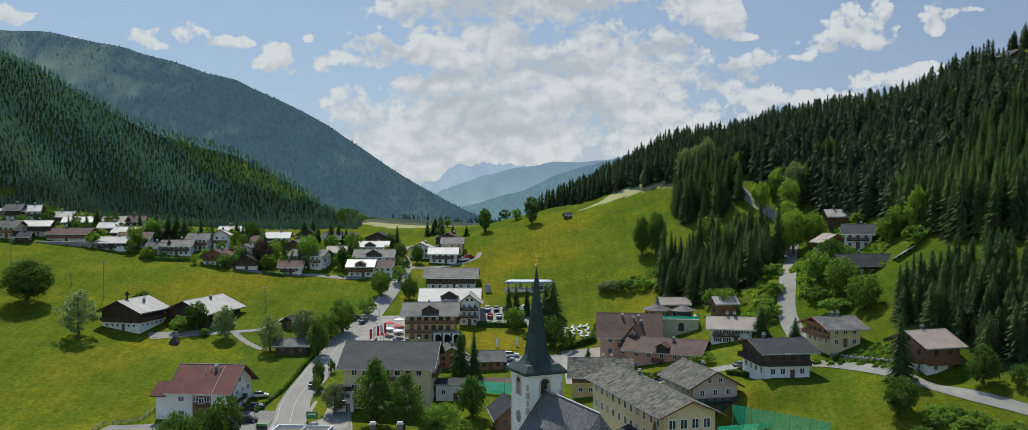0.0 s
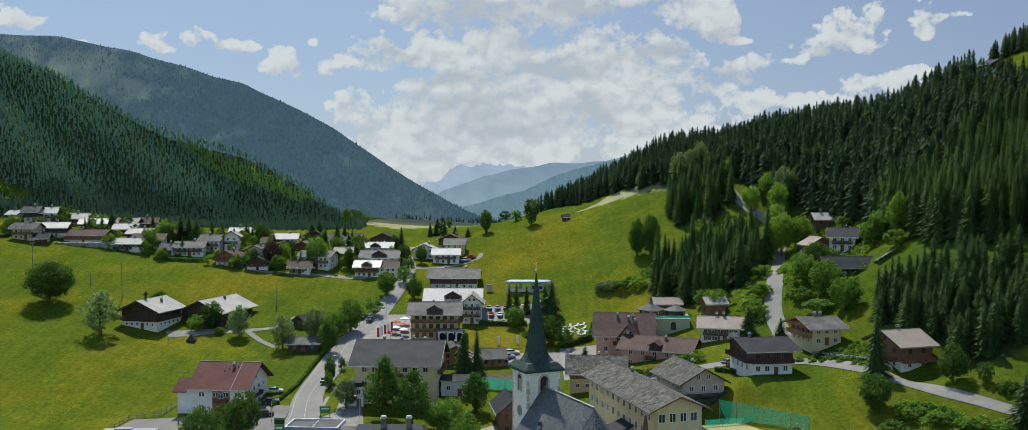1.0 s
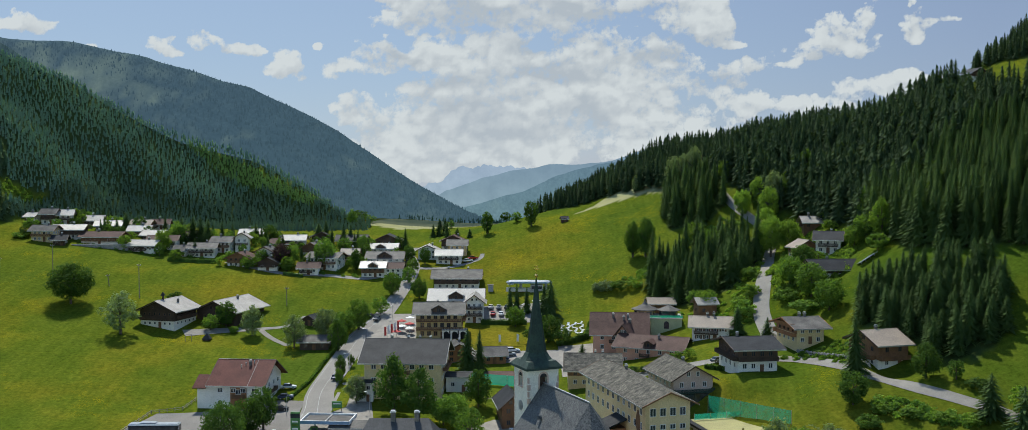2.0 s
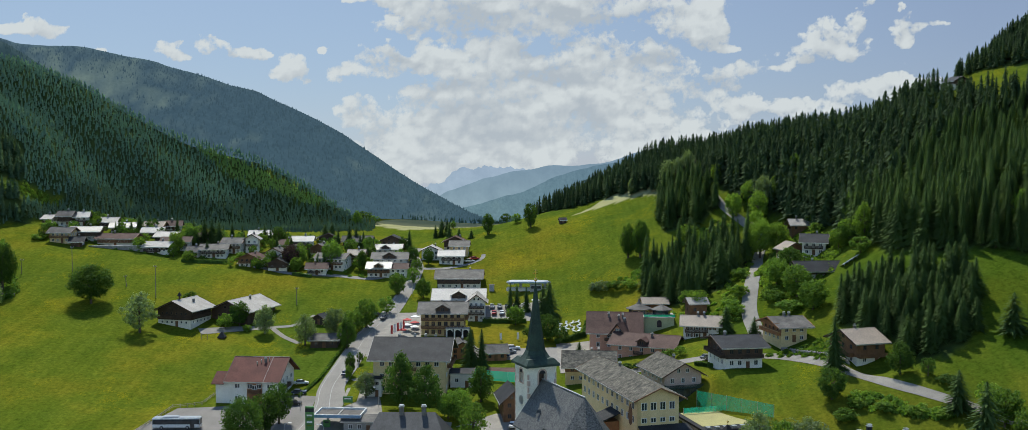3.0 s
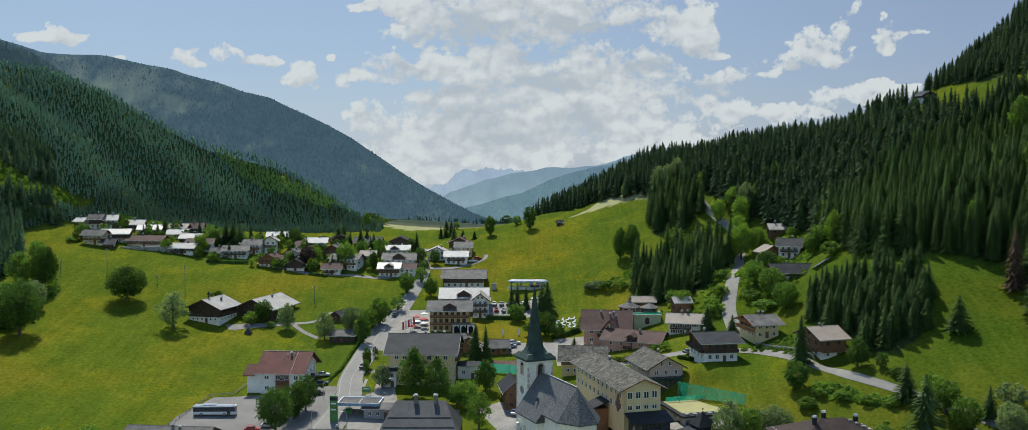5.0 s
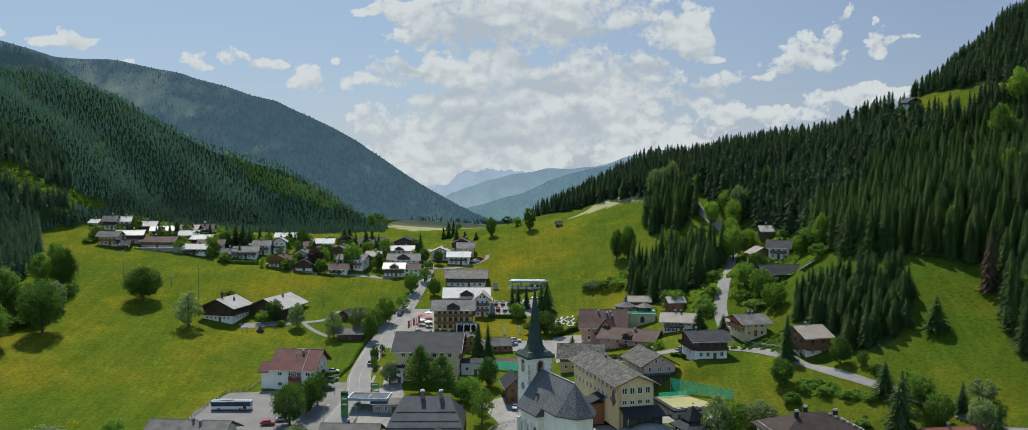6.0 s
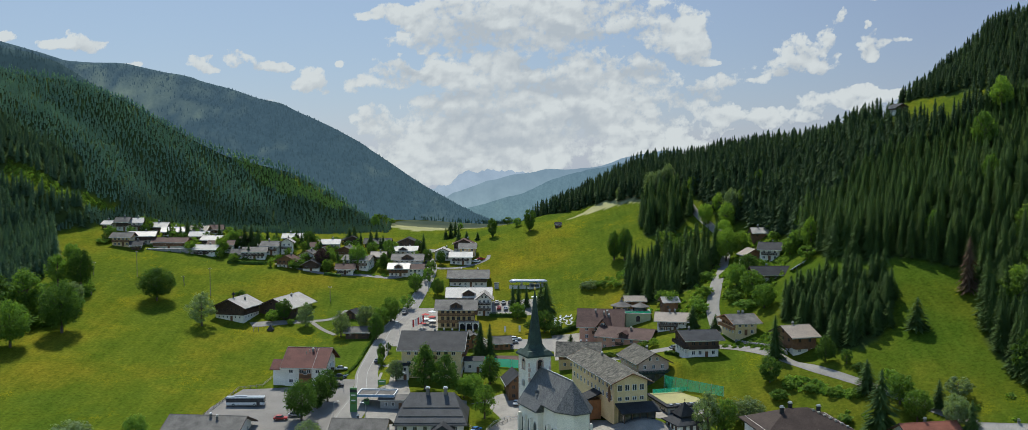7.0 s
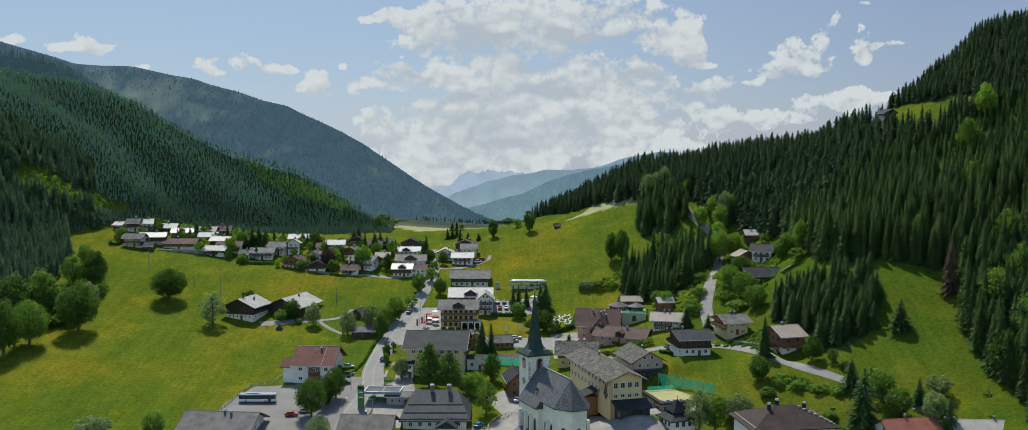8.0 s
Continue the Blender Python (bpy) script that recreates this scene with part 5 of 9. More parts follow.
def bush(x, y, h, wide=1.3, mat=None, label="rounded leafy bush in the grass", group="", name="bush"):
    TREE_NO[0] += 1
    ob = thing(name, pose(x, y, ground_z(x, y) - 0.1 * h, 0, 0, (TREE_NO[0] * 77) % 360), label, "bush", group)
    part_mesh("leaves", crown_mesh("bush", mat or LEAF, TREE_NO[0] % 4), ob, Matrix.Diagonal((wide * h, wide * h, h, 1)))
    return ob


SPRUCES = {}


def spruce(x, y, h, wide=1.0, label="single dark green spruce", mat=None, group="", kind=None):
    TREE_NO[0] += 1
    s = TREE_NO[0] % 4 if kind is None else kind
    mat = mat or NEEDLE
    key = (s, mat.name)
    if key not in SPRUCES:
        r = random.Random(100 + s)
        v, f = spruce_crown(r, 38, 12, 0.205 + 0.02 * s, leaf=0.62)
        SPRUCES[key] = mesh_of("crown", v, f, [mat])
        tv, tf = stem(r, 0.6, 0.015, 7)
        SPRUCES[("trunk", s)] = mesh_of("trunk", tv, tf, [BARK])
    ob = thing("spruce", pose(x, y, ground_z(x, y) - 0.2, 0, 0, (TREE_NO[0] * 61) % 360), label, "tree", group)
    part_mesh("crown", SPRUCES[key], ob, Matrix.Diagonal((h * wide, h * wide, h, 1)))
    part_mesh("trunk", SPRUCES[("trunk", s)], ob, Matrix.Diagonal((h, h, h, 1)))
    return ob


r_ = random.Random(77)
UPPER = [(-205, 388), (-150, 380), (-110, 372), (-66, 376), (-62, 425), (-120, 432), (-200, 428)]
for k in range(115):
    while True:
        hx, hy = r_.uniform(-205, -60), r_.uniform(372, 432)
        if inside(UPPER, hx, hy):
            break
    if k % 4 == 0:
        spruce(hx, hy, r_.uniform(5.5, 8.5), 0.9, "dark spruce between the upper village houses", group="spruces of the upper village")
    else:
        tree(hx, hy, r_.uniform(4.0, 6.5), r_.uniform(0.8, 1.1), "small", (LEAF, LEAF_DARK, LEAF_LIGHT)[k % 3], "leafy garden tree between the upper village houses", 0.06, "garden trees of the upper village")


# ---- roads and yards ----
MAIN = [(-58, 150), (-57, 190), (-57, 210), (-53.8, 238), (-56, 257), (-55, 277), (-54, 292), (-52.5, 310), (-48.4, 328), (-46.4, 341), (-44.6, 354), (-43, 366), (-42, 378), (-42, 390), (-44, 402), (-47, 416), (-45, 430)]
strip("road", "grey asphalt village road with a worn surface", MAIN, [9, 9, 9.5, 9.4, 8, 8.4, 8.2, 7.6, 6.8, 6.5, 5.8, 5.2, 5, 5, 5, 4.8, 4], ASPHALT, 0.14)
strip("road_line", "worn white line along the asphalt road", [(a + w, b) for (a, b), w in zip(MAIN[:11], [-3.6, -3.6, -3.8, -3.8, -3.2, -3.4, -3.3, -3.0, -2.7, -2.5, -2.2])], 0.16, LINE, 0.19)
strip("road_line", "worn white edge line on the asphalt road", [(a + w, b) for (a, b), w in zip(MAIN[3:11], [0.4, 0.3, 0.3, 0.3, 0.3, 0.3, 0.3, 0.3])], 0.14, LINE, 0.19)
strip("road", "grey asphalt lane climbing the green hillside", [(62, 252), (70, 258), (75, 266), (77, 284), (81, 299), (88, 322), (93, 339), (97, 350), (97, 362), (94, 372), (90, 384), (88, 396)], [5, 5, 5, 5, 5.2, 4.6, 4.2, 4, 4, 3.4, 3, 3], GRAVEL, 0.14)
strip("road", "narrow asphalt lane along the meadow slope", [(62, 252), (70, 247), (77, 241), (85, 228), (94, 211.5), (101, 202.5), (107, 195), (116, 183), (128, 168)], [4, 4, 4, 4.4, 4.4, 3.6, 3.2, 3, 3], GRAVEL, 0.14)
strip("road", "asphalt side street between village houses", [(-50, 262), (-40, 268), (-22, 284), (-5, 288), (16, 280), (30, 262), (48, 256), (62, 252)], [5, 4, 4, 4, 4, 4, 4, 4.5], ASPHALT, 0.12)
strip("road", "asphalt lane through the upper houses", [(-45, 398), (-56, 374), (-75, 373), (-95, 372), (-118, 383)], [4, 3.5, 3, 3, 3], ASPHALT, 0.12)
strip("road", "pale lane bending round a grassy slope", [(-44, 388), (-30, 392), (-16, 403), (-14, 410)], [3, 2.4, 2.2, 1.8], GRAVEL, 0.12)
strip("path", "light gravel farm track across the meadow", [(-111, 306), (-99, 312), (-88, 315.5), (-81, 318), (-77, 323), (-75, 330)], [6, 5, 2.6, 2.2, 2.2, 2], GRAVEL, 0.12)
strip("path", "light gravel track to the small barn", [(-88, 315.5), (-82, 307), (-75, 300)], [2, 2, 2], GRAVEL, 0.12)
yard("pavement", "grey asphalt car park beside the road", [(-104, 212), (-104, 224), (-98, 243), (-83, 245), (-66, 252), (-59, 250), (-58, 205), (-60, 160), (-98, 160)], ASPHALT_DARK, 0.10)
yard("pavement", "pale paved yard of the filling station", [(-51, 204), (-51, 256), (-42, 258), (-38, 236), (-18, 230), (-18, 215), (-40, 204)], PAVING, 0.10)
yard("pavement", "pale paved square round the church", [(-18, 165), (-18, 226), (-6, 236), (2, 236), (12, 214), (26, 200), (46, 186), (60, 182), (60, 150), (-18, 150)], PAVING, 0.10)
yard("pavement", "paved forecourt of the hotel terrace", [(-50, 286), (-50, 318), (-46, 334), (-34, 336), (-33, 286)], PAVING, 0.12)
yard("pavement", "grey asphalt car park behind the hotels", [(-12, 326), (-12, 348), (12, 350), (14, 330)], ASPHALT, 0.10)
yard("pavement", "asphalt parking beside the green pitch", [(-16, 284), (-16, 296), (14, 296), (14, 284)], ASPHALT, 0.12)
yard("pavement", "paved court of the school building", [(40, 196), (40, 214), (46, 216), (58, 203), (56, 190)], PAVING, 0.12)
yard("pavement", "paved court of the pink hotel", [(14, 268), (14, 300), (26, 300), (26, 268)], PAVING, 0.12)

# ---- village houses ----
OLD = "old farmhouse with dark timber over white walls"
house("white house with a broad oxide-red roof", -76.2, 246, 13.8, 17, 7.4, 4.7, "w", -5, PLASTER, None, roof=ROOF_RED, over=1.5, cols=4, side_cols=4, chimneys=((0.12, -0.12),), balconies=(("right", 0.5, -0.4, 0.1),), win=(1.5, 1.3), door=False, sides=("right", "left"))
RED = bpy.data.objects["house"]
part("timber_panel", boxes((-1.9, 2.7, -8.62, -8.48, -0.5, 7.5)), WOOD_WARM, RED, "warm timber front bay")
for wu, wz in [(-4.8, 4.6), (-4.8, 1.1), (4.9, 4.6), (4.9, 1.1), (-1.0, 4.6), (1.7, 4.6), (0.4, 4.2)]:
    window(RED, "front", wu, wz, 1.5, 1.3, "white", (6.9, 8.62 if abs(wu) < 3 else 8.5))
balcony(RED, "front", (6.9, 8.62), 3.2, -1.4, 2.2, 1.0, WOOD_BROWN)
bm = bmesh.new()
prism_into(bm, [(-9.95, 6.86), (0, 12.33), (0, 12.37), (-9.95, 6.90)], "x", 3.36, 3.46)
part("roof_seam", tidy(bm), CONCRETE, RED, "pale sheet-metal seam")
part("ridge_flashing", boxes((-8.3, 8.3, -0.1, 0.1, 12.36, 12.44)), CONCRETE, RED, "pale ridge flashing")
for ux, uy in ((0.4, -2.2), (2.6, -1.4), (-0.6, -3.0)):
    bm = bmesh.new()
    tube_into(bm, ux, uy, 9.5, 12.3 + 0.55 * uy + 0.8, 0.16, 0.16, 8)
    part("vent_pipe", bm, METAL, RED)
bm = bmesh.new()
prism_into(bm, [(-9.4, 5.75), (-4.4, 8.5), (-4.4, 8.72), (-9.4, 5.97)], "x", -12.4, -8.55)
part("annex_roof", tidy(bm), ROOF_RED, RED)
bm = bmesh.new()
prism_into(bm, [(-8.0, -3.0), (-4.5, -3.0), (-4.5, 8.4), (-8.0, 6.45)], "x", -11.5, -6.92)
part("annex_wall", tidy(bm), PLASTER, RED)
house(OLD + " and a pale roof", -119, 308.5, 13, 13, 6.2, 2.9, "d", -15, PLASTER, WOOD_DARK, 0.40, ROOF_PALE, 1.6, cols=6, side_cols=5, chimneys=((0.22, 0.1),), balconies=(("front", 0.5, -0.5, 0.5), ("right", 0.5, -0.4, 0.4)), win=(0.8, 0.9))
house("large dark timber barn with a pale roof", -101, 318, 15, 19, 4.8, 3.2, "d", -18, WOOD_DARK, None, roof=ROOF_PALE, over=1.6, floors=1, cols=3, side_cols=3, chimneys=((0.1, 0.1),), category="barn", name="barn", style="dark")
house("small dark timber shed with a grey roof", -65.5, 296, 9.2, 6, 2.9, 1.4, "w", 0, WOOD_DARK, None, roof=ROOF_GREY, over=0.9, floors=1, cols=3, side_cols=1, chimneys=(), category="shed", name="shed", style="dark")
house("little dark timber hay hut", -71, 320, 5, 5, 2.2, 1.5, "d", -20, WOOD_DARK, None, roof=ROOF_DARK, over=0.7, floors=1, cols=1, side_cols=1, chimneys=(), category="hut", name="hut", style="dark")
house("large cream hotel with a wide dark grey roof", -31.2, 250, 21.5, 20, 11, 4.4, "w", -3, CREAM, None, roof=ROOF_DARK, over=1.6, floors=3, cols=7, side_cols=5, chimneys=((-0.22, 0.06), (0.0, 0.08), (0.16, 0.06), (0.3, 0.08)), balconies=(("front", 0.36, -0.22, 0.1), ("front", 0.68, -0.22, 0.1), ("right", 0.68, -0.3, 0.3)), win=(1.4, 1.4), category="hotel", rail=WOOD_BROWN, trim=CONCRETE, snow=False)
house("inn with ochre walls and timber balconies", -25.8, 309, 15.2, 11, 8.6, 2.6, "w", 0, OCHRE, None, roof=ROOF_GREY, over=1.4, floors=3, cols=6, side_cols=3, chimneys=((-0.05, 0.1), (0.3, 0.1)), balconies=(("front", 0.33, -0.5, 0.5), ("front", 0.66, -0.5, 0.5), ("right", 0.66, -0.4, 0.4)), win=(1.3, 1.5), category="inn", dormer=4.0, rail=WOOD_BROWN, style="dark")
house("white guest house with a broad pale roof", -21.5, 336, 18.5, 12, 6, 3.0, "w", 0, PLASTER, WOOD_DARK, 0.52, roof=ROOF_WHITE, over=1.3, cols=6, dormer=5.0, chimneys=((-0.1, 0.1), (0.1, 0.1)), balconies=(("front", 0.5, -0.4, 0.4),))
house("tall white gabled house beside the inn", -14.5, 328, 6.4, 9, 7.5, 2.4, "d", 0, PLASTER, None, roof=ROOF_PALE, over=1.0, floors=3, cols=3, side_cols=2, chimneys=(), win=(0.9, 1.1), balconies=(("front", 0.34, -0.45, 0.45), ("front", 0.67, -0.45, 0.45)))
house("long hotel with grey roof and dark balconies", -23, 367, 17.5, 12, 4.8, 2.4, "w", 0, PLASTER, WOOD_DARK, 0.5, ROOF_GREY, 1.4, cols=6, balconies=(("front", 0.5, -0.5, 0.5),), chimneys=((-0.2, 0.1), (0.25, 0.1)))
house("white house with a pale rose roof", -28, 398, 10.5, 8, 4.0, 1.9, "w", 0, PLASTER, None, roof=ROOF_WHITE, over=0.9, cols=4, balconies=(("front", 0.5, -0.4, 0.4),))
house("white house with a pale roof on the lane", -37.5, 404, 8, 9, 4.3, 1.8, "d", 0, PLASTER, None, roof=ROOF_WHITE, over=0.9, cols=3)
house("yellow house with a grey roof", -25, 409, 8, 8, 5.2, 1.8, "w", 0, OCHRE, None, roof=ROOF_GREY, over=0.8, cols=3)
house("dark timber house at the village end", -27.5, 420, 10, 8, 4.2, 2.2, "d", 0, PLASTER, WOOD_DARK, 0.4, ROOF_BROWN, 1.0, cols=4, balconies=(("front", 0.45, -0.5, 0.5),))
house("house with a bright metal roof", -58.5, 410, 13.5, 11, 2.8, 1.7, "w", 0, PLASTER, None, roof=ROOF_WHITE, over=0.9, cols=5, dormer=3.5)
house("house with grey roof and timber dormer", -54.3, 390, 14.5, 10, 3.2, 2.2, "w", 0, PLASTER, None, roof=ROOF_GREY, over=1.0, cols=5, dormer=5.0)
house("inn with timber balconies and two-toned roof", -57, 374, 9, 9, 4.0, 1.9, "w", 0, PLASTER, WOOD_BROWN, 0.45, ROOF_PALE, 1.0, cols=4, balconies=(("front", 0.48, -0.5, 0.5),), dormer=3.0)
house("low annex with a russet roof", -49, 375, 7, 8, 3.8, 1.7, "w", 0, PLASTER, None, roof=ROOF_BROWN, over=0.9, cols=3, chimneys=())
house("dark timber barn behind the houses", -74, 426, 13, 9, 2.8, 2.0, "w", 0, WOOD_DARK, None, roof=ROOF_DARK, over=0.9, floors=1, cols=4, chimneys=(), category="barn", name="barn", style="dark")
house("dark timber chalet with a grey roof", -58, 430, 11, 8, 3.4, 2.4, "d", 0, WOOD_DARK, None, roof=ROOF_DARK, over=1.2, cols=4, chimneys=(), style="dark")
house("timber cottage beside tall spruces", -18.5, 284, 8, 8, 3.6, 2.0, "d", 12, WOOD_WARM, None, roof=ROOF_GREY, over=1.0, cols=3, chimneys=((0.1, 0.1),), style="dark")
house("warm timber cabin by the lane", -27, 283, 7, 7, 3.2, 1.8, "d", 0, WOOD_WARM, None, roof=ROOF_DARK, over=0.9, floors=1, cols=3, chimneys=(), style="dark", category="cabin", name="cabin")
house("small brown timber house by a lawn", -7, 283, 7, 6, 3.0, 1.8, "w", 10, WOOD_WARM, None, roof=ROOF_GREY, over=0.9, cols=3, floors=1, chimneys=(), style="dark")
house("brown house with a weathered grey roof", 22.5, 256, 14.5, 11, 5.2, 3.3, "w", -4, OCHRE, WOOD_BROWN, 0.6, ROOF_WORN, 1.2, cols=5, chimneys=((0.05, 0.1), (0.2, 0.1)))
house("pink hotel wing with a brown roof", 33.5, 285, 16.5, 15, 6.0, 5.2, "w", -6, PINK, None, roof=ROOF_BROWN, over=1.2, cols=4, side_cols=4, chimneys=((-0.12, -0.12), (0.08, -0.18), (0.16, -0.14)), balconies=(("front", 0.5, -0.2, 0.0),), win=(1.2, 1.5), category="hotel", dz=25.9, trim=ROOF_BROWN)
house("pink hotel front building with a brown roof", 42.6, 272.5, 20.5, 12.2, 5.6, 2.6, "w", -24, PINK, None, roof=ROOF_BROWN, over=1.1, cols=5, side_cols=3, chimneys=((0.1, -0.12),), balconies=(("front", 0.5, -0.12, 0.02), ("front", 0.08, -0.12, 0.02), ("front", 0.5, 0.22, 0.36)), win=(1.1, 1.3), category="hotel", dormer=2.6, dz=23.8)
house("pink hotel link with a steep brown gable", 35.8, 282.5, 5, 8, 5.6, 3.0, "d", -32, PINK, None, roof=ROOF_BROWN, over=0.9, cols=2, side_cols=2, chimneys=((0.0, 0.1),), category="hotel", dz=26.0)
house("white house with a beige roof below spruces", 60.3, 275.4, 11.1, 7.9, 4.8, 2.1, "w", -12, PLASTER, None, roof=ROOF_BEIGE, over=1.3, cols=4, side_cols=2, balconies=(("front", 0.48, -0.45, 0.2),), chimneys=((-0.1, 0.05), (0.08, 0.02)), style="shutter", win=(1.0, 1.2), dz=30.9, rail=WOOD_DARK)
house("dark chalet with white ground floor", 62.8, 234.3, 10.8, 14.6, 6.5, 1.7, "w", 8, PLASTER, WOOD_DARK, 0.48, ROOF_DARK, 1.8, cols=4, side_cols=4, balconies=(("front", 0.5, -0.5, 0.5), ("left", 0.5, -0.5, 0.5)), chimneys=((-0.25, 0.05),), win=(1.2, 1.4), dz=29.6)
house("yellow house with grey roof and timber balconies", 80.7, 248.5, 8.1, 12.4, 4.8, 1.8, "w", 11, CREAM, None, roof=ROOF_GREY, over=1.7, cols=3, side_cols=4, balconies=(("left", 0.45, -0.5, 0.5), ("left", 0.95, -0.4, 0.4)), chimneys=((0.0, 0.05), (0.2, 0.05)), rail=WOOD_WARM, dz=34.7, trim=WOOD_WARM)
YELLOW = [o for o in bpy.data.objects if o.name.startswith("house") and o.parent is None][-1]
bm = bmesh.new()
prism_into(bm, [(-6.2, 2.9), (6.2, 2.9), (6.2, 4.75), (0, 6.45), (-6.2, 4.75)], "x", -4.14, -4.0)
part("timber_gable", tidy(bm), WOOD_WARM, YELLOW, "warm timber gable")
for wu in (-4, -1.3, 1.3, 4):
    window(YELLOW, "left", wu, 3.2, 1.0, 1.2, "dark", (4.14, 6.2))
house("brown timber chalet on a white basement", 94.6, 225.5, 8.8, 12.1, 6.6, 2.5, "w", 17, PLASTER, WOOD_BROWN, 0.38, ROOF_BEIGE, 1.3, cols=2, side_cols=3, balconies=(("front", 0.38, -0.5, 0.5), ("left", 0.38, -0.4, 0.4)), chimneys=((-0.05, 0.05),), dz=32.2)
house("low house with a dark grey roof among bushes", 102.5, 290.5, 15, 9, 2.2, 2.4, "w", 4, PLASTER, WOOD_DARK, 0.3, ROOF_DARK, 1.2, cols=4, floors=1, chimneys=((-0.1, 0.1),))
house("white hillside house with a dark roof", 107.6, 311.5, 8, 8, 5.0, 2.2, "w", -20, PLASTER, None, roof=ROOF_DARK, over=1.1, cols=3, balconies=(("front", 0.5, -0.4, 0.4),), chimneys=((0.1, 0.1),))
house("ochre hillside house with a brown roof", 101.6, 321, 8, 7, 4.2, 2.2, "d", 10, OCHRE, WOOD_BROWN, 0.5, ROOF_BEIGE, 1.0, cols=3, chimneys=())
house("small house with a pale roof under the forest", 111.5, 344, 8.5, 6, 2.6, 1.8, "w", 0, WOOD_BROWN, None, roof=ROOF_PALE, over=0.9, floors=1, cols=3, chimneys=((-0.2, 0.0),), style="dark")
house("dark timber mountain chalet on the upper meadow", 180.5, 365, 6.2, 5.5, 2.5, 1.5, "d", 15, PLASTER, WOOD_DARK, 0.4, ROOF_DARK, 1.0, cols=4, balconies=(("front", 0.42, -0.5, 0.5),), chimneys=())
house("tiny dark timber hay barn on the hill crest", 22.9, 430, 2.8, 3, 1.6, 0.9, "w", 10, WOOD_DARK, None, roof=ROOF_DARK, over=0.4, floors=1, cols=1, side_cols=1, chimneys=(), category="barn", name="barn", style="dark")
# lower edge of the village
house("grey-roofed house with white gable by the car park", -98, 194, 22, 15, 3.4, 3.2, "w", -6, PLASTER, None, roof=ROOF_GREY, over=1.6, cols=4, floors=1, chimneys=((0.05, -0.06), (0.16, -0.12)), rail=WOOD_DARK)
house("ochre house with a weathered roof by the road", -49.5, 190, 15.5, 13, 5.6, 3.0, "w", -4, OCHRE, None, roof=ROOF_GREY, over=1.2, cols=5, chimneys=((-0.06, 0.05),))
HIPS = [(77, 166, 16.6, 8, 24, 17, 9.2, 4.0, 6.0, ROOF_UMBER, "brown-roofed hipped house below the meadow", ((-5.2, -1.5), (-1.6, 1.2), (6.5, 0.5)))]
for hx_, hy_, hz_, hr_, hw_, hd_, hh_, rise_, flat_, rf_, lab_, stacks in HIPS:
    hip = thing("house", pose(hx_, hy_, hz_, 0, 0, hr_), lab_, "house")
    part("wall", boxes((-hw_ / 2, hw_ / 2, -hd_ / 2, hd_ / 2, -4, hh_)), PLASTER, hip)
    hip_roof(hip, hw_, hd_, hh_, rise_, flat_, 1.4, rf_)
    for u, v in stacks:
        chimney(hip, u, v, -0.5 + hh_ + rise_ * (1 - max(abs(v) / (hd_ / 2), (abs(u) - flat_ / 2) / (hw_ / 2 - flat_ / 2), 0)) + 0.5, 1.6, 0.9, mat=ROOF_DARK)
    for k in range(5):
        window(hip, "front", -7.2 + k * 3.6, 2.0, 1.2, 1.4, "dark", (hw_ / 2, hd_ / 2))
    for k in range(7):
        f = (k + 1) / 9
        a = Vector((flat_ / 2, 0, hh_ + rise_)).lerp(Vector((hw_ / 2 + 1.4, -hd_ / 2 - 1.4, hh_ - 1.4 * rise_ / (hd_ / 2))), f)
        part("hip_tile", boxes((a.x - 0.35, a.x + 0.35, a.y - 0.35, a.y + 0.35, a.z - 0.2, a.z + 0.28)), ROOF_PALE, hip)
house("house with terracotta roof at the lower edge", 113, 158, 15, 13, 5.8, 3.6, "w", 10, PLASTER, None, roof=ROOF_CLAY, over=1.3, cols=4, chimneys=((-0.05, 0.02),), dz=16.5)
house("pale-roofed house at the lower edge", 136, 157, 19, 13, 5.2, 3.0, "w", -6, PLASTER, None, roof=ROOF_PALE, over=1.3, cols=4, chimneys=((0.1, 0.02),), dz=17.5)

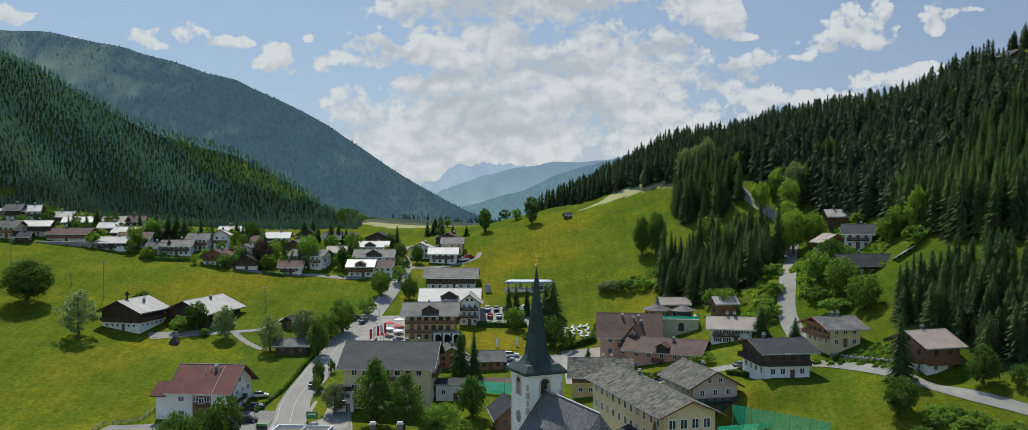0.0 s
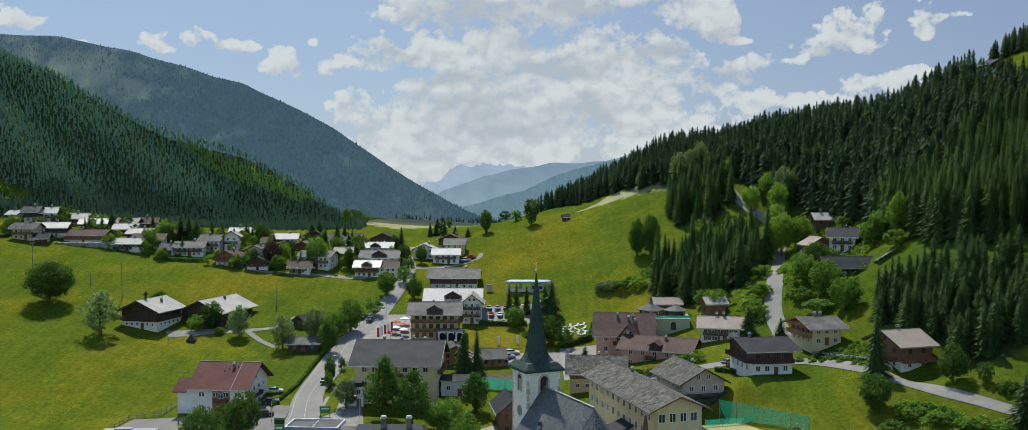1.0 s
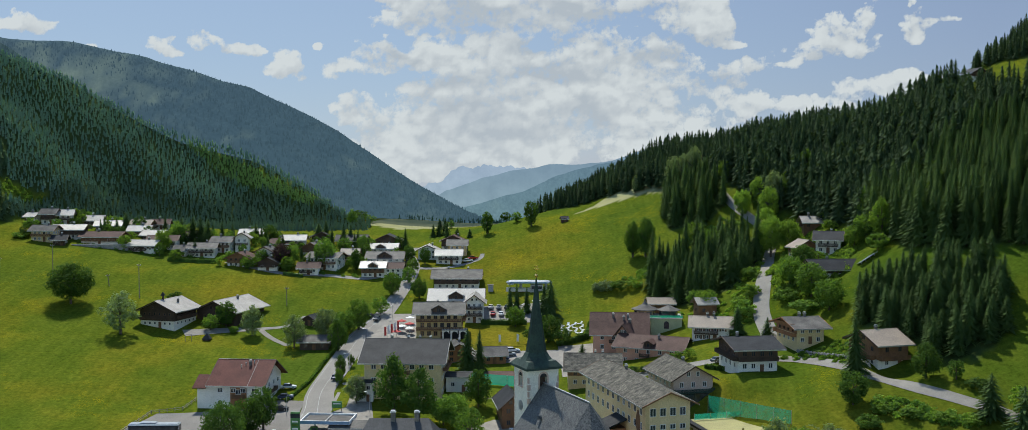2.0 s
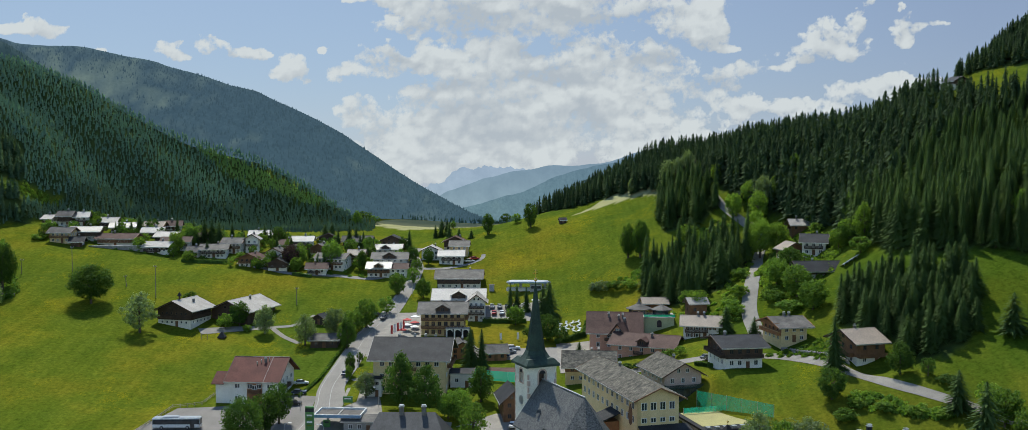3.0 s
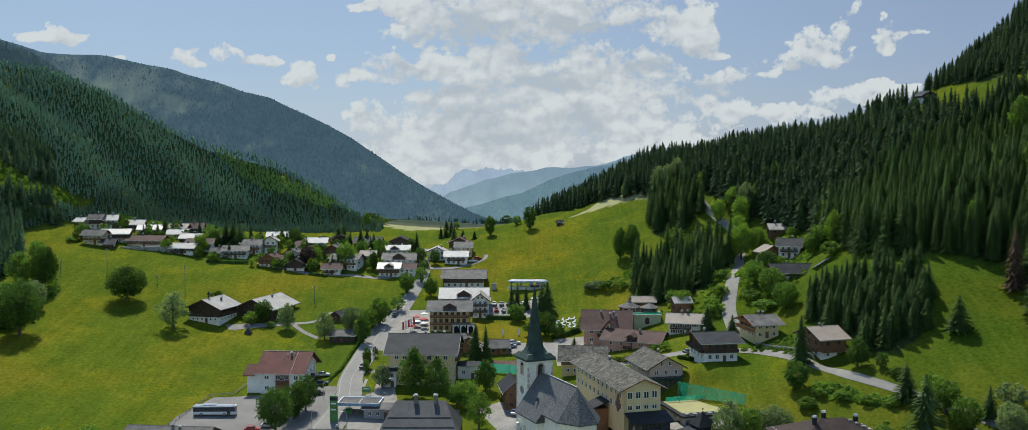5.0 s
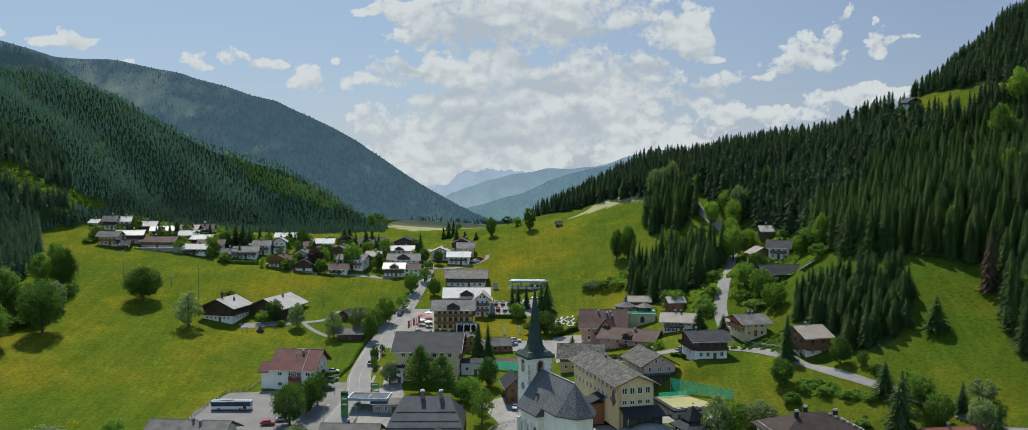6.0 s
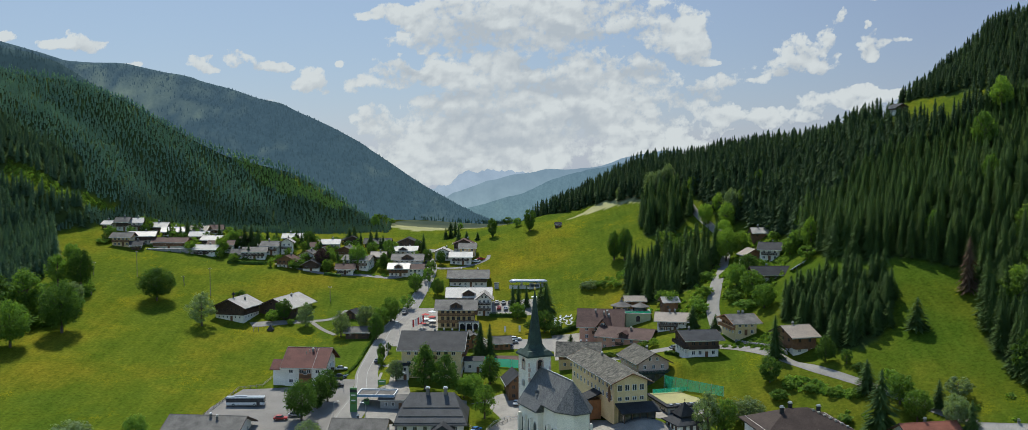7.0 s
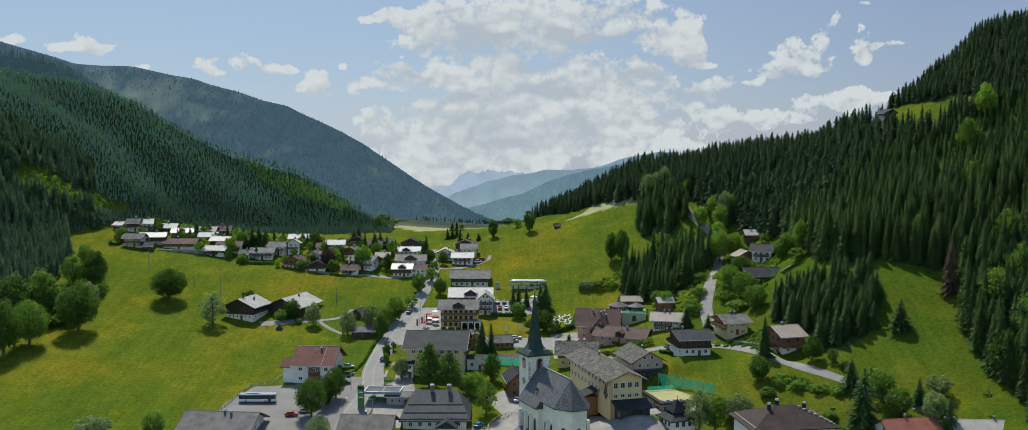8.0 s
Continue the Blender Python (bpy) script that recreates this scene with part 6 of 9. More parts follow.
# ---- upper village in front of the western wood ----
VG = "houses of the upper village"
U = [
    ("white block with flat pale roof", -211.2, 411.0, 4.1, 5, 3.0, 1.2, "w", ROOF_WHITE, None, PLASTER),
    ("dark timber house with grey roof", -203.9, 411.0, 5.6, 5, 5.2, 1.8, "w", ROOF_GREY, WOOD_DARK, PLASTER),
    ("tall white house with bright roof", -198.1, 414.0, 5.1, 5, 4.9, 1.8, "w", ROOF_WHITE, None, PLASTER),
    ("chalet with pale roof and timber gable", -187.6, 419.4, 7.3, 5.5, 2.8, 2.2, "w", ROOF_PALE, WOOD_DARK, PLASTER),
    ("white house with pale grey roof", -178.1, 410.1, 9.8, 7.3, 3.3, 2.3, "w", ROOF_PALE, None, PLASTER),
    ("timber house with rose-grey roof", -168.1, 423.4, 8.0, 6.0, 2.6, 2.4, "w", ROOF_BEIGE, WOOD_BROWN, PLASTER),
    ("tall white house with brown roof", -161.5, 429.9, 6.2, 5, 2.8, 2.2, "w", ROOF_BROWN, None, PLASTER),
    ("cream house with grey roof", -194.5, 385.2, 8.9, 6.6, 4.9, 1.9, "w", ROOF_GREY, None, CREAM),
    ("long white inn with a pale roof", -187.9, 392.5, 11.6, 8.7, 4.1, 2.2, "w", ROOF_PALE, WOOD_DARK, PLASTER),
    ("brown chalet with russet roof", -172.4, 389.4, 15.8, 9, 3.5, 2.4, "w", ROOF_BROWN, WOOD_BROWN, PLASTER),
    ("bright-roofed house", -164.6, 410.7, 8.3, 6.2, 2.6, 2.1, "w", ROOF_WHITE, None, PLASTER),
    ("house with wide pale roof", -156.2, 405.5, 9.1, 6.8, 2.6, 2.3, "w", ROOF_PALE, WOOD_DARK, PLASTER),
    ("white house with brown roof", -148.7, 393.6, 11.1, 8.3, 3.8, 2.4, "w", ROOF_BROWN, None, PLASTER),
    ("white chalet with bright roof", -153.3, 385.0, 10.6, 7.9, 3.2, 2.1, "w", ROOF_WHITE, WOOD_DARK, PLASTER),
    ("white house with grey-green roof", -130.3, 388.1, 10.4, 7.8, 4.0, 2.4, "w", ROOF_GREY, None, PLASTER),
    ("white guest house with balconies", -124.4, 398.2, 8.0, 6.0, 5.0, 2.4, "w", ROOF_GREY, None, PLASTER),
    ("tall white villa with grey roof", -116.8, 400.7, 5.5, 5, 6.5, 2.0, "d", ROOF_PALE, None, PLASTER),
]
U += [
    ("timber chalet with white base", -111.2, 376.9, 9.2, 6.9, 3.7, 2.4, "d", ROOF_BROWN, WOOD_BROWN, PLASTER),
    ("bright-roofed house by the wood", -118.7, 423.8, 9.5, 7.1, 2.8, 2.1, "w", ROOF_WHITE, WOOD_DARK, PLASTER),
    ("green-grey roofed villa", -103.1, 387.3, 8.4, 6.3, 3.7, 2.4, "d", ROOF_GREY, None, PLASTER),
    ("chalet with dark gable", -99.2, 373.5, 7.8, 5.8, 3.3, 2.2, "d", ROOF_DARK, WOOD_DARK, PLASTER),
    ("house with red-brown roof", -101.4, 408.6, 8.6, 6.4, 2.6, 2.3, "w", ROOF_BROWN, WOOD_BROWN, PLASTER),
    ("grey house with bright roof", -96.3, 409.7, 8.6, 6.4, 4.2, 2.3, "w", ROOF_WHITE, None, PLASTER),
    ("gabled house with grey roof", -86.2, 399.7, 8.7, 6.5, 3.3, 2.4, "d", ROOF_GREY, WOOD_BROWN, PLASTER),
    ("low house with russet roof", -82.5, 372.3, 7.5, 5.6, 3.1, 2.4, "w", ROOF_BROWN, None, PLASTER),
    ("large white apartment house", -77.4, 380.0, 12.4, 9, 5.1, 2.4, "w", ROOF_GREY, None, PLASTER),
    ("house with beige roof", -68.7, 390.3, 5.9, 5, 4.4, 2.3, "w", ROOF_BEIGE, None, OCHRE),
    ("dark chalet among trees", -88.5, 429.2, 8.4, 6.3, 2.6, 2.2, "d", ROOF_DARK, WOOD_DARK, PLASTER),
    ("grey-roofed house", -138.2, 386.8, 4.4, 5, 2.6, 2.0, "w", ROOF_GREY, None, PLASTER),
    ("dark timber barn", -186.9, 382.4, 4.3, 5, 2.6, 1.4, "w", ROOF_DARK, WOOD_DARK, WOOD_DARK),
    ("brown house among garden trees", -140.1, 409.6, 5.6, 5, 3.0, 2.1, "w", ROOF_BROWN, WOOD_BROWN, PLASTER),
]
for k, (lab, hx, hy, hw, hd, hh, hr, ax, rf, up, wl) in enumerate(U):
    band = up or (WOOD_DARK, WOOD_BROWN)[k % 2]
    house(lab + " in the upper village", hx, hy, hw, hd, hh, min(hr, 1.6) if ax == "w" else hr * 0.85, ax, (k * 37) % 25 - 12, wl, up, 0.52, rf, 1.15, cols=max(2, int(hw / 2.0)), side_cols=3, chimneys=((0.12, 0.08),) if k % 3 else ((-0.15, 0.05),),
          balconies=(("front", 0.48, -0.46, 0.46),) if hh > 3.2 else (("front", 0.3, -0.46, 0.2),), win=(1.0, 1.15), group=VG, sides=("front", "right"), floors=2 if hh > 3.6 else 1, rail=band, trim=band)


# ---- church ----
def church():
    rot = 24
    zc = 10.5
    ob = thing("church", pose(4.3, 192.4, zc, 0, 0, rot), "white village church with slate roof and slender spire", "church")
    s = 3.7
    bell = 29.3
    # tower walls with real bell openings
    bm = bmesh.new()
    ow, o0, o1 = 0.85, 24.9, 27.3
    box_into(bm, -s, s, -s, s, -3, o0)
    for a in (-1, 1):
        for b in (-1, 1):
            x0, x1 = sorted((a * ow, a * s))
            y0, y1 = sorted((b * ow, b * s))
            box_into(bm, x0, x1, y0, y1, o0, o1)
    box_into(bm, -s, s, -s, s, o1, bell)
    tower = part("tower", bm, LIMEWASH, ob)
    # Dark box inside the tower head stands in for the shade behind the openings.
    part("bell_chamber", boxes((-s + 0.9, s - 0.9, -s + 0.9, s - 0.9, o0 + 0.02, o1 - 0.02)), WOOD_DARK, tower, "dark box standing for the shaded bell chamber")
    bm = bmesh.new()
    for k in range(4):
        m = Matrix.Rotation(k * math.pi / 2, 4, "Z")
        b2 = bmesh.new()
        n = 8
        outer = [(math.cos(math.pi * j / n) * 1.25, o1 - 0.1 + math.sin(math.pi * j / n) * 1.25) for j in range(n + 1)]
        inner = [(math.cos(math.pi * j / n) * 0.85, o1 - 0.1 + math.sin(math.pi * j / n) * 0.85) for j in range(n + 1)]
        for j in range(n):
            q = [outer[j], outer[j + 1], inner[j + 1], inner[j]]
            prism_into(b2, q, "y", -s - 0.1, -s + 0.15)
        box_into(b2, 0.85, 1.25, -s - 0.1, -s + 0.15, o0, o1 - 0.1)
        box_into(b2, -1.25, -0.85, -s - 0.1, -s + 0.15, o0, o1 - 0.1)
        box_into(b2, -1.3, 1.3, -s - 0.2, -s + 0.1, o0 - 0.25, o0)
        bmesh.ops.transform(b2, matrix=m, verts=b2.verts)
        me = bpy.data.meshes.new("tmp")
        b2.to_mesh(me)
        b2.free()
        bm.from_mesh(me)
        bpy.data.meshes.remove(me)
    part("window_surround", tidy(bm), ROSE, tower, "pink stone surround")
    # Solid black half-discs stand in for shade in the arch tops.
    for k in range(4):
        bm = bmesh.new()
        prism_into(bm, [(math.cos(math.pi * j / 8) * 0.85, o1 - 0.1 + math.sin(math.pi * j / 8) * 0.85) for j in range(9)], "y", -s - 0.05, -s + 0.1)
        part("arch_shade", tidy(bm), RUBBER, tower, "black infill standing for the shade in the arch").matrix_basis = Matrix.Rotation(k * math.pi / 2, 4, "Z")
    q0 = boxes((-0.62, 0.04, -0.04, 0.62, 0, 1.25))
    qm = bpy.data.meshes.new("quoin")
    q0.to_mesh(qm)
    q0.free()
    qm.materials.append(ROSE)
    for c in range(4):
        turn = Matrix.Rotation(c * math.pi / 2, 4, "Z")
        for k in range(19):
            e = 1.0 if k % 2 else 0.6
            part_mesh("quoin", qm, tower, turn @ Matrix.Translation((s, -s, -1 + k * 1.5)) @ Matrix.Diagonal((e, e, 1, 1)))
    clock = bmesh.new()
    for k in range(4):
        bmesh.ops.create_cone(clock, cap_ends=True, segments=24, radius1=1.1, radius2=1.1, depth=0.12, matrix=Matrix.Rotation(k * math.pi / 2, 4, "Z") @ Matrix.Translation((0, -s - 0.06, 20.6)) @ Matrix.Rotation(math.pi / 2, 4, "X"))
    part("clock_face", clock, METAL, tower, "grey clock face")
    # flared foot of the spire, then an eight-sided needle
    bm = bmesh.new()
    rings = [(4.45, bell - 0.4, 4), (4.35, bell + 0.1, 4), (3.3, bell + 1.3, 4)]
    prev = None
    for r, z, n in rings:
        ring = [bm.verts.new((r * 1.0 * (1 if k in (0, 3) else -1), r * (1 if k in (0, 1) else -1), z)) for k in range(4)]
        if prev:
            for k in range(4):
                bm.faces.new((prev[k], prev[(k + 1) % 4], ring[(k + 1) % 4], ring[k]))
        else:
            bm.faces.new(ring)
        prev = ring
    bm.faces.new(prev)
    part("spire_foot", tidy(bm), COPPER, ob, "green copper eaves")
    bm = bmesh.new()
    prof = [(3.7, bell + 1.1), (2.95, bell + 2.0), (2.35, bell + 3.0), (2.12, bell + 4.2), (1.48, bell + 8.6), (0.88, bell + 13.0), (0.42, bell + 17.0), (0.07, bell + 19.4)]
    prev = None
    for r, z in prof:
        ring = [bm.verts.new((r * math.cos(math.pi / 8 + k * math.pi / 4), r * math.sin(math.pi / 8 + k * math.pi / 4), z)) for k in range(8)]
        if prev:
            for k in range(8):
                bm.faces.new((prev[k], prev[(k + 1) % 8], ring[(k + 1) % 8], ring[k]))
        prev = ring
    part("spire", tidy(bm), COPPER, ob, "slender dark copper spire")
    bm = bmesh.new()
    tube_into(bm, 0, 0, bell + 19.2, bell + 22.2, 0.07, 0.04, 6)
    ball_into(bm, (0, 0, bell + 19.8), 0.42)
    box_into(bm, -0.7, 0.7, -0.06, 0.06, bell + 21.2, bell + 21.4)
    box_into(bm, -0.45, 0.45, -0.06, 0.06, bell + 21.8, bell + 21.95)
    part("cross", bm, GOLD, ob, "gilded ball and double cross")
    # nave before the tower, then a narrower choir with a three-sided end
    hw, e, rz, y0, y1 = 6.8, 16.6, 26.0, -s - 0.02, -25.5
    ym, cw, g = -16.5, 5.2, 0.9
    pitch = (rz - e + 0.6) / (hw + g)
    ec = rz - pitch * (cw + g) + 0.6
    nave = part("nave", boxes((-hw, hw, ym, y0, -3, e)), LIMEWASH, ob)
    bm = bmesh.new()
    base = [(-cw, ym - 0.01), (-cw, y1), (-cw * 0.45, y1 - 4.6), (cw * 0.45, y1 - 4.6), (cw, y1), (cw, ym - 0.01)]
    lo = [bm.verts.new((a, b, -3)) for a, b in base]
    hi = [bm.verts.new((a, b, ec)) for a, b in base]
    for k in range(6):
        bm.faces.new((lo[k], lo[(k + 1) % 6], hi[(k + 1) % 6], hi[k]))
    bm.faces.new(hi)
    bm.faces.new(lo[::-1])
    part("choir", tidy(bm), LIMEWASH, ob)
    bm = bmesh.new()
    prism_into(bm, [(-hw - g, e - 0.9), (hw + g, e - 0.9), (hw + g, e - 0.6), (0, rz), (-hw - g, e - 0.6)], "y", ym - 0.5, y0 - 0.01)
    part("nave_roof", tidy(bm), SLATE, ob, "grey slate nave roof")
    bm = bmesh.new()
    eb = [(-cw - g, ym - 0.51), (-cw - g, y1 - 0.3), (-cw * 0.5, y1 - 5.5), (cw * 0.5, y1 - 5.5), (cw + g, y1 - 0.3), (cw + g, ym - 0.51)]
    lo = [bm.verts.new((a, b, ec - 0.9)) for a, b in eb]
    up = [bm.verts.new((a, b, ec - 0.6)) for a, b in eb]
    r0, r1 = bm.verts.new((0, ym - 0.51, rz - 0.01)), bm.verts.new((0, y1 + 0.5, rz - 0.01))
    for f in ((up[0], up[1], r1, r0), (up[1], up[2], r1), (up[2], up[3], r1), (up[3], up[4], r1), (up[4], up[5], r0, r1), (up[5], up[0], r0)):
        bm.faces.new(f)
    for k in range(6):
        bm.faces.new((lo[k], lo[(k + 1) % 6], up[(k + 1) % 6], up[k]))
    bm.faces.new(lo[::-1])
    roof = part("choir_roof", tidy(bm), SLATE, ob, "grey slate choir roof")
    bm = boxes((-0.16, 0.16, y1 + 0.5, y0, rz - 0.06, rz + 0.16))
    part("ridge_cap", bm, METAL, roof)
    # little roof dormer
    bm = bmesh.new()
    prism_into(bm, [(-12.3, 20.3), (-11.5, 20.3), (-11.9, 21.0)], "x", -5.4, -4.4)
    part("roof_vent", tidy(bm), SLATE, roof)
    # tall pointed windows along the side and round the end
    wall_len = y0 - y1
    spots = [(e_ * hw, y0 - wall_len * f, e_ * 90) for f in (0.14, 0.32, 0.5) for e_ in (-1, 1)]
    spots += [(e_ * cw, y0 - wall_len * f, e_ * 90) for f in (0.7, 0.88) for e_ in (-1, 1)]
    spots += [(-cw * 0.725, y1 - 2.3, -58), (cw * 0.725, y1 - 2.3, 58), (0, y1 - 4.6, 0)]
    n = 8
    bmf = bmesh.new()
    arch = [(math.cos(math.pi * j / n) * 0.95, 11.4 + math.sin(math.pi * j / n) * 1.25) for j in range(n + 1)] + [(-0.95, 6.0), (0.95, 6.0)]
    prism_into(bmf, arch, "y", -0.10, 0.25)
    fm = bpy.data.meshes.new("church_window")
    tidy(bmf).to_mesh(fm)
    bmf.free()
    fm.materials.append(CONCRETE)
    bmg = bmesh.new()
    arch = [(math.cos(math.pi * j / n) * 0.68, 11.4 + math.sin(math.pi * j / n) * 0.95) for j in range(n + 1)] + [(-0.68, 6.25), (0.68, 6.25)]
    prism_into(bmg, arch, "y", -0.16, 0.2)
    gm = bpy.data.meshes.new("pane")
    tidy(bmg).to_mesh(gm)
    bmg.free()
    gm.materials.append(GLASS)
    for a, b, r in spots:
        o = part_mesh("church_window", fm, nave, pose(a, b, 0, 0, 0, r))
        part_mesh("pane", gm, o)
    for a, b, r in [(e_ * hw, y0 - wall_len * f, e_ * 90) for f in (0.05, 0.23, 0.41) for e_ in (-1, 1)] + [(e_ * cw, y0 - wall_len * f, e_ * 90) for f in (0.79, 0.99) for e_ in (-1, 1)]:
        bt = part("buttress", boxes((-0.45, 0.45, -0.9, 0.02, -3, 13.2)), LIMEWASH, nave)
        bt.matrix_basis = pose(a, b, 0, 0, 0, r)
    # low side chapels on the left
    for f, d2 in ((0.20, 5.0), (0.50, 4.6)):
        yy = y0 - wall_len * f
        ch = part("side_chapel", boxes((-hw - d2, -hw + 0.1, yy - 3.2, yy + 3.2, -3, 4.6)), PLASTER, ob)
        bm = bmesh.new()
        prism_into(bm, [(-hw - d2 - 0.8, 4.2), (-hw + 0.05, 7.6), (-hw + 0.05, 7.95), (-hw - d2 - 0.8, 4.5)], "y", yy - 3.9, yy + 3.9)
        part("chapel_roof", tidy(bm), SLATE, ch)
    return ob


church()


# ---- school: long yellow house, its gable to the square ----
def school():
    ob = house("long yellow school with a weathered grey roof", 28.4, 191.5, 10.8, 39, 10.4, 2.3, "d", 15.6, CREAM, None, roof=ROOF_WORN, over=1.5, floors=3, cols=4, side_cols=11, chimneys=((0.1, 0.2),), category="school", name="school", dz=21.0, door=False, trim=WOOD_BROWN, attic=False, sides=())
    hw, hd = 5.4, 19.5
    for k in range(4):
        window(ob, "front", -3.6 + k * 2.4, 7.3, 1.5, 1.9, "white", (hw, hd))
        window(ob, "front", -3.6 + k * 2.4, 4.3, 1.4, 1.2, "white", (hw, hd))
    for k in range(11):
        for z in (4.0, 7.3):
            window(ob, "left", -17 + k * 3.4, z, 1.4, 1.7, "white", (hw, hd))
            window(ob, "right", -17 + k * 3.4, z, 1.4, 1.7, "white", (hw, hd))
    part("gable_panel", boxes((-hw + 0.02, -hw + 0.9, -hd - 0.03, -hd + 0.2, -3, 9.6)), OCHRE, ob, "ochre corner strip")
    bm = bmesh.new()
    prism_into(bm, [(-hd - 6.0, 1.7), (-hd - 0.01, 3.4), (-hd - 0.01, 3.7), (-hd - 6.0, 2.0)], "x", -5.2, 7.6)
    part("canopy_roof", tidy(bm), ROOF_DARK, ob, "dark sloping porch roof")
    part("porch_wall", boxes((-4.0, 6.2, -hd - 4.4, -hd - 0.02, -4, 1.9)), GLASS, ob, "dark glazed porch")
    for k in range(5):
        part("porch_post", boxes((-4.0 + k * 2.5, -3.8 + k * 2.5, -hd - 4.75, -hd - 4.55, -4, 1.9)), WOOD_DARK, ob)
    bm = bmesh.new()
    prism_into(bm, [(-hw - 6.0, 2.0), (-hw - 0.01, 4.2), (-hw - 0.01, 4.5), (-hw - 6.0, 2.3)], "y", -9, -2)
    part("entrance_roof", tidy(bm), ROOF_DARK, ob)
    part("entrance_wall", boxes((-hw - 4.8, -hw - 0.01, -8.2, -2.8, -4, 2.2)), WOOD_WARM, ob, "timber and glass entrance")
    bm = bmesh.new()
    n = 14
    drop = []
    for k in range(n):
        a = 2 * math.pi * k / n
        drop.append((math.sin(a) * 1.3 * (1 - 0.45 * max(0, math.cos(a))), 5.6 + math.cos(a) * 2.6))
    prism_into(bm, drop, "x", -hw - 0.12, -hw - 0.02)
    for v in bm.verts:
        v.co.y += -15.5
    part("wall_ornament", tidy(bm), WOOD_BROWN, ob, "drop-shaped ochre wall ornament")
    return ob


school()
house("pale pink house with grey roof and green veranda", 43.6, 228, 11, 16.5, 7.4, 3.0, "d", 15, ROSE, None, roof=ROOF_WORN, over=1.2, floors=2, cols=3, side_cols=5, chimneys=((0.15, 0.1),), win=(1.1, 1.4), dz=22.0, snow=False, balconies=(("front", 0.5, -0.5, 0.5),), rail=COPPER)
ROSY = [o for o in bpy.data.objects if o.name.startswith("house") and o.parent is None][-1]
part("veranda", boxes((-5.2, 5.2, -9.4, -8.27, -2.0, 3.4)), GLASS, ROSY, "dark glazed veranda")
for k in range(7):
    part("veranda_post", boxes((-5.25 + k * 1.7, -5.1 + k * 1.7, -9.5, -9.41, -2.0, 3.4)), COPPER, ROSY)


# ---- dark hipped house by the filling station ----
def slate_house():
    w, d, h = 21, 19, 5.2
    ob = thing("house", pose(-28.6, 213.5, 10.4), "large house with a dark hipped roof and chimneys", "house")
    part("wall", boxes((-w / 2, w / 2, -d / 2, d / 2, -3, h)), PLASTER, ob)
    hip_roof(ob, w, d, h, 7.0, 14.5, 1.3, ROOF_LEAD)
    for u in (-1.4, 4.4):
        chimney(ob, u, -0.4, h + 6.6, 1.9, 1.1)
    for k in range(6):
        window(ob, "front", -8 + k * 3.2, 2.2, 1.3, 1.4, "white", (w / 2, d / 2))
    for k in range(4):
        window(ob, "right", -6 + k * 4, 2.2, 1.3, 1.4, "white", (w / 2, d / 2))
        window(ob, "left", -6 + k * 4, 2.2, 1.3, 1.4, "white", (w / 2, d / 2))
    bm = bmesh.new()
    for f in (0.48, 0.74, 0.94):
        y = -(d / 2 + 1.3) * f
        z = h + 7.0 - (7.0 + 1.3 * 7.0 / (d / 2)) * f
        half = 7.25 + (w / 2 + 1.3 - 7.25) * f
        box_into(bm, -half + 0.3, half - 0.3, y - 0.04, y + 0.04, z - 0.1, z + 0.22)
    part("snow_guard", bm, ROOF_GREY, ob)
    bm = bmesh.new()
    prism_into(bm, [(0.5, 3.0), (8.0, 3.0), (4.2, 5.4)], "y", -d / 2 - 6, -d / 2 - 0.02)
    part("porch_roof", tidy(bm), ROOF_DARK, ob)
    part("porch_wall", boxes((1.2, 7.3, -d / 2 - 5.2, -d / 2 - 0.03, -3, 3.2)), PLASTER, ob)
    return ob


slate_house()


# ---- trees and bushes of the valley ----
tree(185.0, 255.5, 11.0, 1.0, "round", LEAF_DARK, "broad leafy tree among the forest spruces", low=0.11)
tree(184.2, 241.0, 11.5, 1.05, "round", LEAF_DARK, "broad leafy tree among the forest spruces", low=0.11)
tree(180.7, 228.1, 12.0, 1.0, "round", LEAF_DARK, "broad leafy tree among the forest spruces", low=0.11)
tree(181.3, 273.9, 15.6, 0.62, "egg", LEAF, "leafy green tree among the forest spruces", low=0.11)
tree(170.7, 277.7, 10.5, 0.83, "egg", LEAF, "leafy tree among the forest spruces", low=0.05)
tree(168.8, 211.3, 11.0, 1.24, "round", LEAF_GREY, "grey-green tree below the forest", low=0.11)
tree(80.4, 422.9, 17.1, 0.52, "egg", LEAF_GREY, "pale birch at the forest's edge", low=0.11)
tree(76.4, 425.2, 15.0, 0.60, "egg", LEAF_GREY, "pale birch at the forest's edge", low=0.05)
tree(72.5, 428.2, 14.4, 0.76, "egg", LEAF_GREY, "pale birch at the forest's edge", low=0.05)
tree(56.7, 442.0, 8.1, 0.51, "egg", LEAF_GREY, "pale birch at the forest's edge", low=0.05)
tree(103.2, 372.2, 14.9, 0.66, "egg", LEAF_GREY, "pale tree among the hillside spruces", low=0.11)
tree(100.0, 366.0, 12.9, 0.72, "round", LEAF_LIGHT, "light leafy tree beside the hillside lane", low=0.05)
tree(-82.2, 505.0, 6.4, 1.56, "round", LEAF_DARK, "leafy trees at the mountain's foot", low=0.05)
tree(-75.9, 503.4, 4.6, 1.59, "round", LEAF, "leafy tree at the mountain's foot", low=0.05)
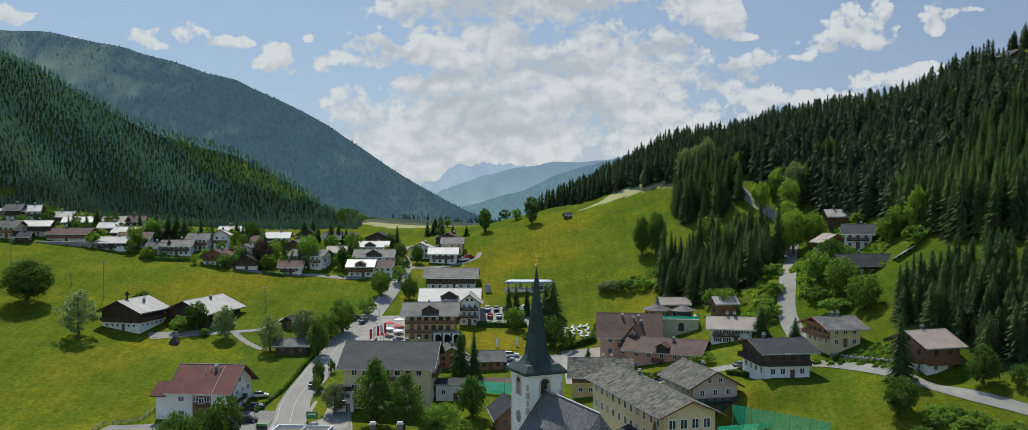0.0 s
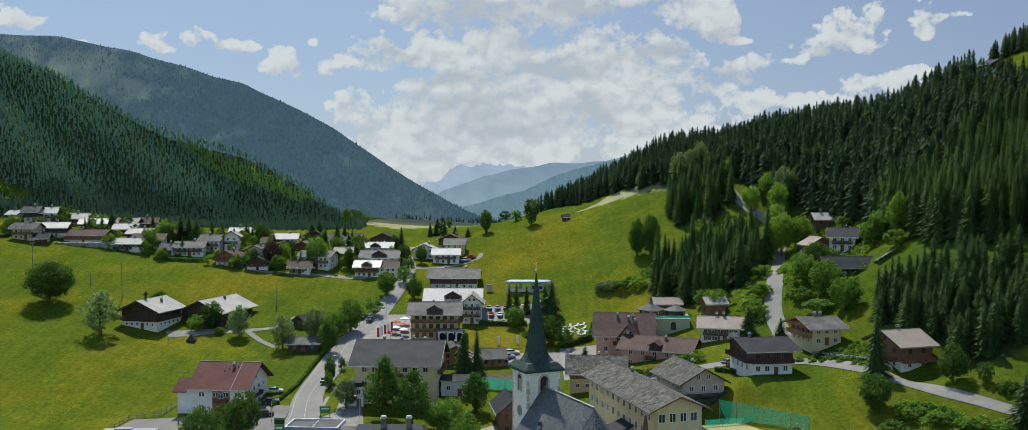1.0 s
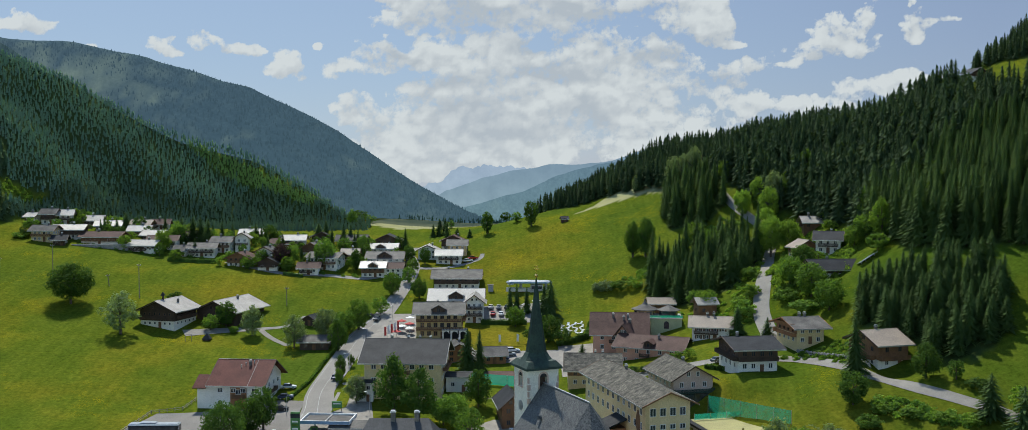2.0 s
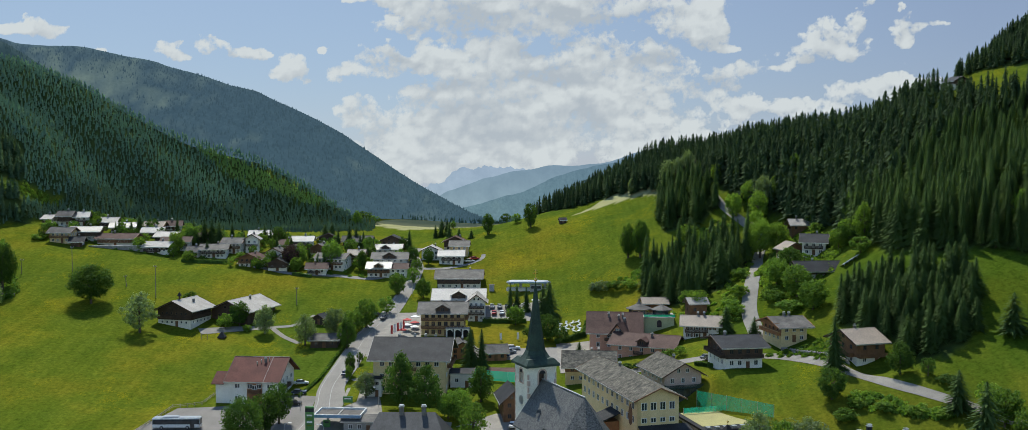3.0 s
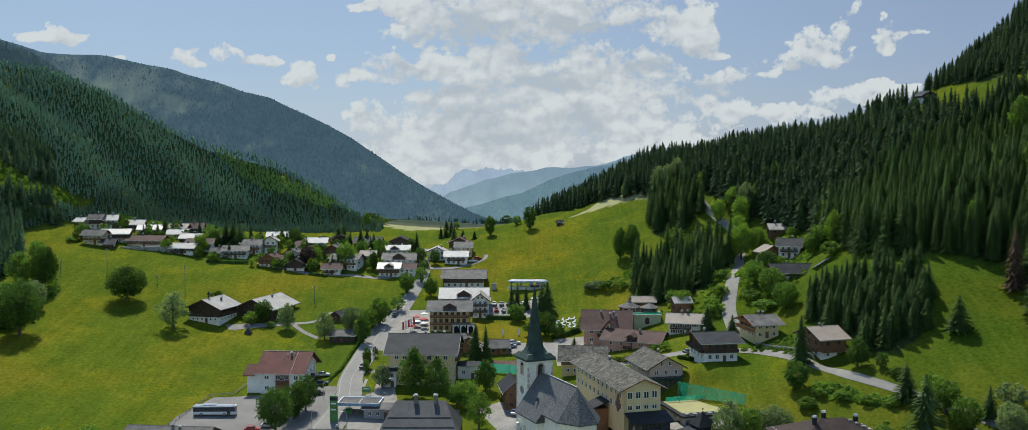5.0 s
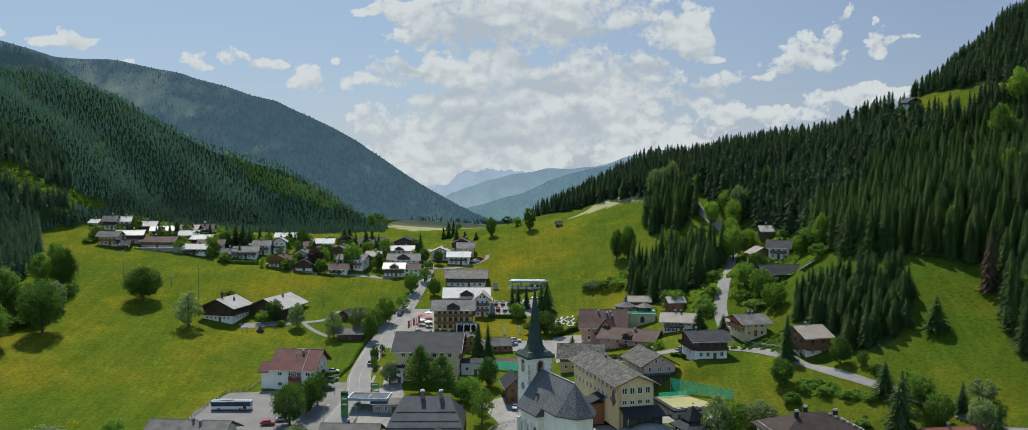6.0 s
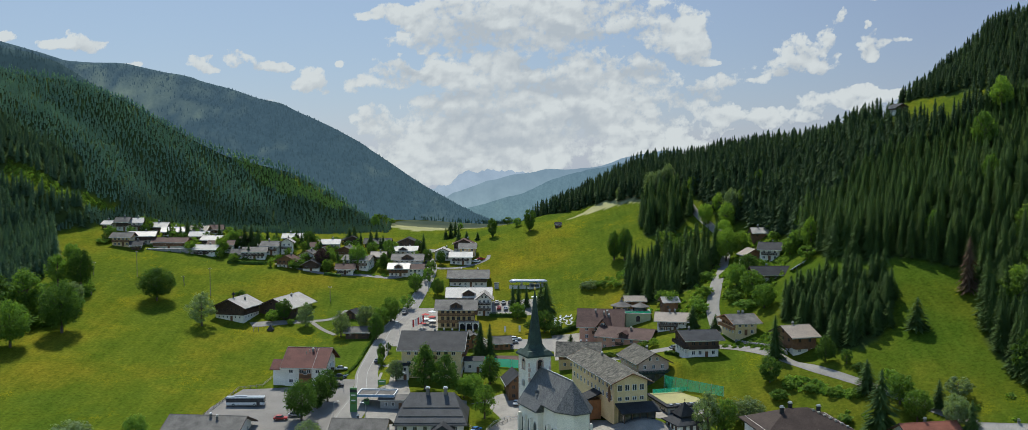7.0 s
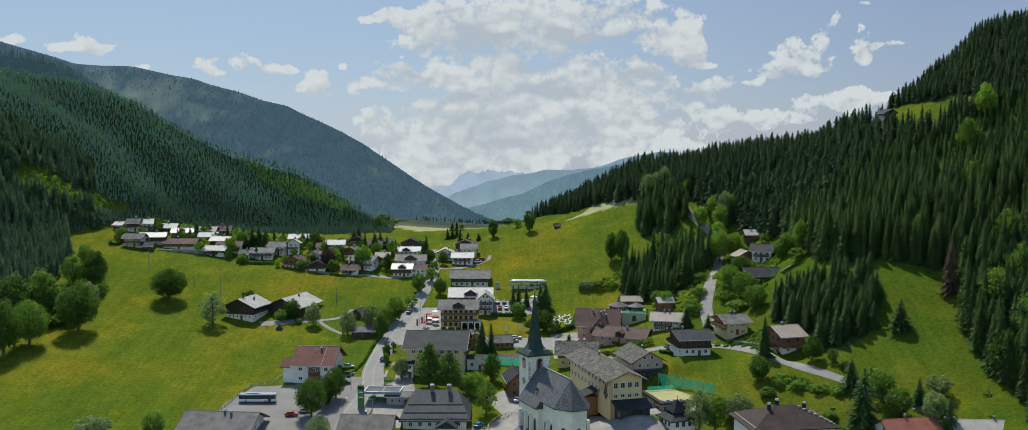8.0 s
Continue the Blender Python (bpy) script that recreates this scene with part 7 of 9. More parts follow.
tree(-82.3, 482.9, 8.7, 0.69, "egg", LEAF, "leafy tree in the valley meadow", low=0.05)
spruce(-38.5, 493.3, 5.6, 1.61, "spruce on the valley floor")
spruce(-35.7, 493.0, 6.4, 1.41, "spruce on the valley floor")
tree(-32.6, 496.0, 4.5, 0.89, "round", LEAF, "leafy tree on the valley floor", low=0.05)
tree(-4.2, 470.7, 5.2, 1.16, "round", LEAF_DARK, "leafy tree on the valley floor", low=0.05)
tree(1.4, 450.9, 5.0, 1.16, "round", LEAF, "leafy tree on the valley floor", low=0.05)
spruce(20.6, 278.8, 6.8, 1.73, "small spruce behind the school")
tree(46.7, 260.9, 3.4, 1.49, "round", LEAF, "bushy tree before the pink hotel", low=0.05)
tree(50.5, 261.3, 3.4, 1.32, "round", LEAF_LIGHT, "bushy tree beside the pink hotel", low=0.05)
bush(37.8, 260.6, 2.0, 2.63, LEAF_DARK, "bush before the pink hotel")
bush(41.6, 258.3, 2.0, 2.11, LEAF, "bush before the pink hotel")
bush(34.2, 263.2, 2.0, 2.37, LEAF_DARK, "bush before the pink hotel")
spruce(74.1, 264.9, 6.6, 1.54, "dark spruce beside the white house")
tree(104.9, 208.4, 5.0, 0.9, "round", LEAF_DARK, "leafy tree beside the timber chalet", low=0.05)
# The shade on this bush is put in by its dark leaf colour.
bush(107.7, 203.7, 2.6, 2.28, LEAF_DARK, "shaded bush beside the timber chalet")
bush(115.8, 345.4, 3.6, 1.71, LEAF, "leafy bush below the hillside hut")
bush(115.0, 336.4, 4.2, 1.80, LEAF_LIGHT, "light bush below the hillside hut")
tree(-155.5, 322, 14.6, 1.16, "round", LEAF_DARK, "lone broad leafy tree in the meadow", low=0.11)
tree(-178.8, 281.4, 20.5, 0.84, "round", LEAF_DARK, "large broad leafy tree at the meadow edge", low=0.11)
tree(-190.4, 327.1, 18.3, 0.62, "round", LEAF_DARK, "leafy tree at the meadow edge", low=0.11)
tree(-206.5, 355.8, 9.8, 0.85, "round", LEAF, "leafy tree at the meadow edge", low=0.05)
tree(-199.8, 326.3, 15.5, 0.82, "egg", LEAF, "leafy tree at the meadow edge", low=0.11)
tree(-201.1, 298.4, 18.8, 0.90, "egg", LEAF, "leafy tree at the meadow edge", low=0.11)
tree(-208.0, 288.1, 19.4, 0.96, "egg", LEAF_DARK, "leafy tree at the meadow edge", low=0.11)
tree(-191.1, 265.0, 18.3, 0.86, "round", LEAF, "leafy tree at the meadow edge", low=0.11)
tree(-195.2, 252.5, 22.1, 0.69, "round", LEAF_DARK, "leafy tree at the meadow edge", low=0.11)
tree(-187.5, 294.4, 13.5, 0.90, "round", LEAF_GREY, "silvery willow beside the meadow", low=0.05)
tree(-185.4, 307.3, 11.4, 0.94, "round", LEAF_GREY, "silvery willow beside the meadow", low=0.05)
tree(-196.1, 299.6, 11.1, 1.04, "egg", LEAF_LIGHT, "light green tree at the meadow edge", low=0.05)
bush(-196.0, 284.2, 5.9, 2.39, LEAF, "bush at the meadow edge")
bush(-188.8, 289.3, 4.9, 2.34, LEAF, "bush at the meadow edge")
tree(-129.5, 299.5, 14.5, 0.98, "loose", LEAF_GREY, "slender birch beside the farmhouse", low=0.11)
tree(-99.5, 315.7, 9.3, 0.85, "round", LEAF_DARK, "dark leafy tree before the barn", low=0.05)
tree(-88.7, 308.7, 10.7, 0.80, "egg", LEAF_GREY, "slim light tree by the farm track", low=0.05)
tree(-103.5, 311.3, 5.7, 1.10, "round", LEAF_LIGHT, "small round tree by the farm", low=0.05)
tree(-122.3, 331.5, 5.0, 1.32, "round", LEAF_DARK, "tree behind the farmhouse roof", low=0.05)
bush(-95.7, 310.8, 2.8, 1.26, LEAF_LIGHT, "small bush by the farm track")
tree(-72.3, 298.1, 11.0, 0.89, "loose", LEAF_GREY, "grey-green tree beside the small barn", low=0.05)
tree(-63.0, 303.7, 11.9, 0.73, "round", LEAF_GREY, "light leafy tree beside the road", low=0.05)
tree(-57.4, 294.5, 10.9, 0.69, "egg", LEAF_DARK, "dark tree beside the road", low=0.05)
tree(-57.6, 310.3, 8.9, 1.06, "round", LEAF, "leafy tree in the roadside row", low=0.05)
tree(-54.0, 316.3, 10.9, 0.82, "round", LEAF, "leafy tree in the roadside row", low=0.05)
tree(-48.7, 333.7, 6.7, 1.09, "round", LEAF, "leafy tree in the roadside row", low=0.05)
tree(-46.9, 354.2, 9.1, 0.92, "round", LEAF, "leafy tree in the roadside row", low=0.05)
tree(-36.4, 352.6, 8.4, 0.83, "round", LEAF_DARK, "round leafy tree on the road's edge", low=0.05)
tree(-42.3, 368.5, 7.2, 0.89, "round", LEAF, "leafy tree in the roadside row", low=0.05)
tree(-41.6, 381.5, 6.6, 0.88, "round", LEAF, "leafy tree in the roadside row", low=0.05)
tree(-44.8, 397.1, 7.6, 0.89, "round", LEAF_DARK, "leafy tree by the upper road", low=0.05)
tree(-37.9, 396.0, 7.6, 0.69, "round", LEAF_DARK, "slim dark tree by the upper road", low=0.05)
tree(-52.0, 267.8, 7.5, 0.50, "round", LEAF_DARK, "small clipped tree beside the road", low=0.05)
tree(-50.7, 279.2, 4.1, 0.64, "round", LEAF_DARK, "small clipped tree beside the road", low=0.05)
tree(-51.7, 263.2, 5.1, 0.55, "round", LEAF, "small clipped tree beside the road", low=0.05)
tree(-71.1, 212.3, 13.6, 0.86, "round", LEAF_DARK, "broad leafy tree by the car park", low=0.11)
tree(-65.6, 229.0, 11.5, 0.71, "round", LEAF_DARK, "leafy tree beside the red-roofed house", low=0.11)
tree(-68.0, 222.8, 11.2, 0.81, "round", LEAF_DARK, "leafy tree beside the red-roofed house", low=0.05)
tree(-65.7, 195.6, 7.5, 1.36, "loose", LEAF_GREY, "grey-green tree at the car park edge", low=0.05)
tree(-136.0, 188.8, 7.8, 1.75, "round", LEAF_GREY, "grey-green tree at the meadow's lower edge", low=0.05)
tree(-117.7, 192.8, 8.8, 0.94, "round", LEAF, "leafy tree at the meadow's lower edge", low=0.05)
tree(-33.0, 239.2, 16.5, 0.72, "tall", LEAF_DARK, "dark tree in front of the hotel", low=0.11)
tree(-25.8, 235.4, 14.6, 0.78, "tall", LEAF_DARK, "dense green tree in front of the hotel", low=0.11)
tree(-19.1, 232.8, 8.3, 0.92, "round", LEAF, "light leafy tree by the hotel lawn", low=0.05)
tree(-15.7, 230.6, 9.3, 0.88, "round", LEAF, "light leafy tree by the hotel lawn", low=0.05)
tree(-11.6, 215.0, 12.4, 0.75, "loose", LEAF, "light green tree on the church lawn", low=0.11)
tree(-10.3, 245.5, 10.6, 0.82, "egg", LEAF_DARK, "dark dense conical tree", low=0.05)
tree(-44.1, 246.7, 8.2, 0.90, "egg", LEAF_GREY, "pale tree by the hotel terrace", low=0.05)
spruce(-14.7, 275.8, 13.6, 1.0, "slim dark spruce beside the timber cottage")
spruce(-11.0, 276.0, 13.1, 1.0, "slim dark spruce beside the timber cottage")
spruce(-1.8, 338.1, 12.1, 0.75, "tall slim spruce behind the church")
spruce(0.7, 339.8, 11.5, 0.79, "tall slim spruce behind the church")
spruce(4.3, 339.5, 10.3, 0.81, "tall slim spruce behind the church")
spruce(12.9, 331.7, 14.3, 1.56, "broad dark spruce behind the church")
spruce(10.6, 333.8, 12.0, 1.38, "dark spruce behind the church")
tree(0.2, 323.5, 7.9, 0.99, "round", LEAF, "leafy tree behind the church", low=0.05)
tree(11.3, 304.3, 9.4, 0.99, "round", LEAF_DARK, "leafy tree behind the church", low=0.05)
tree(15.4, 300.1, 6.2, 1.19, "round", LEAF_DARK, "leafy tree behind the church", low=0.05)
tree(6.3, 305.5, 5.6, 1.39, "egg", LEAF_DARK, "leafy tree behind the church", low=0.05)
tree(21.9, 267.3, 7.2, 0.79, "egg", LEAF_DARK, "dark conical tree by the school", low=0.05)
spruce(67.2, 273.8, 8.8, 1.32, "small spruce beside the white house")
tree(94.0, 339.4, 15.1, 0.76, "round", LEAF_LIGHT, "light leafy tree beside the hillside lane", low=0.11)
tree(100.4, 337.9, 12.2, 0.77, "round", LEAF_LIGHT, "light leafy tree on the hillside", low=0.05)
tree(88.9, 295.8, 9.8, 0.93, "round", LEAF, "leafy tree beside the lane", low=0.05)
tree(92.3, 283.1, 10.7, 0.99, "round", LEAF, "leafy tree beside the lane", low=0.05)
tree(93.6, 269.5, 9.8, 1.05, "round", LEAF, "leafy tree on the hillside", low=0.05)
tree(95.8, 304.5, 8.8, 1.06, "round", LEAF_DARK, "leafy tree on the hillside", low=0.05)
tree(113.5, 307.0, 7.5, 0.99, "round", LEAF, "leafy tree by the hillside house", low=0.05)
tree(101.0, 305.0, 5.0, 1.14, "round", LEAF_LIGHT, "light bush-like tree on the hillside", low=0.05)
tree(117.6, 307.5, 8.8, 1.06, "round", LEAF, "leafy tree by the hillside house", low=0.05)
tree(96.0, 286.0, 6.3, 1.07, "round", LEAF, "leafy tree on the hillside", low=0.05)
tree(116.3, 292.8, 6.1, 1.29, "round", LEAF, "leafy tree by the hillside house", low=0.05)
tree(96.9, 358.1, 9.9, 0.92, "round", LEAF_LIGHT, "light leafy tree above the lane", low=0.05)
bush(86.2, 286.0, 4.3, 1.97, LEAF, "bush beside the lane")
bush(88.0, 275.8, 4.2, 2.37, LEAF, "bush beside the lane")
bush(76.1, 296.6, 4.9, 1.52, LEAF_LIGHT, "bush below the lane")
bush(72.2, 285.6, 5.4, 1.47, LEAF, "bush below the lane")
bush(72.6, 292.5, 3.8, 1.95, LEAF_LIGHT, "bush below the lane")
bush(80.5, 313.0, 4.6, 1.58, LEAF, "bush below the lane")
tree(62.4, 297.2, 8.0, 1.07, "round", LEAF_LIGHT, "light leafy tree behind the spa", low=0.05)
tree(60.4, 306.7, 5.7, 1.21, "round", LEAF, "leafy tree behind the spa", low=0.05)
spruce(85.5, 222.4, 15.5, 1.15, "dark conical spruce beside the timber chalet")
tree(99.5, 213, 8.8, 0.9, "egg", LEAF_DARK, "dark green tree beside the timber chalet", low=0.05)
spruce(105.7, 192.3, 10.4, 1.50, "young spruce on the slope")
tree(80.1, 207.5, 8.3, 0.99, "round", LEAF_DARK, "round dark tree below the lane", low=0.05)
bush(84.6, 202.2, 2.8, 1.94, LEAF_LIGHT, "spreading bush below the lane")
bush(90.6, 198.3, 2.5, 2.28, LEAF, "spreading bush below the lane")
bush(96.4, 194.6, 2.5, 2.28, LEAF_LIGHT, "spreading bush below the lane")
bush(80.7, 197.8, 3.4, 1.97, LEAF, "spreading bush below the lane")
bush(101.6, 191.2, 2.5, 1.93, LEAF_LIGHT, "spreading bush below the lane")
spruce(102.5, 171.5, 20.5, 1.25, "tall broad spruce in the lower garden")
tree(112.3, 183.1, 9.7, 0.93, "round", LEAF, "leafy tree in the lower garden", low=0.11)
tree(111.8, 190.6, 6.9, 0.99, "round", LEAF_LIGHT, "light tree in the lower garden", low=0.05)
tree(114.1, 174.3, 9.8, 0.89, "round", LEAF, "leafy tree in the lower garden", low=0.11)
spruce(121.8, 177.9, 8.7, 1.36, "young spruce on the slope")
tree(122.3, 167.7, 10.7, 0.75, "round", LEAF_GREY, "grey-green tree in the lower garden", low=0.11)
spruce(124.9, 163.5, 10.9, 1.12, "young spruce in the lower garden")
tree(128.2, 179.9, 6.7, 1.32, "round", LEAF_GREY, "grey-green tree on the slope", low=0.05)
bush(95.2, 180.7, 2.8, 1.95, LEAF, "bush in the lower garden")
tree(67.8, 187.6, 8.7, 1.41, "round", LEAF_GREY, "large round silvery bush-like tree", low=0.05)
tree(55.1, 181.6, 14.0, 0.73, "loose", LEAF_GREY, "light grey-green tree by the square", low=0.11)
tree(60.0, 182.0, 12.0, 0.74, "round", LEAF, "leafy tree by the square", low=0.11)
spruce(130.2, 215.8, 11.1, 1.70, "single spruce on the steep meadow")
tree(46.5, 365.9, 14.3, 0.50, "round", LEAF_DARK, "leafy tree on the hill meadow", low=0.05)
tree(51.0, 362.6, 15.6, 0.54, "round", LEAF_DARK, "leafy tree on the hill meadow", low=0.05)
bush(33.9, 347.6, 4.6, 1.82, LEAF_GREY, "grey-green bush on the hill")
bush(39.2, 344.9, 4.3, 1.80, LEAF, "grey-green bush on the hill")
bush(31.5, 349.1, 3.7, 1.75, LEAF_GREY, "grey-green bush on the hill")
bush(44.6, 343.2, 3.7, 1.93, LEAF_LIGHT, "bush on the hill")
tree(7.8, 435.4, 12.3, 0.60, "round", LEAF_DARK, "single leafy tree on the hill crest", low=0.05)
tree(-12.7, 440.1, 10.7, 0.61, "round", LEAF_DARK, "single tree on the valley floor", low=0.05)
spruce(-30.6, 429.3, 12.3, 0.88, "spruce at the village end")
spruce(-36.6, 459.3, 6.1, 1.56, "spruce on the valley floor")
spruce(-39.3, 458.6, 6.8, 1.39, "spruce on the valley floor")
spruce(-34.1, 462.4, 6.1, 1.56, "spruce on the valley floor")
spruce(-27.0, 446.5, 5.2, 1.61, "spruce on the valley floor")
spruce(-20.8, 441.1, 4.4, 1.67, "spruce on the valley floor")
spruce(-48.8, 421.6, 10.7, 1.17, "dark spruce by the village road")
tree(-51.4, 422.9, 7.2, 0.77, "round", LEAF_DARK, "dark tree by the village road", low=0.05)
spruce(-75.0, 431.6, 9.4, 1.15, "spruce among the houses")
spruce(-77.3, 426.6, 10.1, 1.07, "spruce among the houses")
spruce(-70.7, 425.7, 7.9, 1.36, "spruce among the houses")
tree(-66.3, 412.6, 7.8, 0.89, "round", LEAF, "leafy tree among the houses", low=0.05)
tree(-74.1, 409.9, 7.0, 0.99, "round", LEAF, "leafy tree among the houses", low=0.05)
spruce(-89.7, 432.5, 8.7, 1.67, "spruce behind the houses")
spruce(-90.2, 453.3, 6.8, 1.67, "spruce behind the houses")
tree(-50.4, 398.5, 6.1, 0.87, "round", LEAF, "leafy tree by the upper road", low=0.05)
tree(-77.8, 382.0, 12.6, 0.76, "round", LEAF, "leafy tree among the upper houses", low=0.05)
tree(-94.9, 379.6, 9.6, 0.92, "round", LEAF_RED, "copper beech among the upper houses", low=0.05)
tree(-91.5, 382.8, 8.1, 0.90, "round", LEAF, "leafy tree among the upper houses", low=0.05)
tree(-144.5, 403.0, 9.5, 0.86, "round", LEAF, "leafy tree among the upper houses", low=0.05)
tree(-146.5, 390.6, 9.8, 0.76, "round", LEAF_LIGHT, "leafy tree among the upper houses", low=0.05)
spruce(-143.6, 405.3, 11.7, 1.32, "dark spruce behind the upper houses")
spruce(-140.1, 409.4, 11.8, 1.47, "dark spruce behind the upper houses")
spruce(-136.3, 408.0, 12.5, 1.39, "dark spruce behind the upper houses")
spruce(-132.0, 404.4, 12.4, 1.25, "dark spruce behind the upper houses")
spruce(-171.5, 415.5, 9.1, 1.35, "dark spruce among the upper houses")
spruce(-172.8, 408.5, 7.6, 1.36, "dark spruce among the upper houses")
tree(-205.2, 398.2, 6.1, 1.12, "round", LEAF, "small leafy tree by the upper houses", low=0.05)
bush(-204.5, 387.2, 2.7, 2.63, LEAF, "bush at the meadow's upper edge")
tree(-186.8, 398.9, 5.3, 0.99, "round", LEAF, "small leafy tree among the upper houses", low=0.05)
tree(-123.8, 406.3, 6.2, 0.99, "round", LEAF, "leafy tree among the upper houses", low=0.05)
tree(-108.6, 417.5, 8.7, 0.90, "round", LEAF_DARK, "leafy tree among the upper houses", low=0.05)
spruce(-115.9, 421.9, 7.8, 1.36, "spruce among the upper houses")
tree(-77.6, 397.5, 6.1, 0.87, "round", LEAF, "leafy tree among the upper houses", low=0.05)
tree(-62.5, 384.2, 5.2, 0.85, "round", LEAF, "slim tree among the upper houses", low=0.05)
tree(-64.9, 381.9, 8.9, 0.50, "round", LEAF_DARK, "slim dark tree among the upper houses", low=0.05)
tree(75.7, 353.7, 10.5, 0.86, "round", LEAF, "leafy tree below the copse", low=0.05)
tree(71.7, 369.2, 7.2, 1.49, "round", LEAF_LIGHT, "bush-like tree below the copse", low=0.05)
tree(73.7, 431.7, 8.9, 0.90, "round", LEAF_LIGHT, "light leafy tree at the wood's edge", low=0.05)
tree(79.2, 424.5, 10.4, 0.61, "round", LEAF_LIGHT, "light leafy tree at the wood's edge", low=0.05)
tree(91.2, 407.7, 9.3, 0.74, "round", LEAF_LIGHT, "light leafy tree at the wood's edge", low=0.05)
tree(99.2, 378.1, 11.0, 0.79, "round", LEAF_LIGHT, "light leafy tree at the wood's edge", low=0.05)
tree(91.6, 375.8, 11.0, 0.73, "round", LEAF_LIGHT, "light leafy tree by the lane", low=0.05)


# ---- hedges, shrubs and fences ----
def leaf_sheet(rng, spots, leaf):
    """Leaf quads at the given places, facing up and outwards."""
    v, f = [], []
    for p in spots:
        n = Vector((rng.uniform(-1, 1), rng.uniform(-1, 1), rng.uniform(0.0, 1.2))).normalized()
        a = n.orthogonal().normalized()
        a.rotate(Matrix.Rotation(rng.uniform(0, 6.28), 3, n))
        b = n.cross(a)
        s = leaf * rng.uniform(0.6, 1.3)
        k = len(v)
        p = Vector(p)
        v += [tuple(p - a * s), tuple(p - b * s * 0.7), tuple(p + a * s), tuple(p + b * s * 0.7)]
        f.append((k, k + 1, k + 2, k + 3))
    return v, f


def hedge(label, line, w=1.2, h=1.3, mat=None, leaf=0.22, per=26):
    r = random.Random(len(line) * 31 + int(line[0][0]))
    spots = []
    core = bmesh.new()
    for (x0, y0), (x1, y1) in zip(line, line[1:]):
        d = Vector((x1 - x0, y1 - y0))
        n = max(1, int(d.length / 0.8))
        side = Vector((d.y, -d.x)).normalized()
        for k in range(n):
            p = Vector((x0, y0)) + d * (k + 0.5) / n
            z = ground_z(p.x, p.y)
            hh = h * r.uniform(0.85, 1.12)
            box_into(core, p.x - w * 0.36, p.x + w * 0.36, p.y - w * 0.36, p.y + w * 0.36, z - 0.3, z + hh * 0.8)
            for _ in range(per):
                u = r.uniform(-0.5, 0.5)
                q = p + d.normalized() * r.uniform(-0.5, 0.5) * 0.9 + side * u * w
                zz = z + (hh if abs(u) < 0.38 and r.random() < 0.6 else hh * r.uniform(0.05, 1.0))
                spots.append((q.x, q.y, zz))
    v, f = leaf_sheet(r, spots, leaf)
    ob = thing("hedge", Matrix(), label, "hedge")
    part("hedge_core", core, mat or LEAF_DARK, ob)
    part_mesh("leaves", mesh_of("leaves", v, f, [mat or LEAF]), ob)
    return ob


def shrubs(label, poly, gap, sizes, mat, seed, leaf=0.4, per=34):
    gap, per = gap * 0.8, int(per * 1.9)
    xs, ys = [p[0] for p in poly], [p[1] for p in poly]
    x, y, r = strew(seed, (min(xs), max(xs), min(ys), max(ys)), gap, lambda a, b: inside(poly, a, b), 0.7)
    rr = random.Random(seed)
    spots = []
    for a, b in zip(x, y):
        s = rr.uniform(*sizes)
        for _ in range(per):
            d = Vector((rr.gauss(0, 1), rr.gauss(0, 1), abs(rr.gauss(0, 0.8)))).normalized() * s * rr.uniform(0.35, 1.0)
            spots.append((a + d.x, b + d.y, ground_z(a + d.x, b + d.y) + d.z * 0.9))
    v, f = leaf_sheet(rr, spots, leaf)
    return tagged(new("shrubs", mesh_of("shrubs", v, f, [mat])), label, "shrub", kind="stuff")


POST = bpy.data.meshes.new("post")
_b = boxes((-0.08, 0.08, -0.08, 0.08, -0.4, 1.1))
_b.to_mesh(POST)
_b.free()
POST.materials.append(WOOD_GREY)


def fence(label, line, gap=2.2, rails=(0.45, 0.9), mat=None):
    ob = thing("fence", Matrix(), label, "fence")
    pts = []
    for (x0, y0), (x1, y1) in zip(line, line[1:]):
        n = max(1, round(math.hypot(x1 - x0, y1 - y0) / gap))
        pts += [(x0 + (x1 - x0) * k / n, y0 + (y1 - y0) * k / n) for k in range(n)]
    pts.append(line[-1])
    for x, y in pts:
        part_mesh("post", POST, ob, pose(x, y, ground_z(x, y)))
    for rz in rails:
        for (x0, y0), (x1, y1) in zip(pts, pts[1:]):
            bm = bmesh.new()
            a, b = Vector((x0, y0, ground_z(x0, y0) + rz)), Vector((x1, y1, ground_z(x1, y1) + rz))
            limb_into(bm, a, b, 0.07, 0.07, 4)
            part("rail", bm, mat or WOOD_GREY, ob)
    return ob


hedge("clipped green hedge beside the village road", [(-64.5, 250), (-61, 266), (-60, 282), (-58.5, 296), (-57, 308)], 1.0, 0.9)
hedge("leafy hedge behind the green pitch", [(-12, 326.5), (4, 327)], 1.6, 1.8, LEAF_DARK)
hedge("dark hedge along the hotel lawn", [(14, 300), (24, 306), (26, 318)], 1.8, 2.2, LEAF_DARK)
hedge("garden hedge below the dark chalet", [(53, 250), (58, 243), (66, 238)], 1.4, 1.2)
hedge("hedge before the upper village houses", [(-140, 377), (-128, 379), (-122, 381)], 1.6, 1.5, LEAF_DARK)
hedge("garden hedge by the upper houses", [(-92, 370), (-84, 369)], 1.4, 1.3)
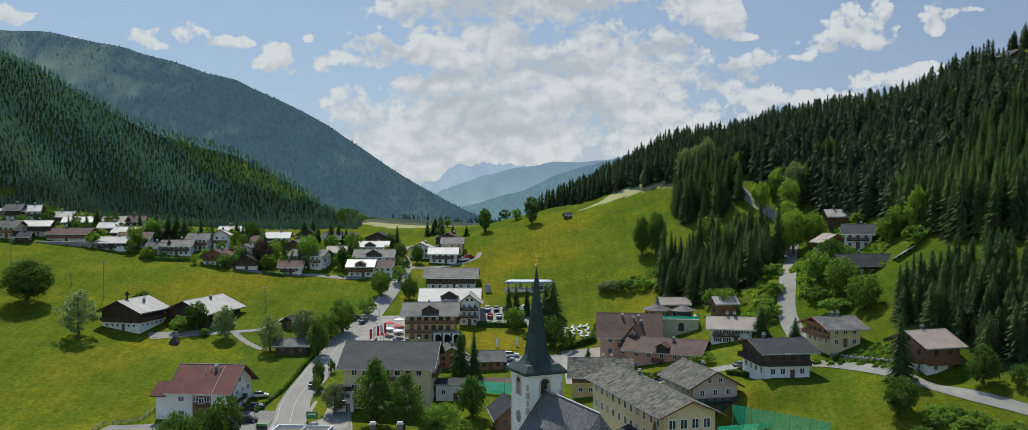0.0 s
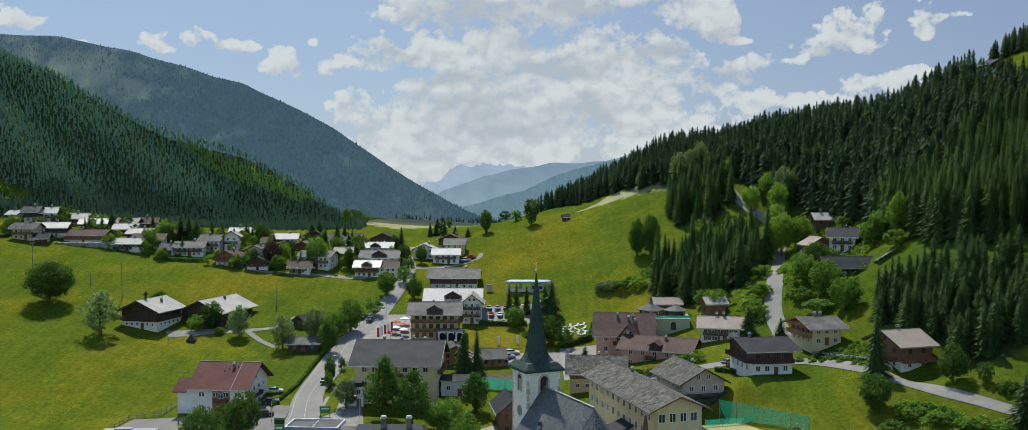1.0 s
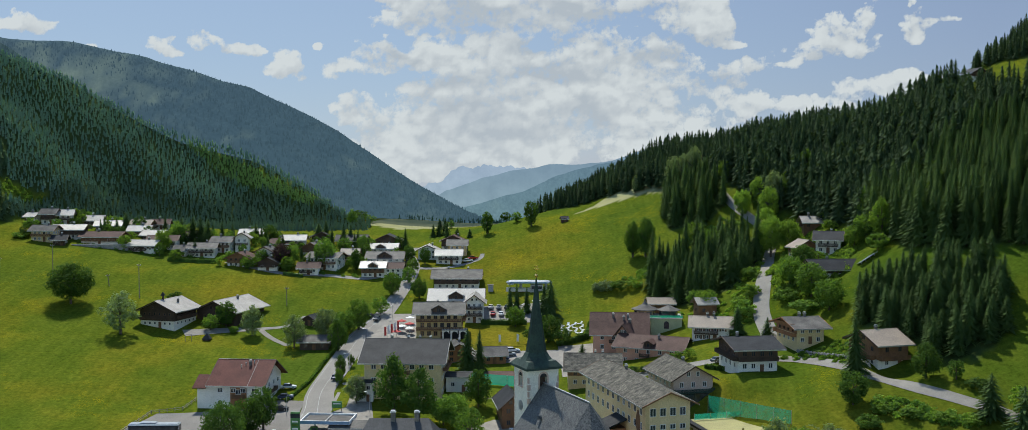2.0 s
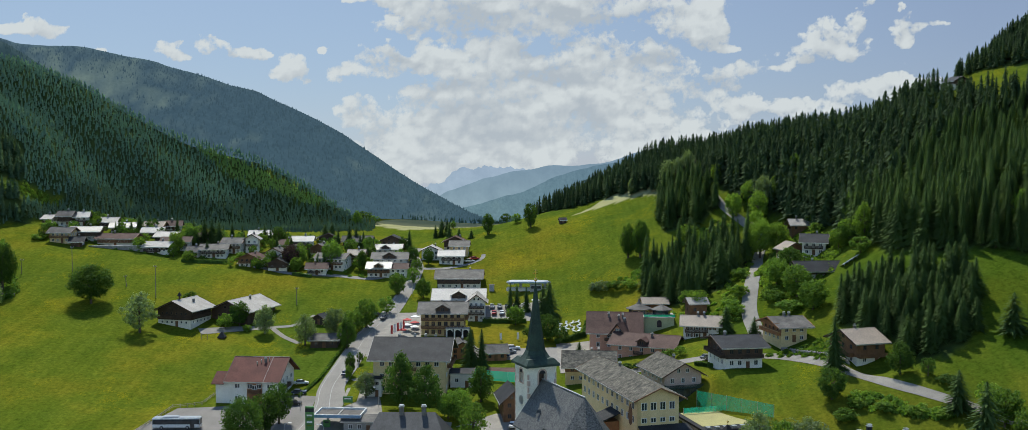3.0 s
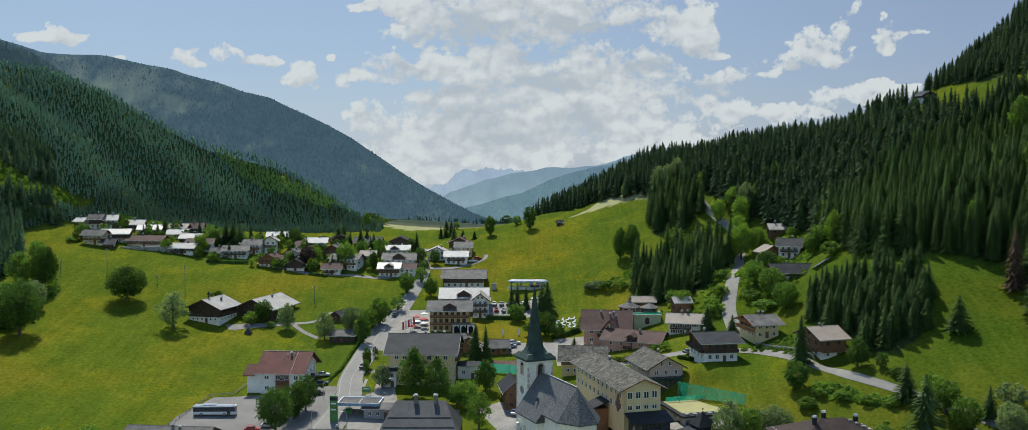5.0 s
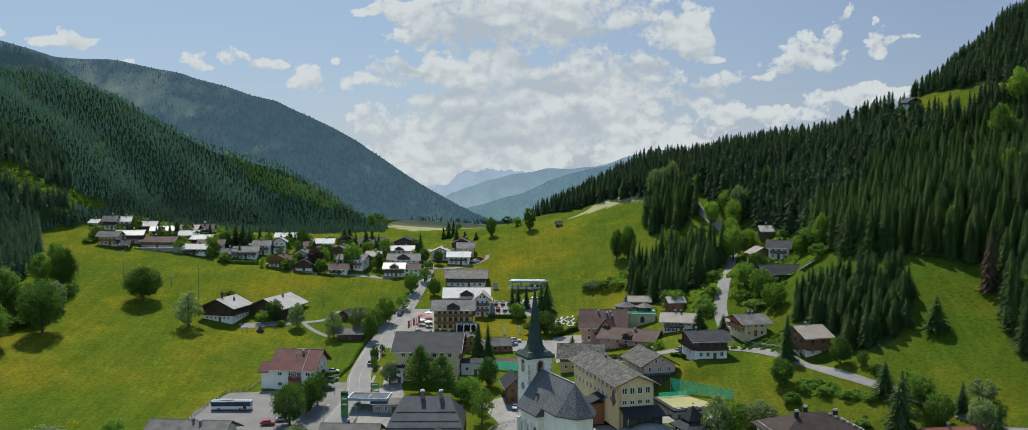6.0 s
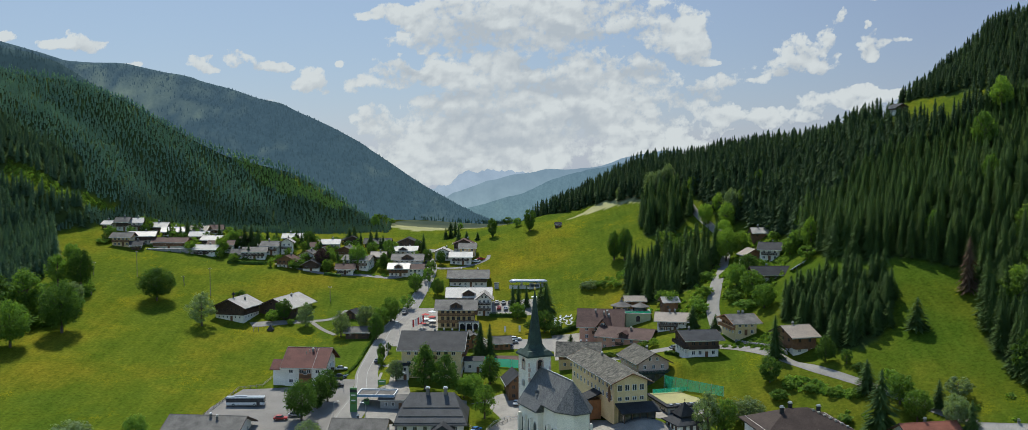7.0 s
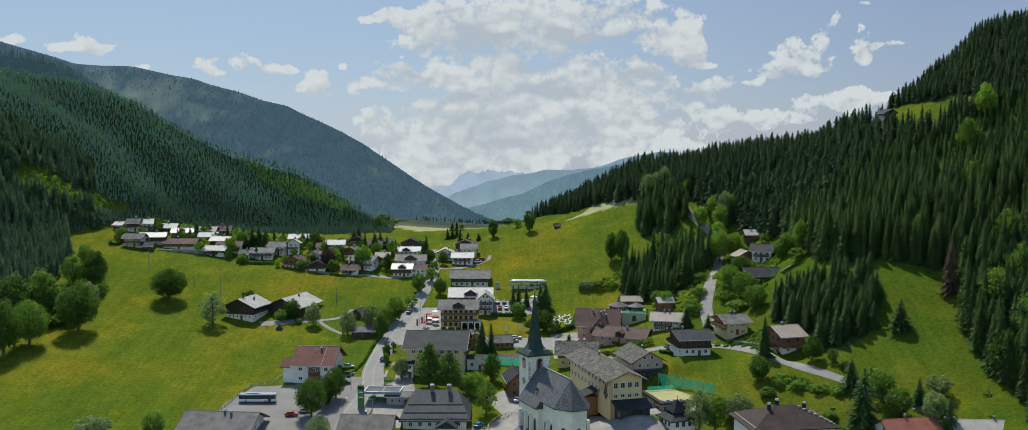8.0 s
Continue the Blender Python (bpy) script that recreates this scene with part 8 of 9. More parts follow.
shrubs("green shrubs and tall herbs on the bank", [(50, 300), (62, 286), (72, 276), (76, 296), (88, 326), (92, 342), (84, 334), (70, 304), (58, 306)], 4.2, (0.7, 1.5), LEAF_LIGHT, 21)
shrubs("dense leafy shrubs above the lane", [(82, 290), (98, 282), (104, 286), (112, 304), (118, 320), (112, 340), (100, 345), (93, 330), (86, 312)], 3.0, (0.9, 2.2), LEAF_LIGHT, 22, 0.45, 44)
shrubs("scrub on the grassy bank below the lane", [(84, 209), (92, 206), (99, 198), (104, 191), (101, 190), (93, 196), (84, 202)], 1.9, (0.6, 1.6), LEAF, 23, 0.34, 40)
shrubs("garden shrubs round the timber chalets", [(72, 246), (78, 240), (88, 224), (92, 232), (96, 246), (84, 246)], 2.4, (0.5, 1.3), LEAF, 24)
shrubs("undergrowth in the lower gardens", [(96, 186), (124, 186), (142, 176), (142, 160), (96, 172)], 7.5, (0.6, 1.5), LEAF_LIGHT, 25)
shrubs("low scrub on the hill slope", [(40, 352), (52, 344), (62, 352), (66, 372), (84, 380), (90, 372), (80, 366), (60, 356)], 2.6, (0.5, 1.3), LEAF, 26)
shrubs("leafy undergrowth along the western wood", [(-215, 262), (-200, 268), (-188, 290), (-184, 326), (-196, 345), (-206, 330), (-210, 290)], 3.2, (1.0, 2.4), LEAF, 28, 0.5, 44)
shrubs("bushes on the bank beside the western wood", WEST_BANK, 2.6, (0.6, 1.7), LEAF_LIGHT, 30, 0.4, 30)
shrubs("garden shrubs among the upper houses", [(-200, 386), (-60, 372), (-60, 420), (-200, 420)], 6.5, (0.6, 1.4), LEAF, 29, 0.4, 26)
fence("weathered wooden fence along the meadow", [(-104, 214), (-99.5, 243), (-92, 246), (-90, 255)])
fence("wooden fence round the church lawn", [(-20, 213), (-12, 204), (-4, 212)])
fence("short wooden fence at the meadow edge", [(-190, 322), (-184, 323)])
fence("wooden fence by the hotel path", [(-12, 252), (-4, 250), (2, 246)])

# deciduous crowns that stand out in the eastern wood
for tx_, ty_, th, tw, tm in [(158, 206, 19, 0.75, LEAF_LIGHT), (163, 190, 20, 0.75, LEAF), (170, 214, 20, 0.7, LEAF), (176, 236, 18, 0.7, LEAF_LIGHT), (150, 182, 14, 0.8, LEAF), (157, 172, 16, 0.8, LEAF_LIGHT),
                             (150, 252, 15, 0.5, LEAF), (120, 300, 14, 0.6, LEAF_LIGHT), (122, 320, 13, 0.6, LEAF), (108, 372, 12, 0.7, LEAF_LIGHT), (118, 378, 12, 0.7, LEAF), (190, 300, 16, 0.7, LEAF), (205, 318, 15, 0.7, LEAF_LIGHT)]:
    tree(tx_, ty_, th, tw, "egg", tm, "light leafy tree among dark spruces", low=0.1)
spruce(151.5, 226, 19, 0.8, "withered reddish-brown spruce at the wood's edge", NEEDLE_DEAD)


# ---- vehicles ----
def car(x, y, rot, name, rgb, label, big=1.0):
    ob = thing("car", pose(x, y, ground_z(x, y) + 0.14, 0, 0, rot), label, "car", "parked cars")
    s = big
    bm = bmesh.new()
    prism_into(bm, [(-2.2 * s, 0.35), (2.15 * s, 0.35), (2.25 * s, 0.6), (2.1 * s, 0.85), (1.2 * s, 0.98), (-1.9 * s, 1.0), (-2.25 * s, 0.9)], "y", -0.88, 0.88)
    bmesh.ops.bevel(tidy(bm), geom=bm.edges[:], offset=0.06, segments=1, affect="EDGES")
    body = part("body", bm, paint(name, rgb), ob)
    bm = bmesh.new()
    prism_into(bm, [(-1.75 * s, 0.96), (1.0 * s, 0.96), (0.35 * s, 1.46), (-1.35 * s, 1.48)], "y", -0.76, 0.76)
    part("cabin_glass", tidy(bm), GLASS, body)
    part("car_roof", boxes((-1.3 * s, 0.3 * s, -0.72, 0.72, 1.47, 1.53)), paint(name, rgb), body)
    for a in (-1.4, 1.35):
        for b in (-1, 1):
            bm = bmesh.new()
            bmesh.ops.create_cone(bm, cap_ends=True, segments=12, radius1=0.33, radius2=0.33, depth=0.2, matrix=Matrix.Translation((a * s, b * 0.82, 0.32)) @ Matrix.Rotation(math.pi / 2, 4, "X"))
            wl = part("wheel", bm, RUBBER, ob)
            bm = bmesh.new()
            bmesh.ops.create_cone(bm, cap_ends=True, segments=10, radius1=0.19, radius2=0.19, depth=0.02, matrix=Matrix.Translation((a * s, b * 0.93, 0.32)) @ Matrix.Rotation(math.pi / 2, 4, "X"))
            part("rim", bm, METAL, wl)
    return ob


WHITE, SILVER, BLACK, NAVY, REDC, GREYC = (0.75, 0.75, 0.74), (0.42, 0.43, 0.44), (0.02, 0.02, 0.022), (0.02, 0.035, 0.08), (0.42, 0.02, 0.02), (0.13, 0.135, 0.14)
car(-66, 261, 8, "white", WHITE, "white estate car in the car park", 1.0)
car(-65, 252.5, 6, "navy", NAVY, "dark blue car in the car park")
car(-64.5, 243.5, 4, "black", BLACK, "black car in the car park")
car(-78, 213, 3, "red", REDC, "red car parked under the trees")
car(-74, 216, 3, "silver", SILVER, "silver car parked under the trees")
car(-2, 291, 10, "silver", SILVER, "silver car parked by the lawn")
car(-4, 287, -14, "navy", NAVY, "dark blue car on the side street")
car(-1, 295, 4, "white", WHITE, "white van beside the green pitch", 1.15)
car(-49, 327, 78, "grey", GREYC, "grey car standing on the road")
car(-52, 330, 80, "black", BLACK, "black car at the roadside")
car(-45, 396, 86, "black", BLACK, "dark car on the upper road")
car(-14, 206, 60, "blue", (0.03, 0.16, 0.42), "bright blue car near the hipped house")
car(80, 251, 10, "grey", GREYC, "grey car before the yellow-green house")
car(-20, 401, 30, "white", WHITE, "white car on the pale lane")
car(-18, 404, 30, "red", REDC, "red car on the pale lane")
for k, (cx_, cy_) in enumerate([(-9, 345), (-6, 345), (-3, 345), (0, 345.5), (-8, 337), (-5, 337), (-2, 337), (3, 338)]):
    nm, cc = (("white", WHITE), ("silver", SILVER), ("black", BLACK), ("white", WHITE), ("red", REDC))[k % 5]
    car(cx_, cy_, 88, nm, cc, nm + " car in the hotel car park")
car(-1, 226, 80, "white", WHITE, "white car beside the church")
car(-53.5, 268, 84, "navy", NAVY, "dark car by the hotel")
car(57, 252, 30, "grey", GREYC, "grey car in the chalet's drive")


def bus():
    x, y = -92.8, 226.4
    ob = thing("bus", pose(x, y, ground_z(x, y) + 0.12, 0, 0, 1), "white regional bus with dark windows in the car park", "bus")
    bm = boxes((-6.4, 6.4, -1.25, 1.25, 0.35, 3.15))
    bmesh.ops.bevel(bm, geom=bm.edges[:], offset=0.14, segments=2, affect="EDGES")
    body = part("body", bm, CANVAS, ob)
    part("window_band", boxes((-6.3, 6.3, -1.27, 1.27, 1.4, 2.78)), RUBBER, body, "black window band")
    for k in range(8):
        part("side_window", boxes((-6.2 + k * 1.5, -4.8 + k * 1.5, -1.285, 1.285, 1.45, 2.72)), GLASS, body)
    part("windscreen", boxes((6.36, 6.45, -1.1, 1.1, 1.2, 2.8)), GLASS, body)
    part("door", boxes((3.9, 5.0, -1.30, -1.2, 0.45, 2.6)), GLASS, body)
    part("roof_panel", boxes((-6.2, 6.2, -1.05, 1.05, 3.1, 3.2)), LIFT_GREY, body, "grey roof")
    part("roof_unit", boxes((-3.5, 0.5, -0.8, 0.8, 3.16, 3.45)), LIFT_GREY, body)
    part("skirt", boxes((-6.42, 6.42, -1.27, 1.27, 0.36, 0.62)), METAL, body)
    for a in (-3.9, 4.0 - 0.9):
        for b in (-1, 1):
            bm = bmesh.new()
            bmesh.ops.create_cone(bm, cap_ends=True, segments=14, radius1=0.5, radius2=0.5, depth=0.3, matrix=Matrix.Translation((a, b * 1.16, 0.48)) @ Matrix.Rotation(math.pi / 2, 4, "X"))
            wl = part("wheel", bm, RUBBER, ob)
            bm = bmesh.new()
            bmesh.ops.create_cone(bm, cap_ends=True, segments=10, radius1=0.26, radius2=0.26, depth=0.04, matrix=Matrix.Translation((a, b * 1.32, 0.48)) @ Matrix.Rotation(math.pi / 2, 4, "X"))
            part("rim", bm, METAL, wl)
    return ob


bus()


# ---- filling station ----
def station_roof():
    x, y = -48.2, 226.8
    z = ground_z(x, y) + 0.1
    ob = thing("station_canopy", pose(x, y, z, 0, 0, -4), "flat filling station canopy with white and blue edge", "canopy")
    w, d, h = 6.4, 4.2, 3.2
    part("roof_deck", boxes((-w + 0.4, w - 0.4, -d + 0.4, d - 0.4, h, h + 0.25)), ROOF_GREY, ob)
    bm = boxes((-w, w, -d, -d + 0.25, h - 0.2, h + 0.7), (-w, w, d - 0.25, d, h - 0.2, h + 0.7), (-w, -w + 0.25, -d + 0.25, d - 0.25, h - 0.2, h + 0.7), (w - 0.25, w, -d + 0.25, d - 0.25, h - 0.2, h + 0.7))
    fas = part("fascia", bm, CANVAS, ob)
    part("blue_band", boxes((-w - 0.03, w + 0.03, -d - 0.03, -d + 0.02, h - 0.15, h + 0.6)), LIFT_BLUE, fas)
    part("cross_beam", boxes((-0.15, 0.15, -d + 0.4, d - 0.4, h + 0.25, h + 0.5)), CONCRETE, ob)
    for a in (-3.5, 3.5):
        part("column", boxes((a - 0.2, a + 0.2, -0.2, 0.2, -1, h)), METAL, ob)
        pump = part("fuel_pump", boxes((a - 0.9, a + 0.9, -1.6, -0.9, -0.5, 1.7)), SIGN_GREEN, ob)
        part("pump_display", boxes((a - 0.6, a + 0.6, -1.64, -1.6, 0.9, 1.4)), GLASS, pump)
    return ob


station_roof()


def pylon(x, y, w, h, mat, label, bands=True):
    ob = thing("sign_pylon", pose(x, y, ground_z(x, y), 0, 0, -6), label, "sign")
    bd = part("panel", boxes((-w / 2, w / 2, -0.25, 0.25, -0.6, h)), mat, ob)
    if bands:
        part("top_band", boxes((-w / 2 - 0.02, w / 2 + 0.02, -0.27, 0.27, h - 1.5, h - 0.5)), GLASS, bd)
        for k in range(4):
            part("price_bar", boxes((-w * 0.32, w * 0.32, -0.28, -0.24, h - 2.6 - k * 0.9, h - 2.2 - k * 0.9)), LEAF_LIGHT if k % 2 else CANVAS, bd)
    return ob


pylon(-55.2, 219.5, 2.3, 8.2, SIGN_GREEN, "tall green price pylon of the filling station")
sb = thing("information_board", pose(-48.5, 241, ground_z(-48.5, 241), 0, 0, -4), "green information board on two posts", "sign")
part("board", boxes((-1.4, 1.4, -0.1, 0.1, 1.0, 2.8)), SIGN_GREEN, sb)
part("board_text", boxes((-1.0, 1.0, -0.13, -0.1, 2.0, 2.3)), CANVAS, sb)
for a in (-1.2, 1.2):
    part("board_post", boxes((a - 0.08, a + 0.08, -0.08, 0.08, -0.6, 1.0)), WOOD_GREY, sb)
house("low grey-roofed shop of the filling station", -41, 222, 11, 7, 3.2, 0.8, "w", -3, CONCRETE, None, roof=ROOF_GREY, over=0.7, floors=1, cols=4, side_cols=2, chimneys=(), category="shop", name="shop")
yard("lawn", "small green lawn in the road's bend", [(-50, 240), (-50, 262), (-47, 262), (-46.5, 244)], GRASS, 0.2, category="lawn")


# ---- chairlift station ----
def lift_station():
    x, y = 5.6, 364
    z = ground_z(x, y)
    ob = thing("lift_station", pose(x, y, z, 0, 0, -2), "chairlift valley station under a rounded white canopy", "lift station")
    bm = bmesh.new()
    n, prev = 14, None
    for k in range(n + 1):
        u = -9.0 + 18.0 * k / n
        e = abs(u) / 9.0
        r = 1.9 * (1 - max(0, e - 0.75) ** 2 * 10)
        ring = [bm.verts.new((u, 2.4 * math.cos(math.pi * j / 8) * (r / 1.9), 3.0 + 1.15 * math.sin(math.pi * j / 8) * (r / 1.9))) for j in range(9)]
        if prev:
            for j in range(8):
                bm.faces.new((prev[j], prev[j + 1], ring[j + 1], ring[j]))
            bm.faces.new((prev[8], prev[0], ring[0], ring[8]))
        else:
            bm.faces.new(ring)
        prev = ring
    bm.faces.new(prev[::-1])
    cv = part("canopy", tidy(bm), LIFT_GREY, ob)
    part("blue_band", boxes((-7.2, 7.4, -2.42, 2.42, 3.05, 3.55)), LIFT_BLUE, cv)
    for a in (-3.2, 6.6):
        part("pier", boxes((a - 0.5, a + 0.5, -0.6, 0.6, -2, 3.0)), CONCRETE, ob)
    cab = part("control_cabin", boxes((0.6, 5.4, -2.6, 0.4, -1.5, 2.5)), CONCRETE, ob)
    part("cabin_window", boxes((1.0, 5.0, -2.66, -2.58, 0.9, 2.0)), GLASS, cab)
    part("bull_wheel", boxes((-8.4, -6.0, -1.8, 1.8, 2.5, 2.8)), METAL, ob)
    for a in (-2.1, 2.1):
        part("handrail", boxes((-9, 8, a - 0.05, a + 0.05, -0.2, 1.0)), METAL, ob)
    return ob


lift_station()
bx = thing("transformer_box", pose(-9.5, 366, ground_z(-9.5, 366)), "small grey transformer box on the grass", "utility box")
part("cabinet", boxes((-1, 1, -0.9, 0.9, -0.5, 2.4)), CONCRETE, bx)
part("cabinet_roof", boxes((-1.2, 1.2, -1.1, 1.1, 2.4, 2.6)), ROOF_GREY, bx)


# ---- spa pavilion and yellow bath house ----
def spa():
    x, y = 43, 303
    z = ground_z(x, y)
    ob = thing("pavilion", pose(x, y, z), "round pavilion under a flared grey conical roof", "pavilion")
    bm = bmesh.new()
    tube_into(bm, 0, 0, -2, 6.6, 3.3, 3.3, 16)
    part("wall", bm, CREAM, ob)
    bm = bmesh.new()
    prof = [(4.5, 6.4), (4.5, 6.6), (2.6, 7.3), (1.0, 8.1), (0.35, 9.0), (0.06, 10.1)]
    prev = None
    for r, zz in prof:
        ring = [bm.verts.new((r * math.cos(k * math.pi / 10), r * math.sin(k * math.pi / 10), zz)) for k in range(20)]
        if prev:
            for k in range(20):
                bm.faces.new((prev[k], prev[(k + 1) % 20], ring[(k + 1) % 20], ring[k]))
        else:
            bm.faces.new(ring)
        prev = ring
    part("cone_roof", tidy(bm), ROOF_GREY, ob)
    for k in range(8):
        a = k * math.pi / 4 + 0.3
        part("glazing", boxes((-0.9, 0.9, -3.36, -3.2, 3.6, 6.0)), GLASS, ob).matrix_basis = pose(0, 0, 0, 0, 0, math.degrees(a))
    return ob


spa()
bath = thing("bath_house", pose(49, 298, ground_z(52, 292), 0, 0, -4), "pale yellow bath house with green railings", "house")
part("wall", boxes((-5, 5, -5, 5, -3, 3.2)), PALEGREEN, bath)
part("flat_roof", boxes((-5.3, 5.3, -5.3, 5.3, 3.2, 3.45)), CONCRETE, bath)
bm = boxes((-0.8, 0.8, -5.1, -4.9, 0.0, 1.6))
bmesh.ops.create_cone(bm, cap_ends=True, segments=16, radius1=0.8, radius2=0.8, depth=0.2, matrix=Matrix.Translation((0, -5.0, 1.6)) @ Matrix.Rotation(math.pi / 2, 4, "X"))
part("arched_door", bm, GLASS, bath, "dark arched doorway")
part("roof_railing", boxes((-5.2, 5.2, -5.25, -5.19, 4.2, 4.3), (-5.2, 5.2, -5.23, -5.21, 3.55, 4.15), (-5.2, -5.14, -5.25, 5.2, 4.2, 4.3), (5.14, 5.2, -5.25, 5.2, 4.2, 4.3)), NET_GREEN, bath, "green railing")
bm = bmesh.new()
tube_into(bm, 1.2, 1.5, 3.4, 5.1, 3.0, 3.0, 8)
part("lantern_room", bm, GLASS, bath, "glazed upper room")
bm = bmesh.new()
tube_into(bm, 1.2, 1.5, 5.1, 5.3, 3.9, 3.9, 8)
tube_into(bm, 1.2, 1.5, 5.3, 6.5, 3.9, 0.9, 8)
tube_into(bm, 1.2, 1.5, 6.45, 7.0, 0.9, 0.1, 8)
part("lantern_roof", bm, ROOF_GREY, bath, "grey many-sided roof")
house("small timber hut with pale roof by the spa", 61.5, 293, 6, 5, 4.8, 1.4, "w", 10, WOOD_BROWN, None, roof=ROOF_PALE, over=0.8, floors=1, cols=2, side_cols=1, chimneys=(), style="dark", category="hut", name="hut")
house("low house with a brown roof behind the spa", 50, 312, 8, 6, 3.4, 1.4, "w", 0, WOOD_BROWN, None, roof=ROOF_BEIGE, over=0.9, floors=1, cols=3, side_cols=1, chimneys=(), style="dark")


# ---- sports court on a flat building, with green ball nets ----
def court():
    x, y, z = 52, 209, 17.6
    ob = thing("sports_hall", pose(x, y, z, 0, 0, 14), "low flat sports hall with a court on its roof", "hall")
    part("wall", boxes((-8.2, 8.2, -8.5, 8.5, -3, 3.6)), CONCRETE, ob)
    part("roof_edge", boxes((-8.8, 8.8, -9.1, 9.1, 3.6, 4.1)), ROOF_DARK, ob)
    part("court_turf", boxes((-7.4, 8.0, -5.6, 8.4, 4.1, 4.16)), TURF, ob, "ochre artificial turf")
    for k in range(6):
        part("front_window", boxes((-7.4 + k * 2.5, -5.3 + k * 2.5, -8.58, -8.44, 0.6, 2.8)), GLASS, ob)
    for k in range(7):
        part("skylight", boxes((-7.4 + k * 2.3, -6.2 + k * 2.3, -8.2, -7.0, 4.1, 4.5)), METAL, ob)
    for k in range(4):
        part("side_window", boxes((-8.28, -8.14, -6 + k * 3.6, -3.4 + k * 3.6, 0.6, 2.8)), GLASS, ob)
    return ob


court()


def net(label, x0, y0, x1, y1, h, base=None, mat=None):
    """A see-through net of thin cords between posts."""
    ob = thing("ball_net", Matrix(), label, "net")
    a, b = Vector((x0, y0, ground_z(x0, y0) if base is None else base)), Vector((x1, y1, ground_z(x1, y1) if base is None else base))
    n = max(2, int((b - a).length / 4) + 1)
    for k in range(n):
        p = a.lerp(b, k / (n - 1))
        bm = bmesh.new()
        tube_into(bm, p.x, p.y, p.z - 0.6, p.z + h + 0.1, 0.07, 0.06, 6)
        part("net_post", bm, METAL, ob)
    v, f = [], []
    m = max(2, int((b - a).length / 2))
    for k in range(m + 1):
        p = a.lerp(b, k / m)
        sag = 0.12 * math.sin(k * 2.1)
        v += [(p.x, p.y + sag, p.z + 0.1), (p.x, p.y, p.z + h)]
    f = [(2 * k, 2 * k + 2, 2 * k + 3, 2 * k + 1) for k in range(m)]
    part_mesh("netting", mesh_of("netting", v, f, [mat or NET_GREEN]), ob)
    return ob


net("tall green ball net beside the court", 48.5, 222.5, 65, 206, 4.2, 22.0, NET_OPEN)
net("low green ball net across the court", 43.5, 214, 56, 217.5, 1.6, 21.8, NET_OPEN)
net("green windbreak netting by the tennis yard", -15, 266, -8, 263.5, 3.2)
net("green windbreak netting along the lawn", -8, 263.5, 3, 261, 3.2)
wl = thing("retaining_wall", pose(60, 217, 20.5, 0, 0, -45), "grey concrete retaining wall by the court", "wall")
part("wall_body", boxes((-12, 12, -0.3, 0.3, -3, 2.0)), CONCRETE, wl)


# ---- gazebo with two-tiered roof ----
def gazebo():
    x, y = 49, 186
    ob = thing("gazebo", pose(x, y, 17.6, 0, 0, 20), "white pavilion with two-tiered dark pointed roof", "pavilion")
    part("wall", boxes((-4.0, 4.0, -4.0, 4.0, -3, 3.6)), PLASTER, ob)
    hip_roof(ob, 8, 8, 3.6, 2.2, 0.4, 1.0, ROOF_DARK)
    part("upper_wall", boxes((-1.9, 1.9, -1.9, 1.9, 3.8, 6.2)), WOOD_DARK, ob)
    up = hip_roof(ob, 3.8, 3.8, 6.2, 2.6, 0.1, 0.8, ROOF_DARK, 0.2)
    bm = bmesh.new()
    tube_into(bm, 0, 0, 8.6, 9.8, 0.06, 0.04, 6)
    ball_into(bm, (0, 0, 9.4), 0.25)
    part("finial", bm, GOLD, up, "gilded finial")
    for k in range(3):
        window(ob, "front", -2.2 + k * 2.2, 1.0, 1.1, 1.6, "dark", (4, 4))
        window(ob, "left", -2.2 + k * 2.2, 1.0, 1.1, 1.6, "dark", (4, 4))
    return ob


gazebo()


# ---- gardens, terraces, poles ----
yard("lawn", "bright mown pitch behind the inns", [(-11, 301), (2, 301), (4, 325), (-11, 325)], GRASS, 0.14, category="lawn")
yard("lawn", "small green lawn beside the church square", [(-20, 206), (-12, 204), (-6, 214), (-12, 228), (-20, 226)], GRASS, 0.2, category="lawn")
yard("lawn", "hotel lawn with white loungers", [(13, 301), (24, 306), (27, 330), (14, 330)], GRASS, 0.14, category="lawn")
yard("clay_court", "reddish clay court by the netting", [(-10, 266), (1, 263), (0, 276), (-10, 276)], ROOF_BROWN, 0.16)


def lounger_mesh():
    bm = boxes((-0.35, 0.35, -1.0, 0.4, 0.25, 0.36), (-0.35, -0.28, -1.0, -0.9, 0, 0.25), (0.28, 0.35, -1.0, -0.9, 0, 0.25), (-0.35, -0.28, 0.3, 0.4, 0, 0.25), (0.28, 0.35, 0.3, 0.4, 0, 0.25))
    bmesh.ops.create_cube(bm, size=1, matrix=Matrix.Translation((0, 0.72, 0.6)) @ Matrix.Rotation(radians(50), 4, "X") @ Matrix.Diagonal((0.7, 0.9, 0.08, 1)))
    me = bpy.data.meshes.new("sun_lounger")
    bm.to_mesh(me)
    bm.free()
    me.materials.append(CANVAS)
    return me


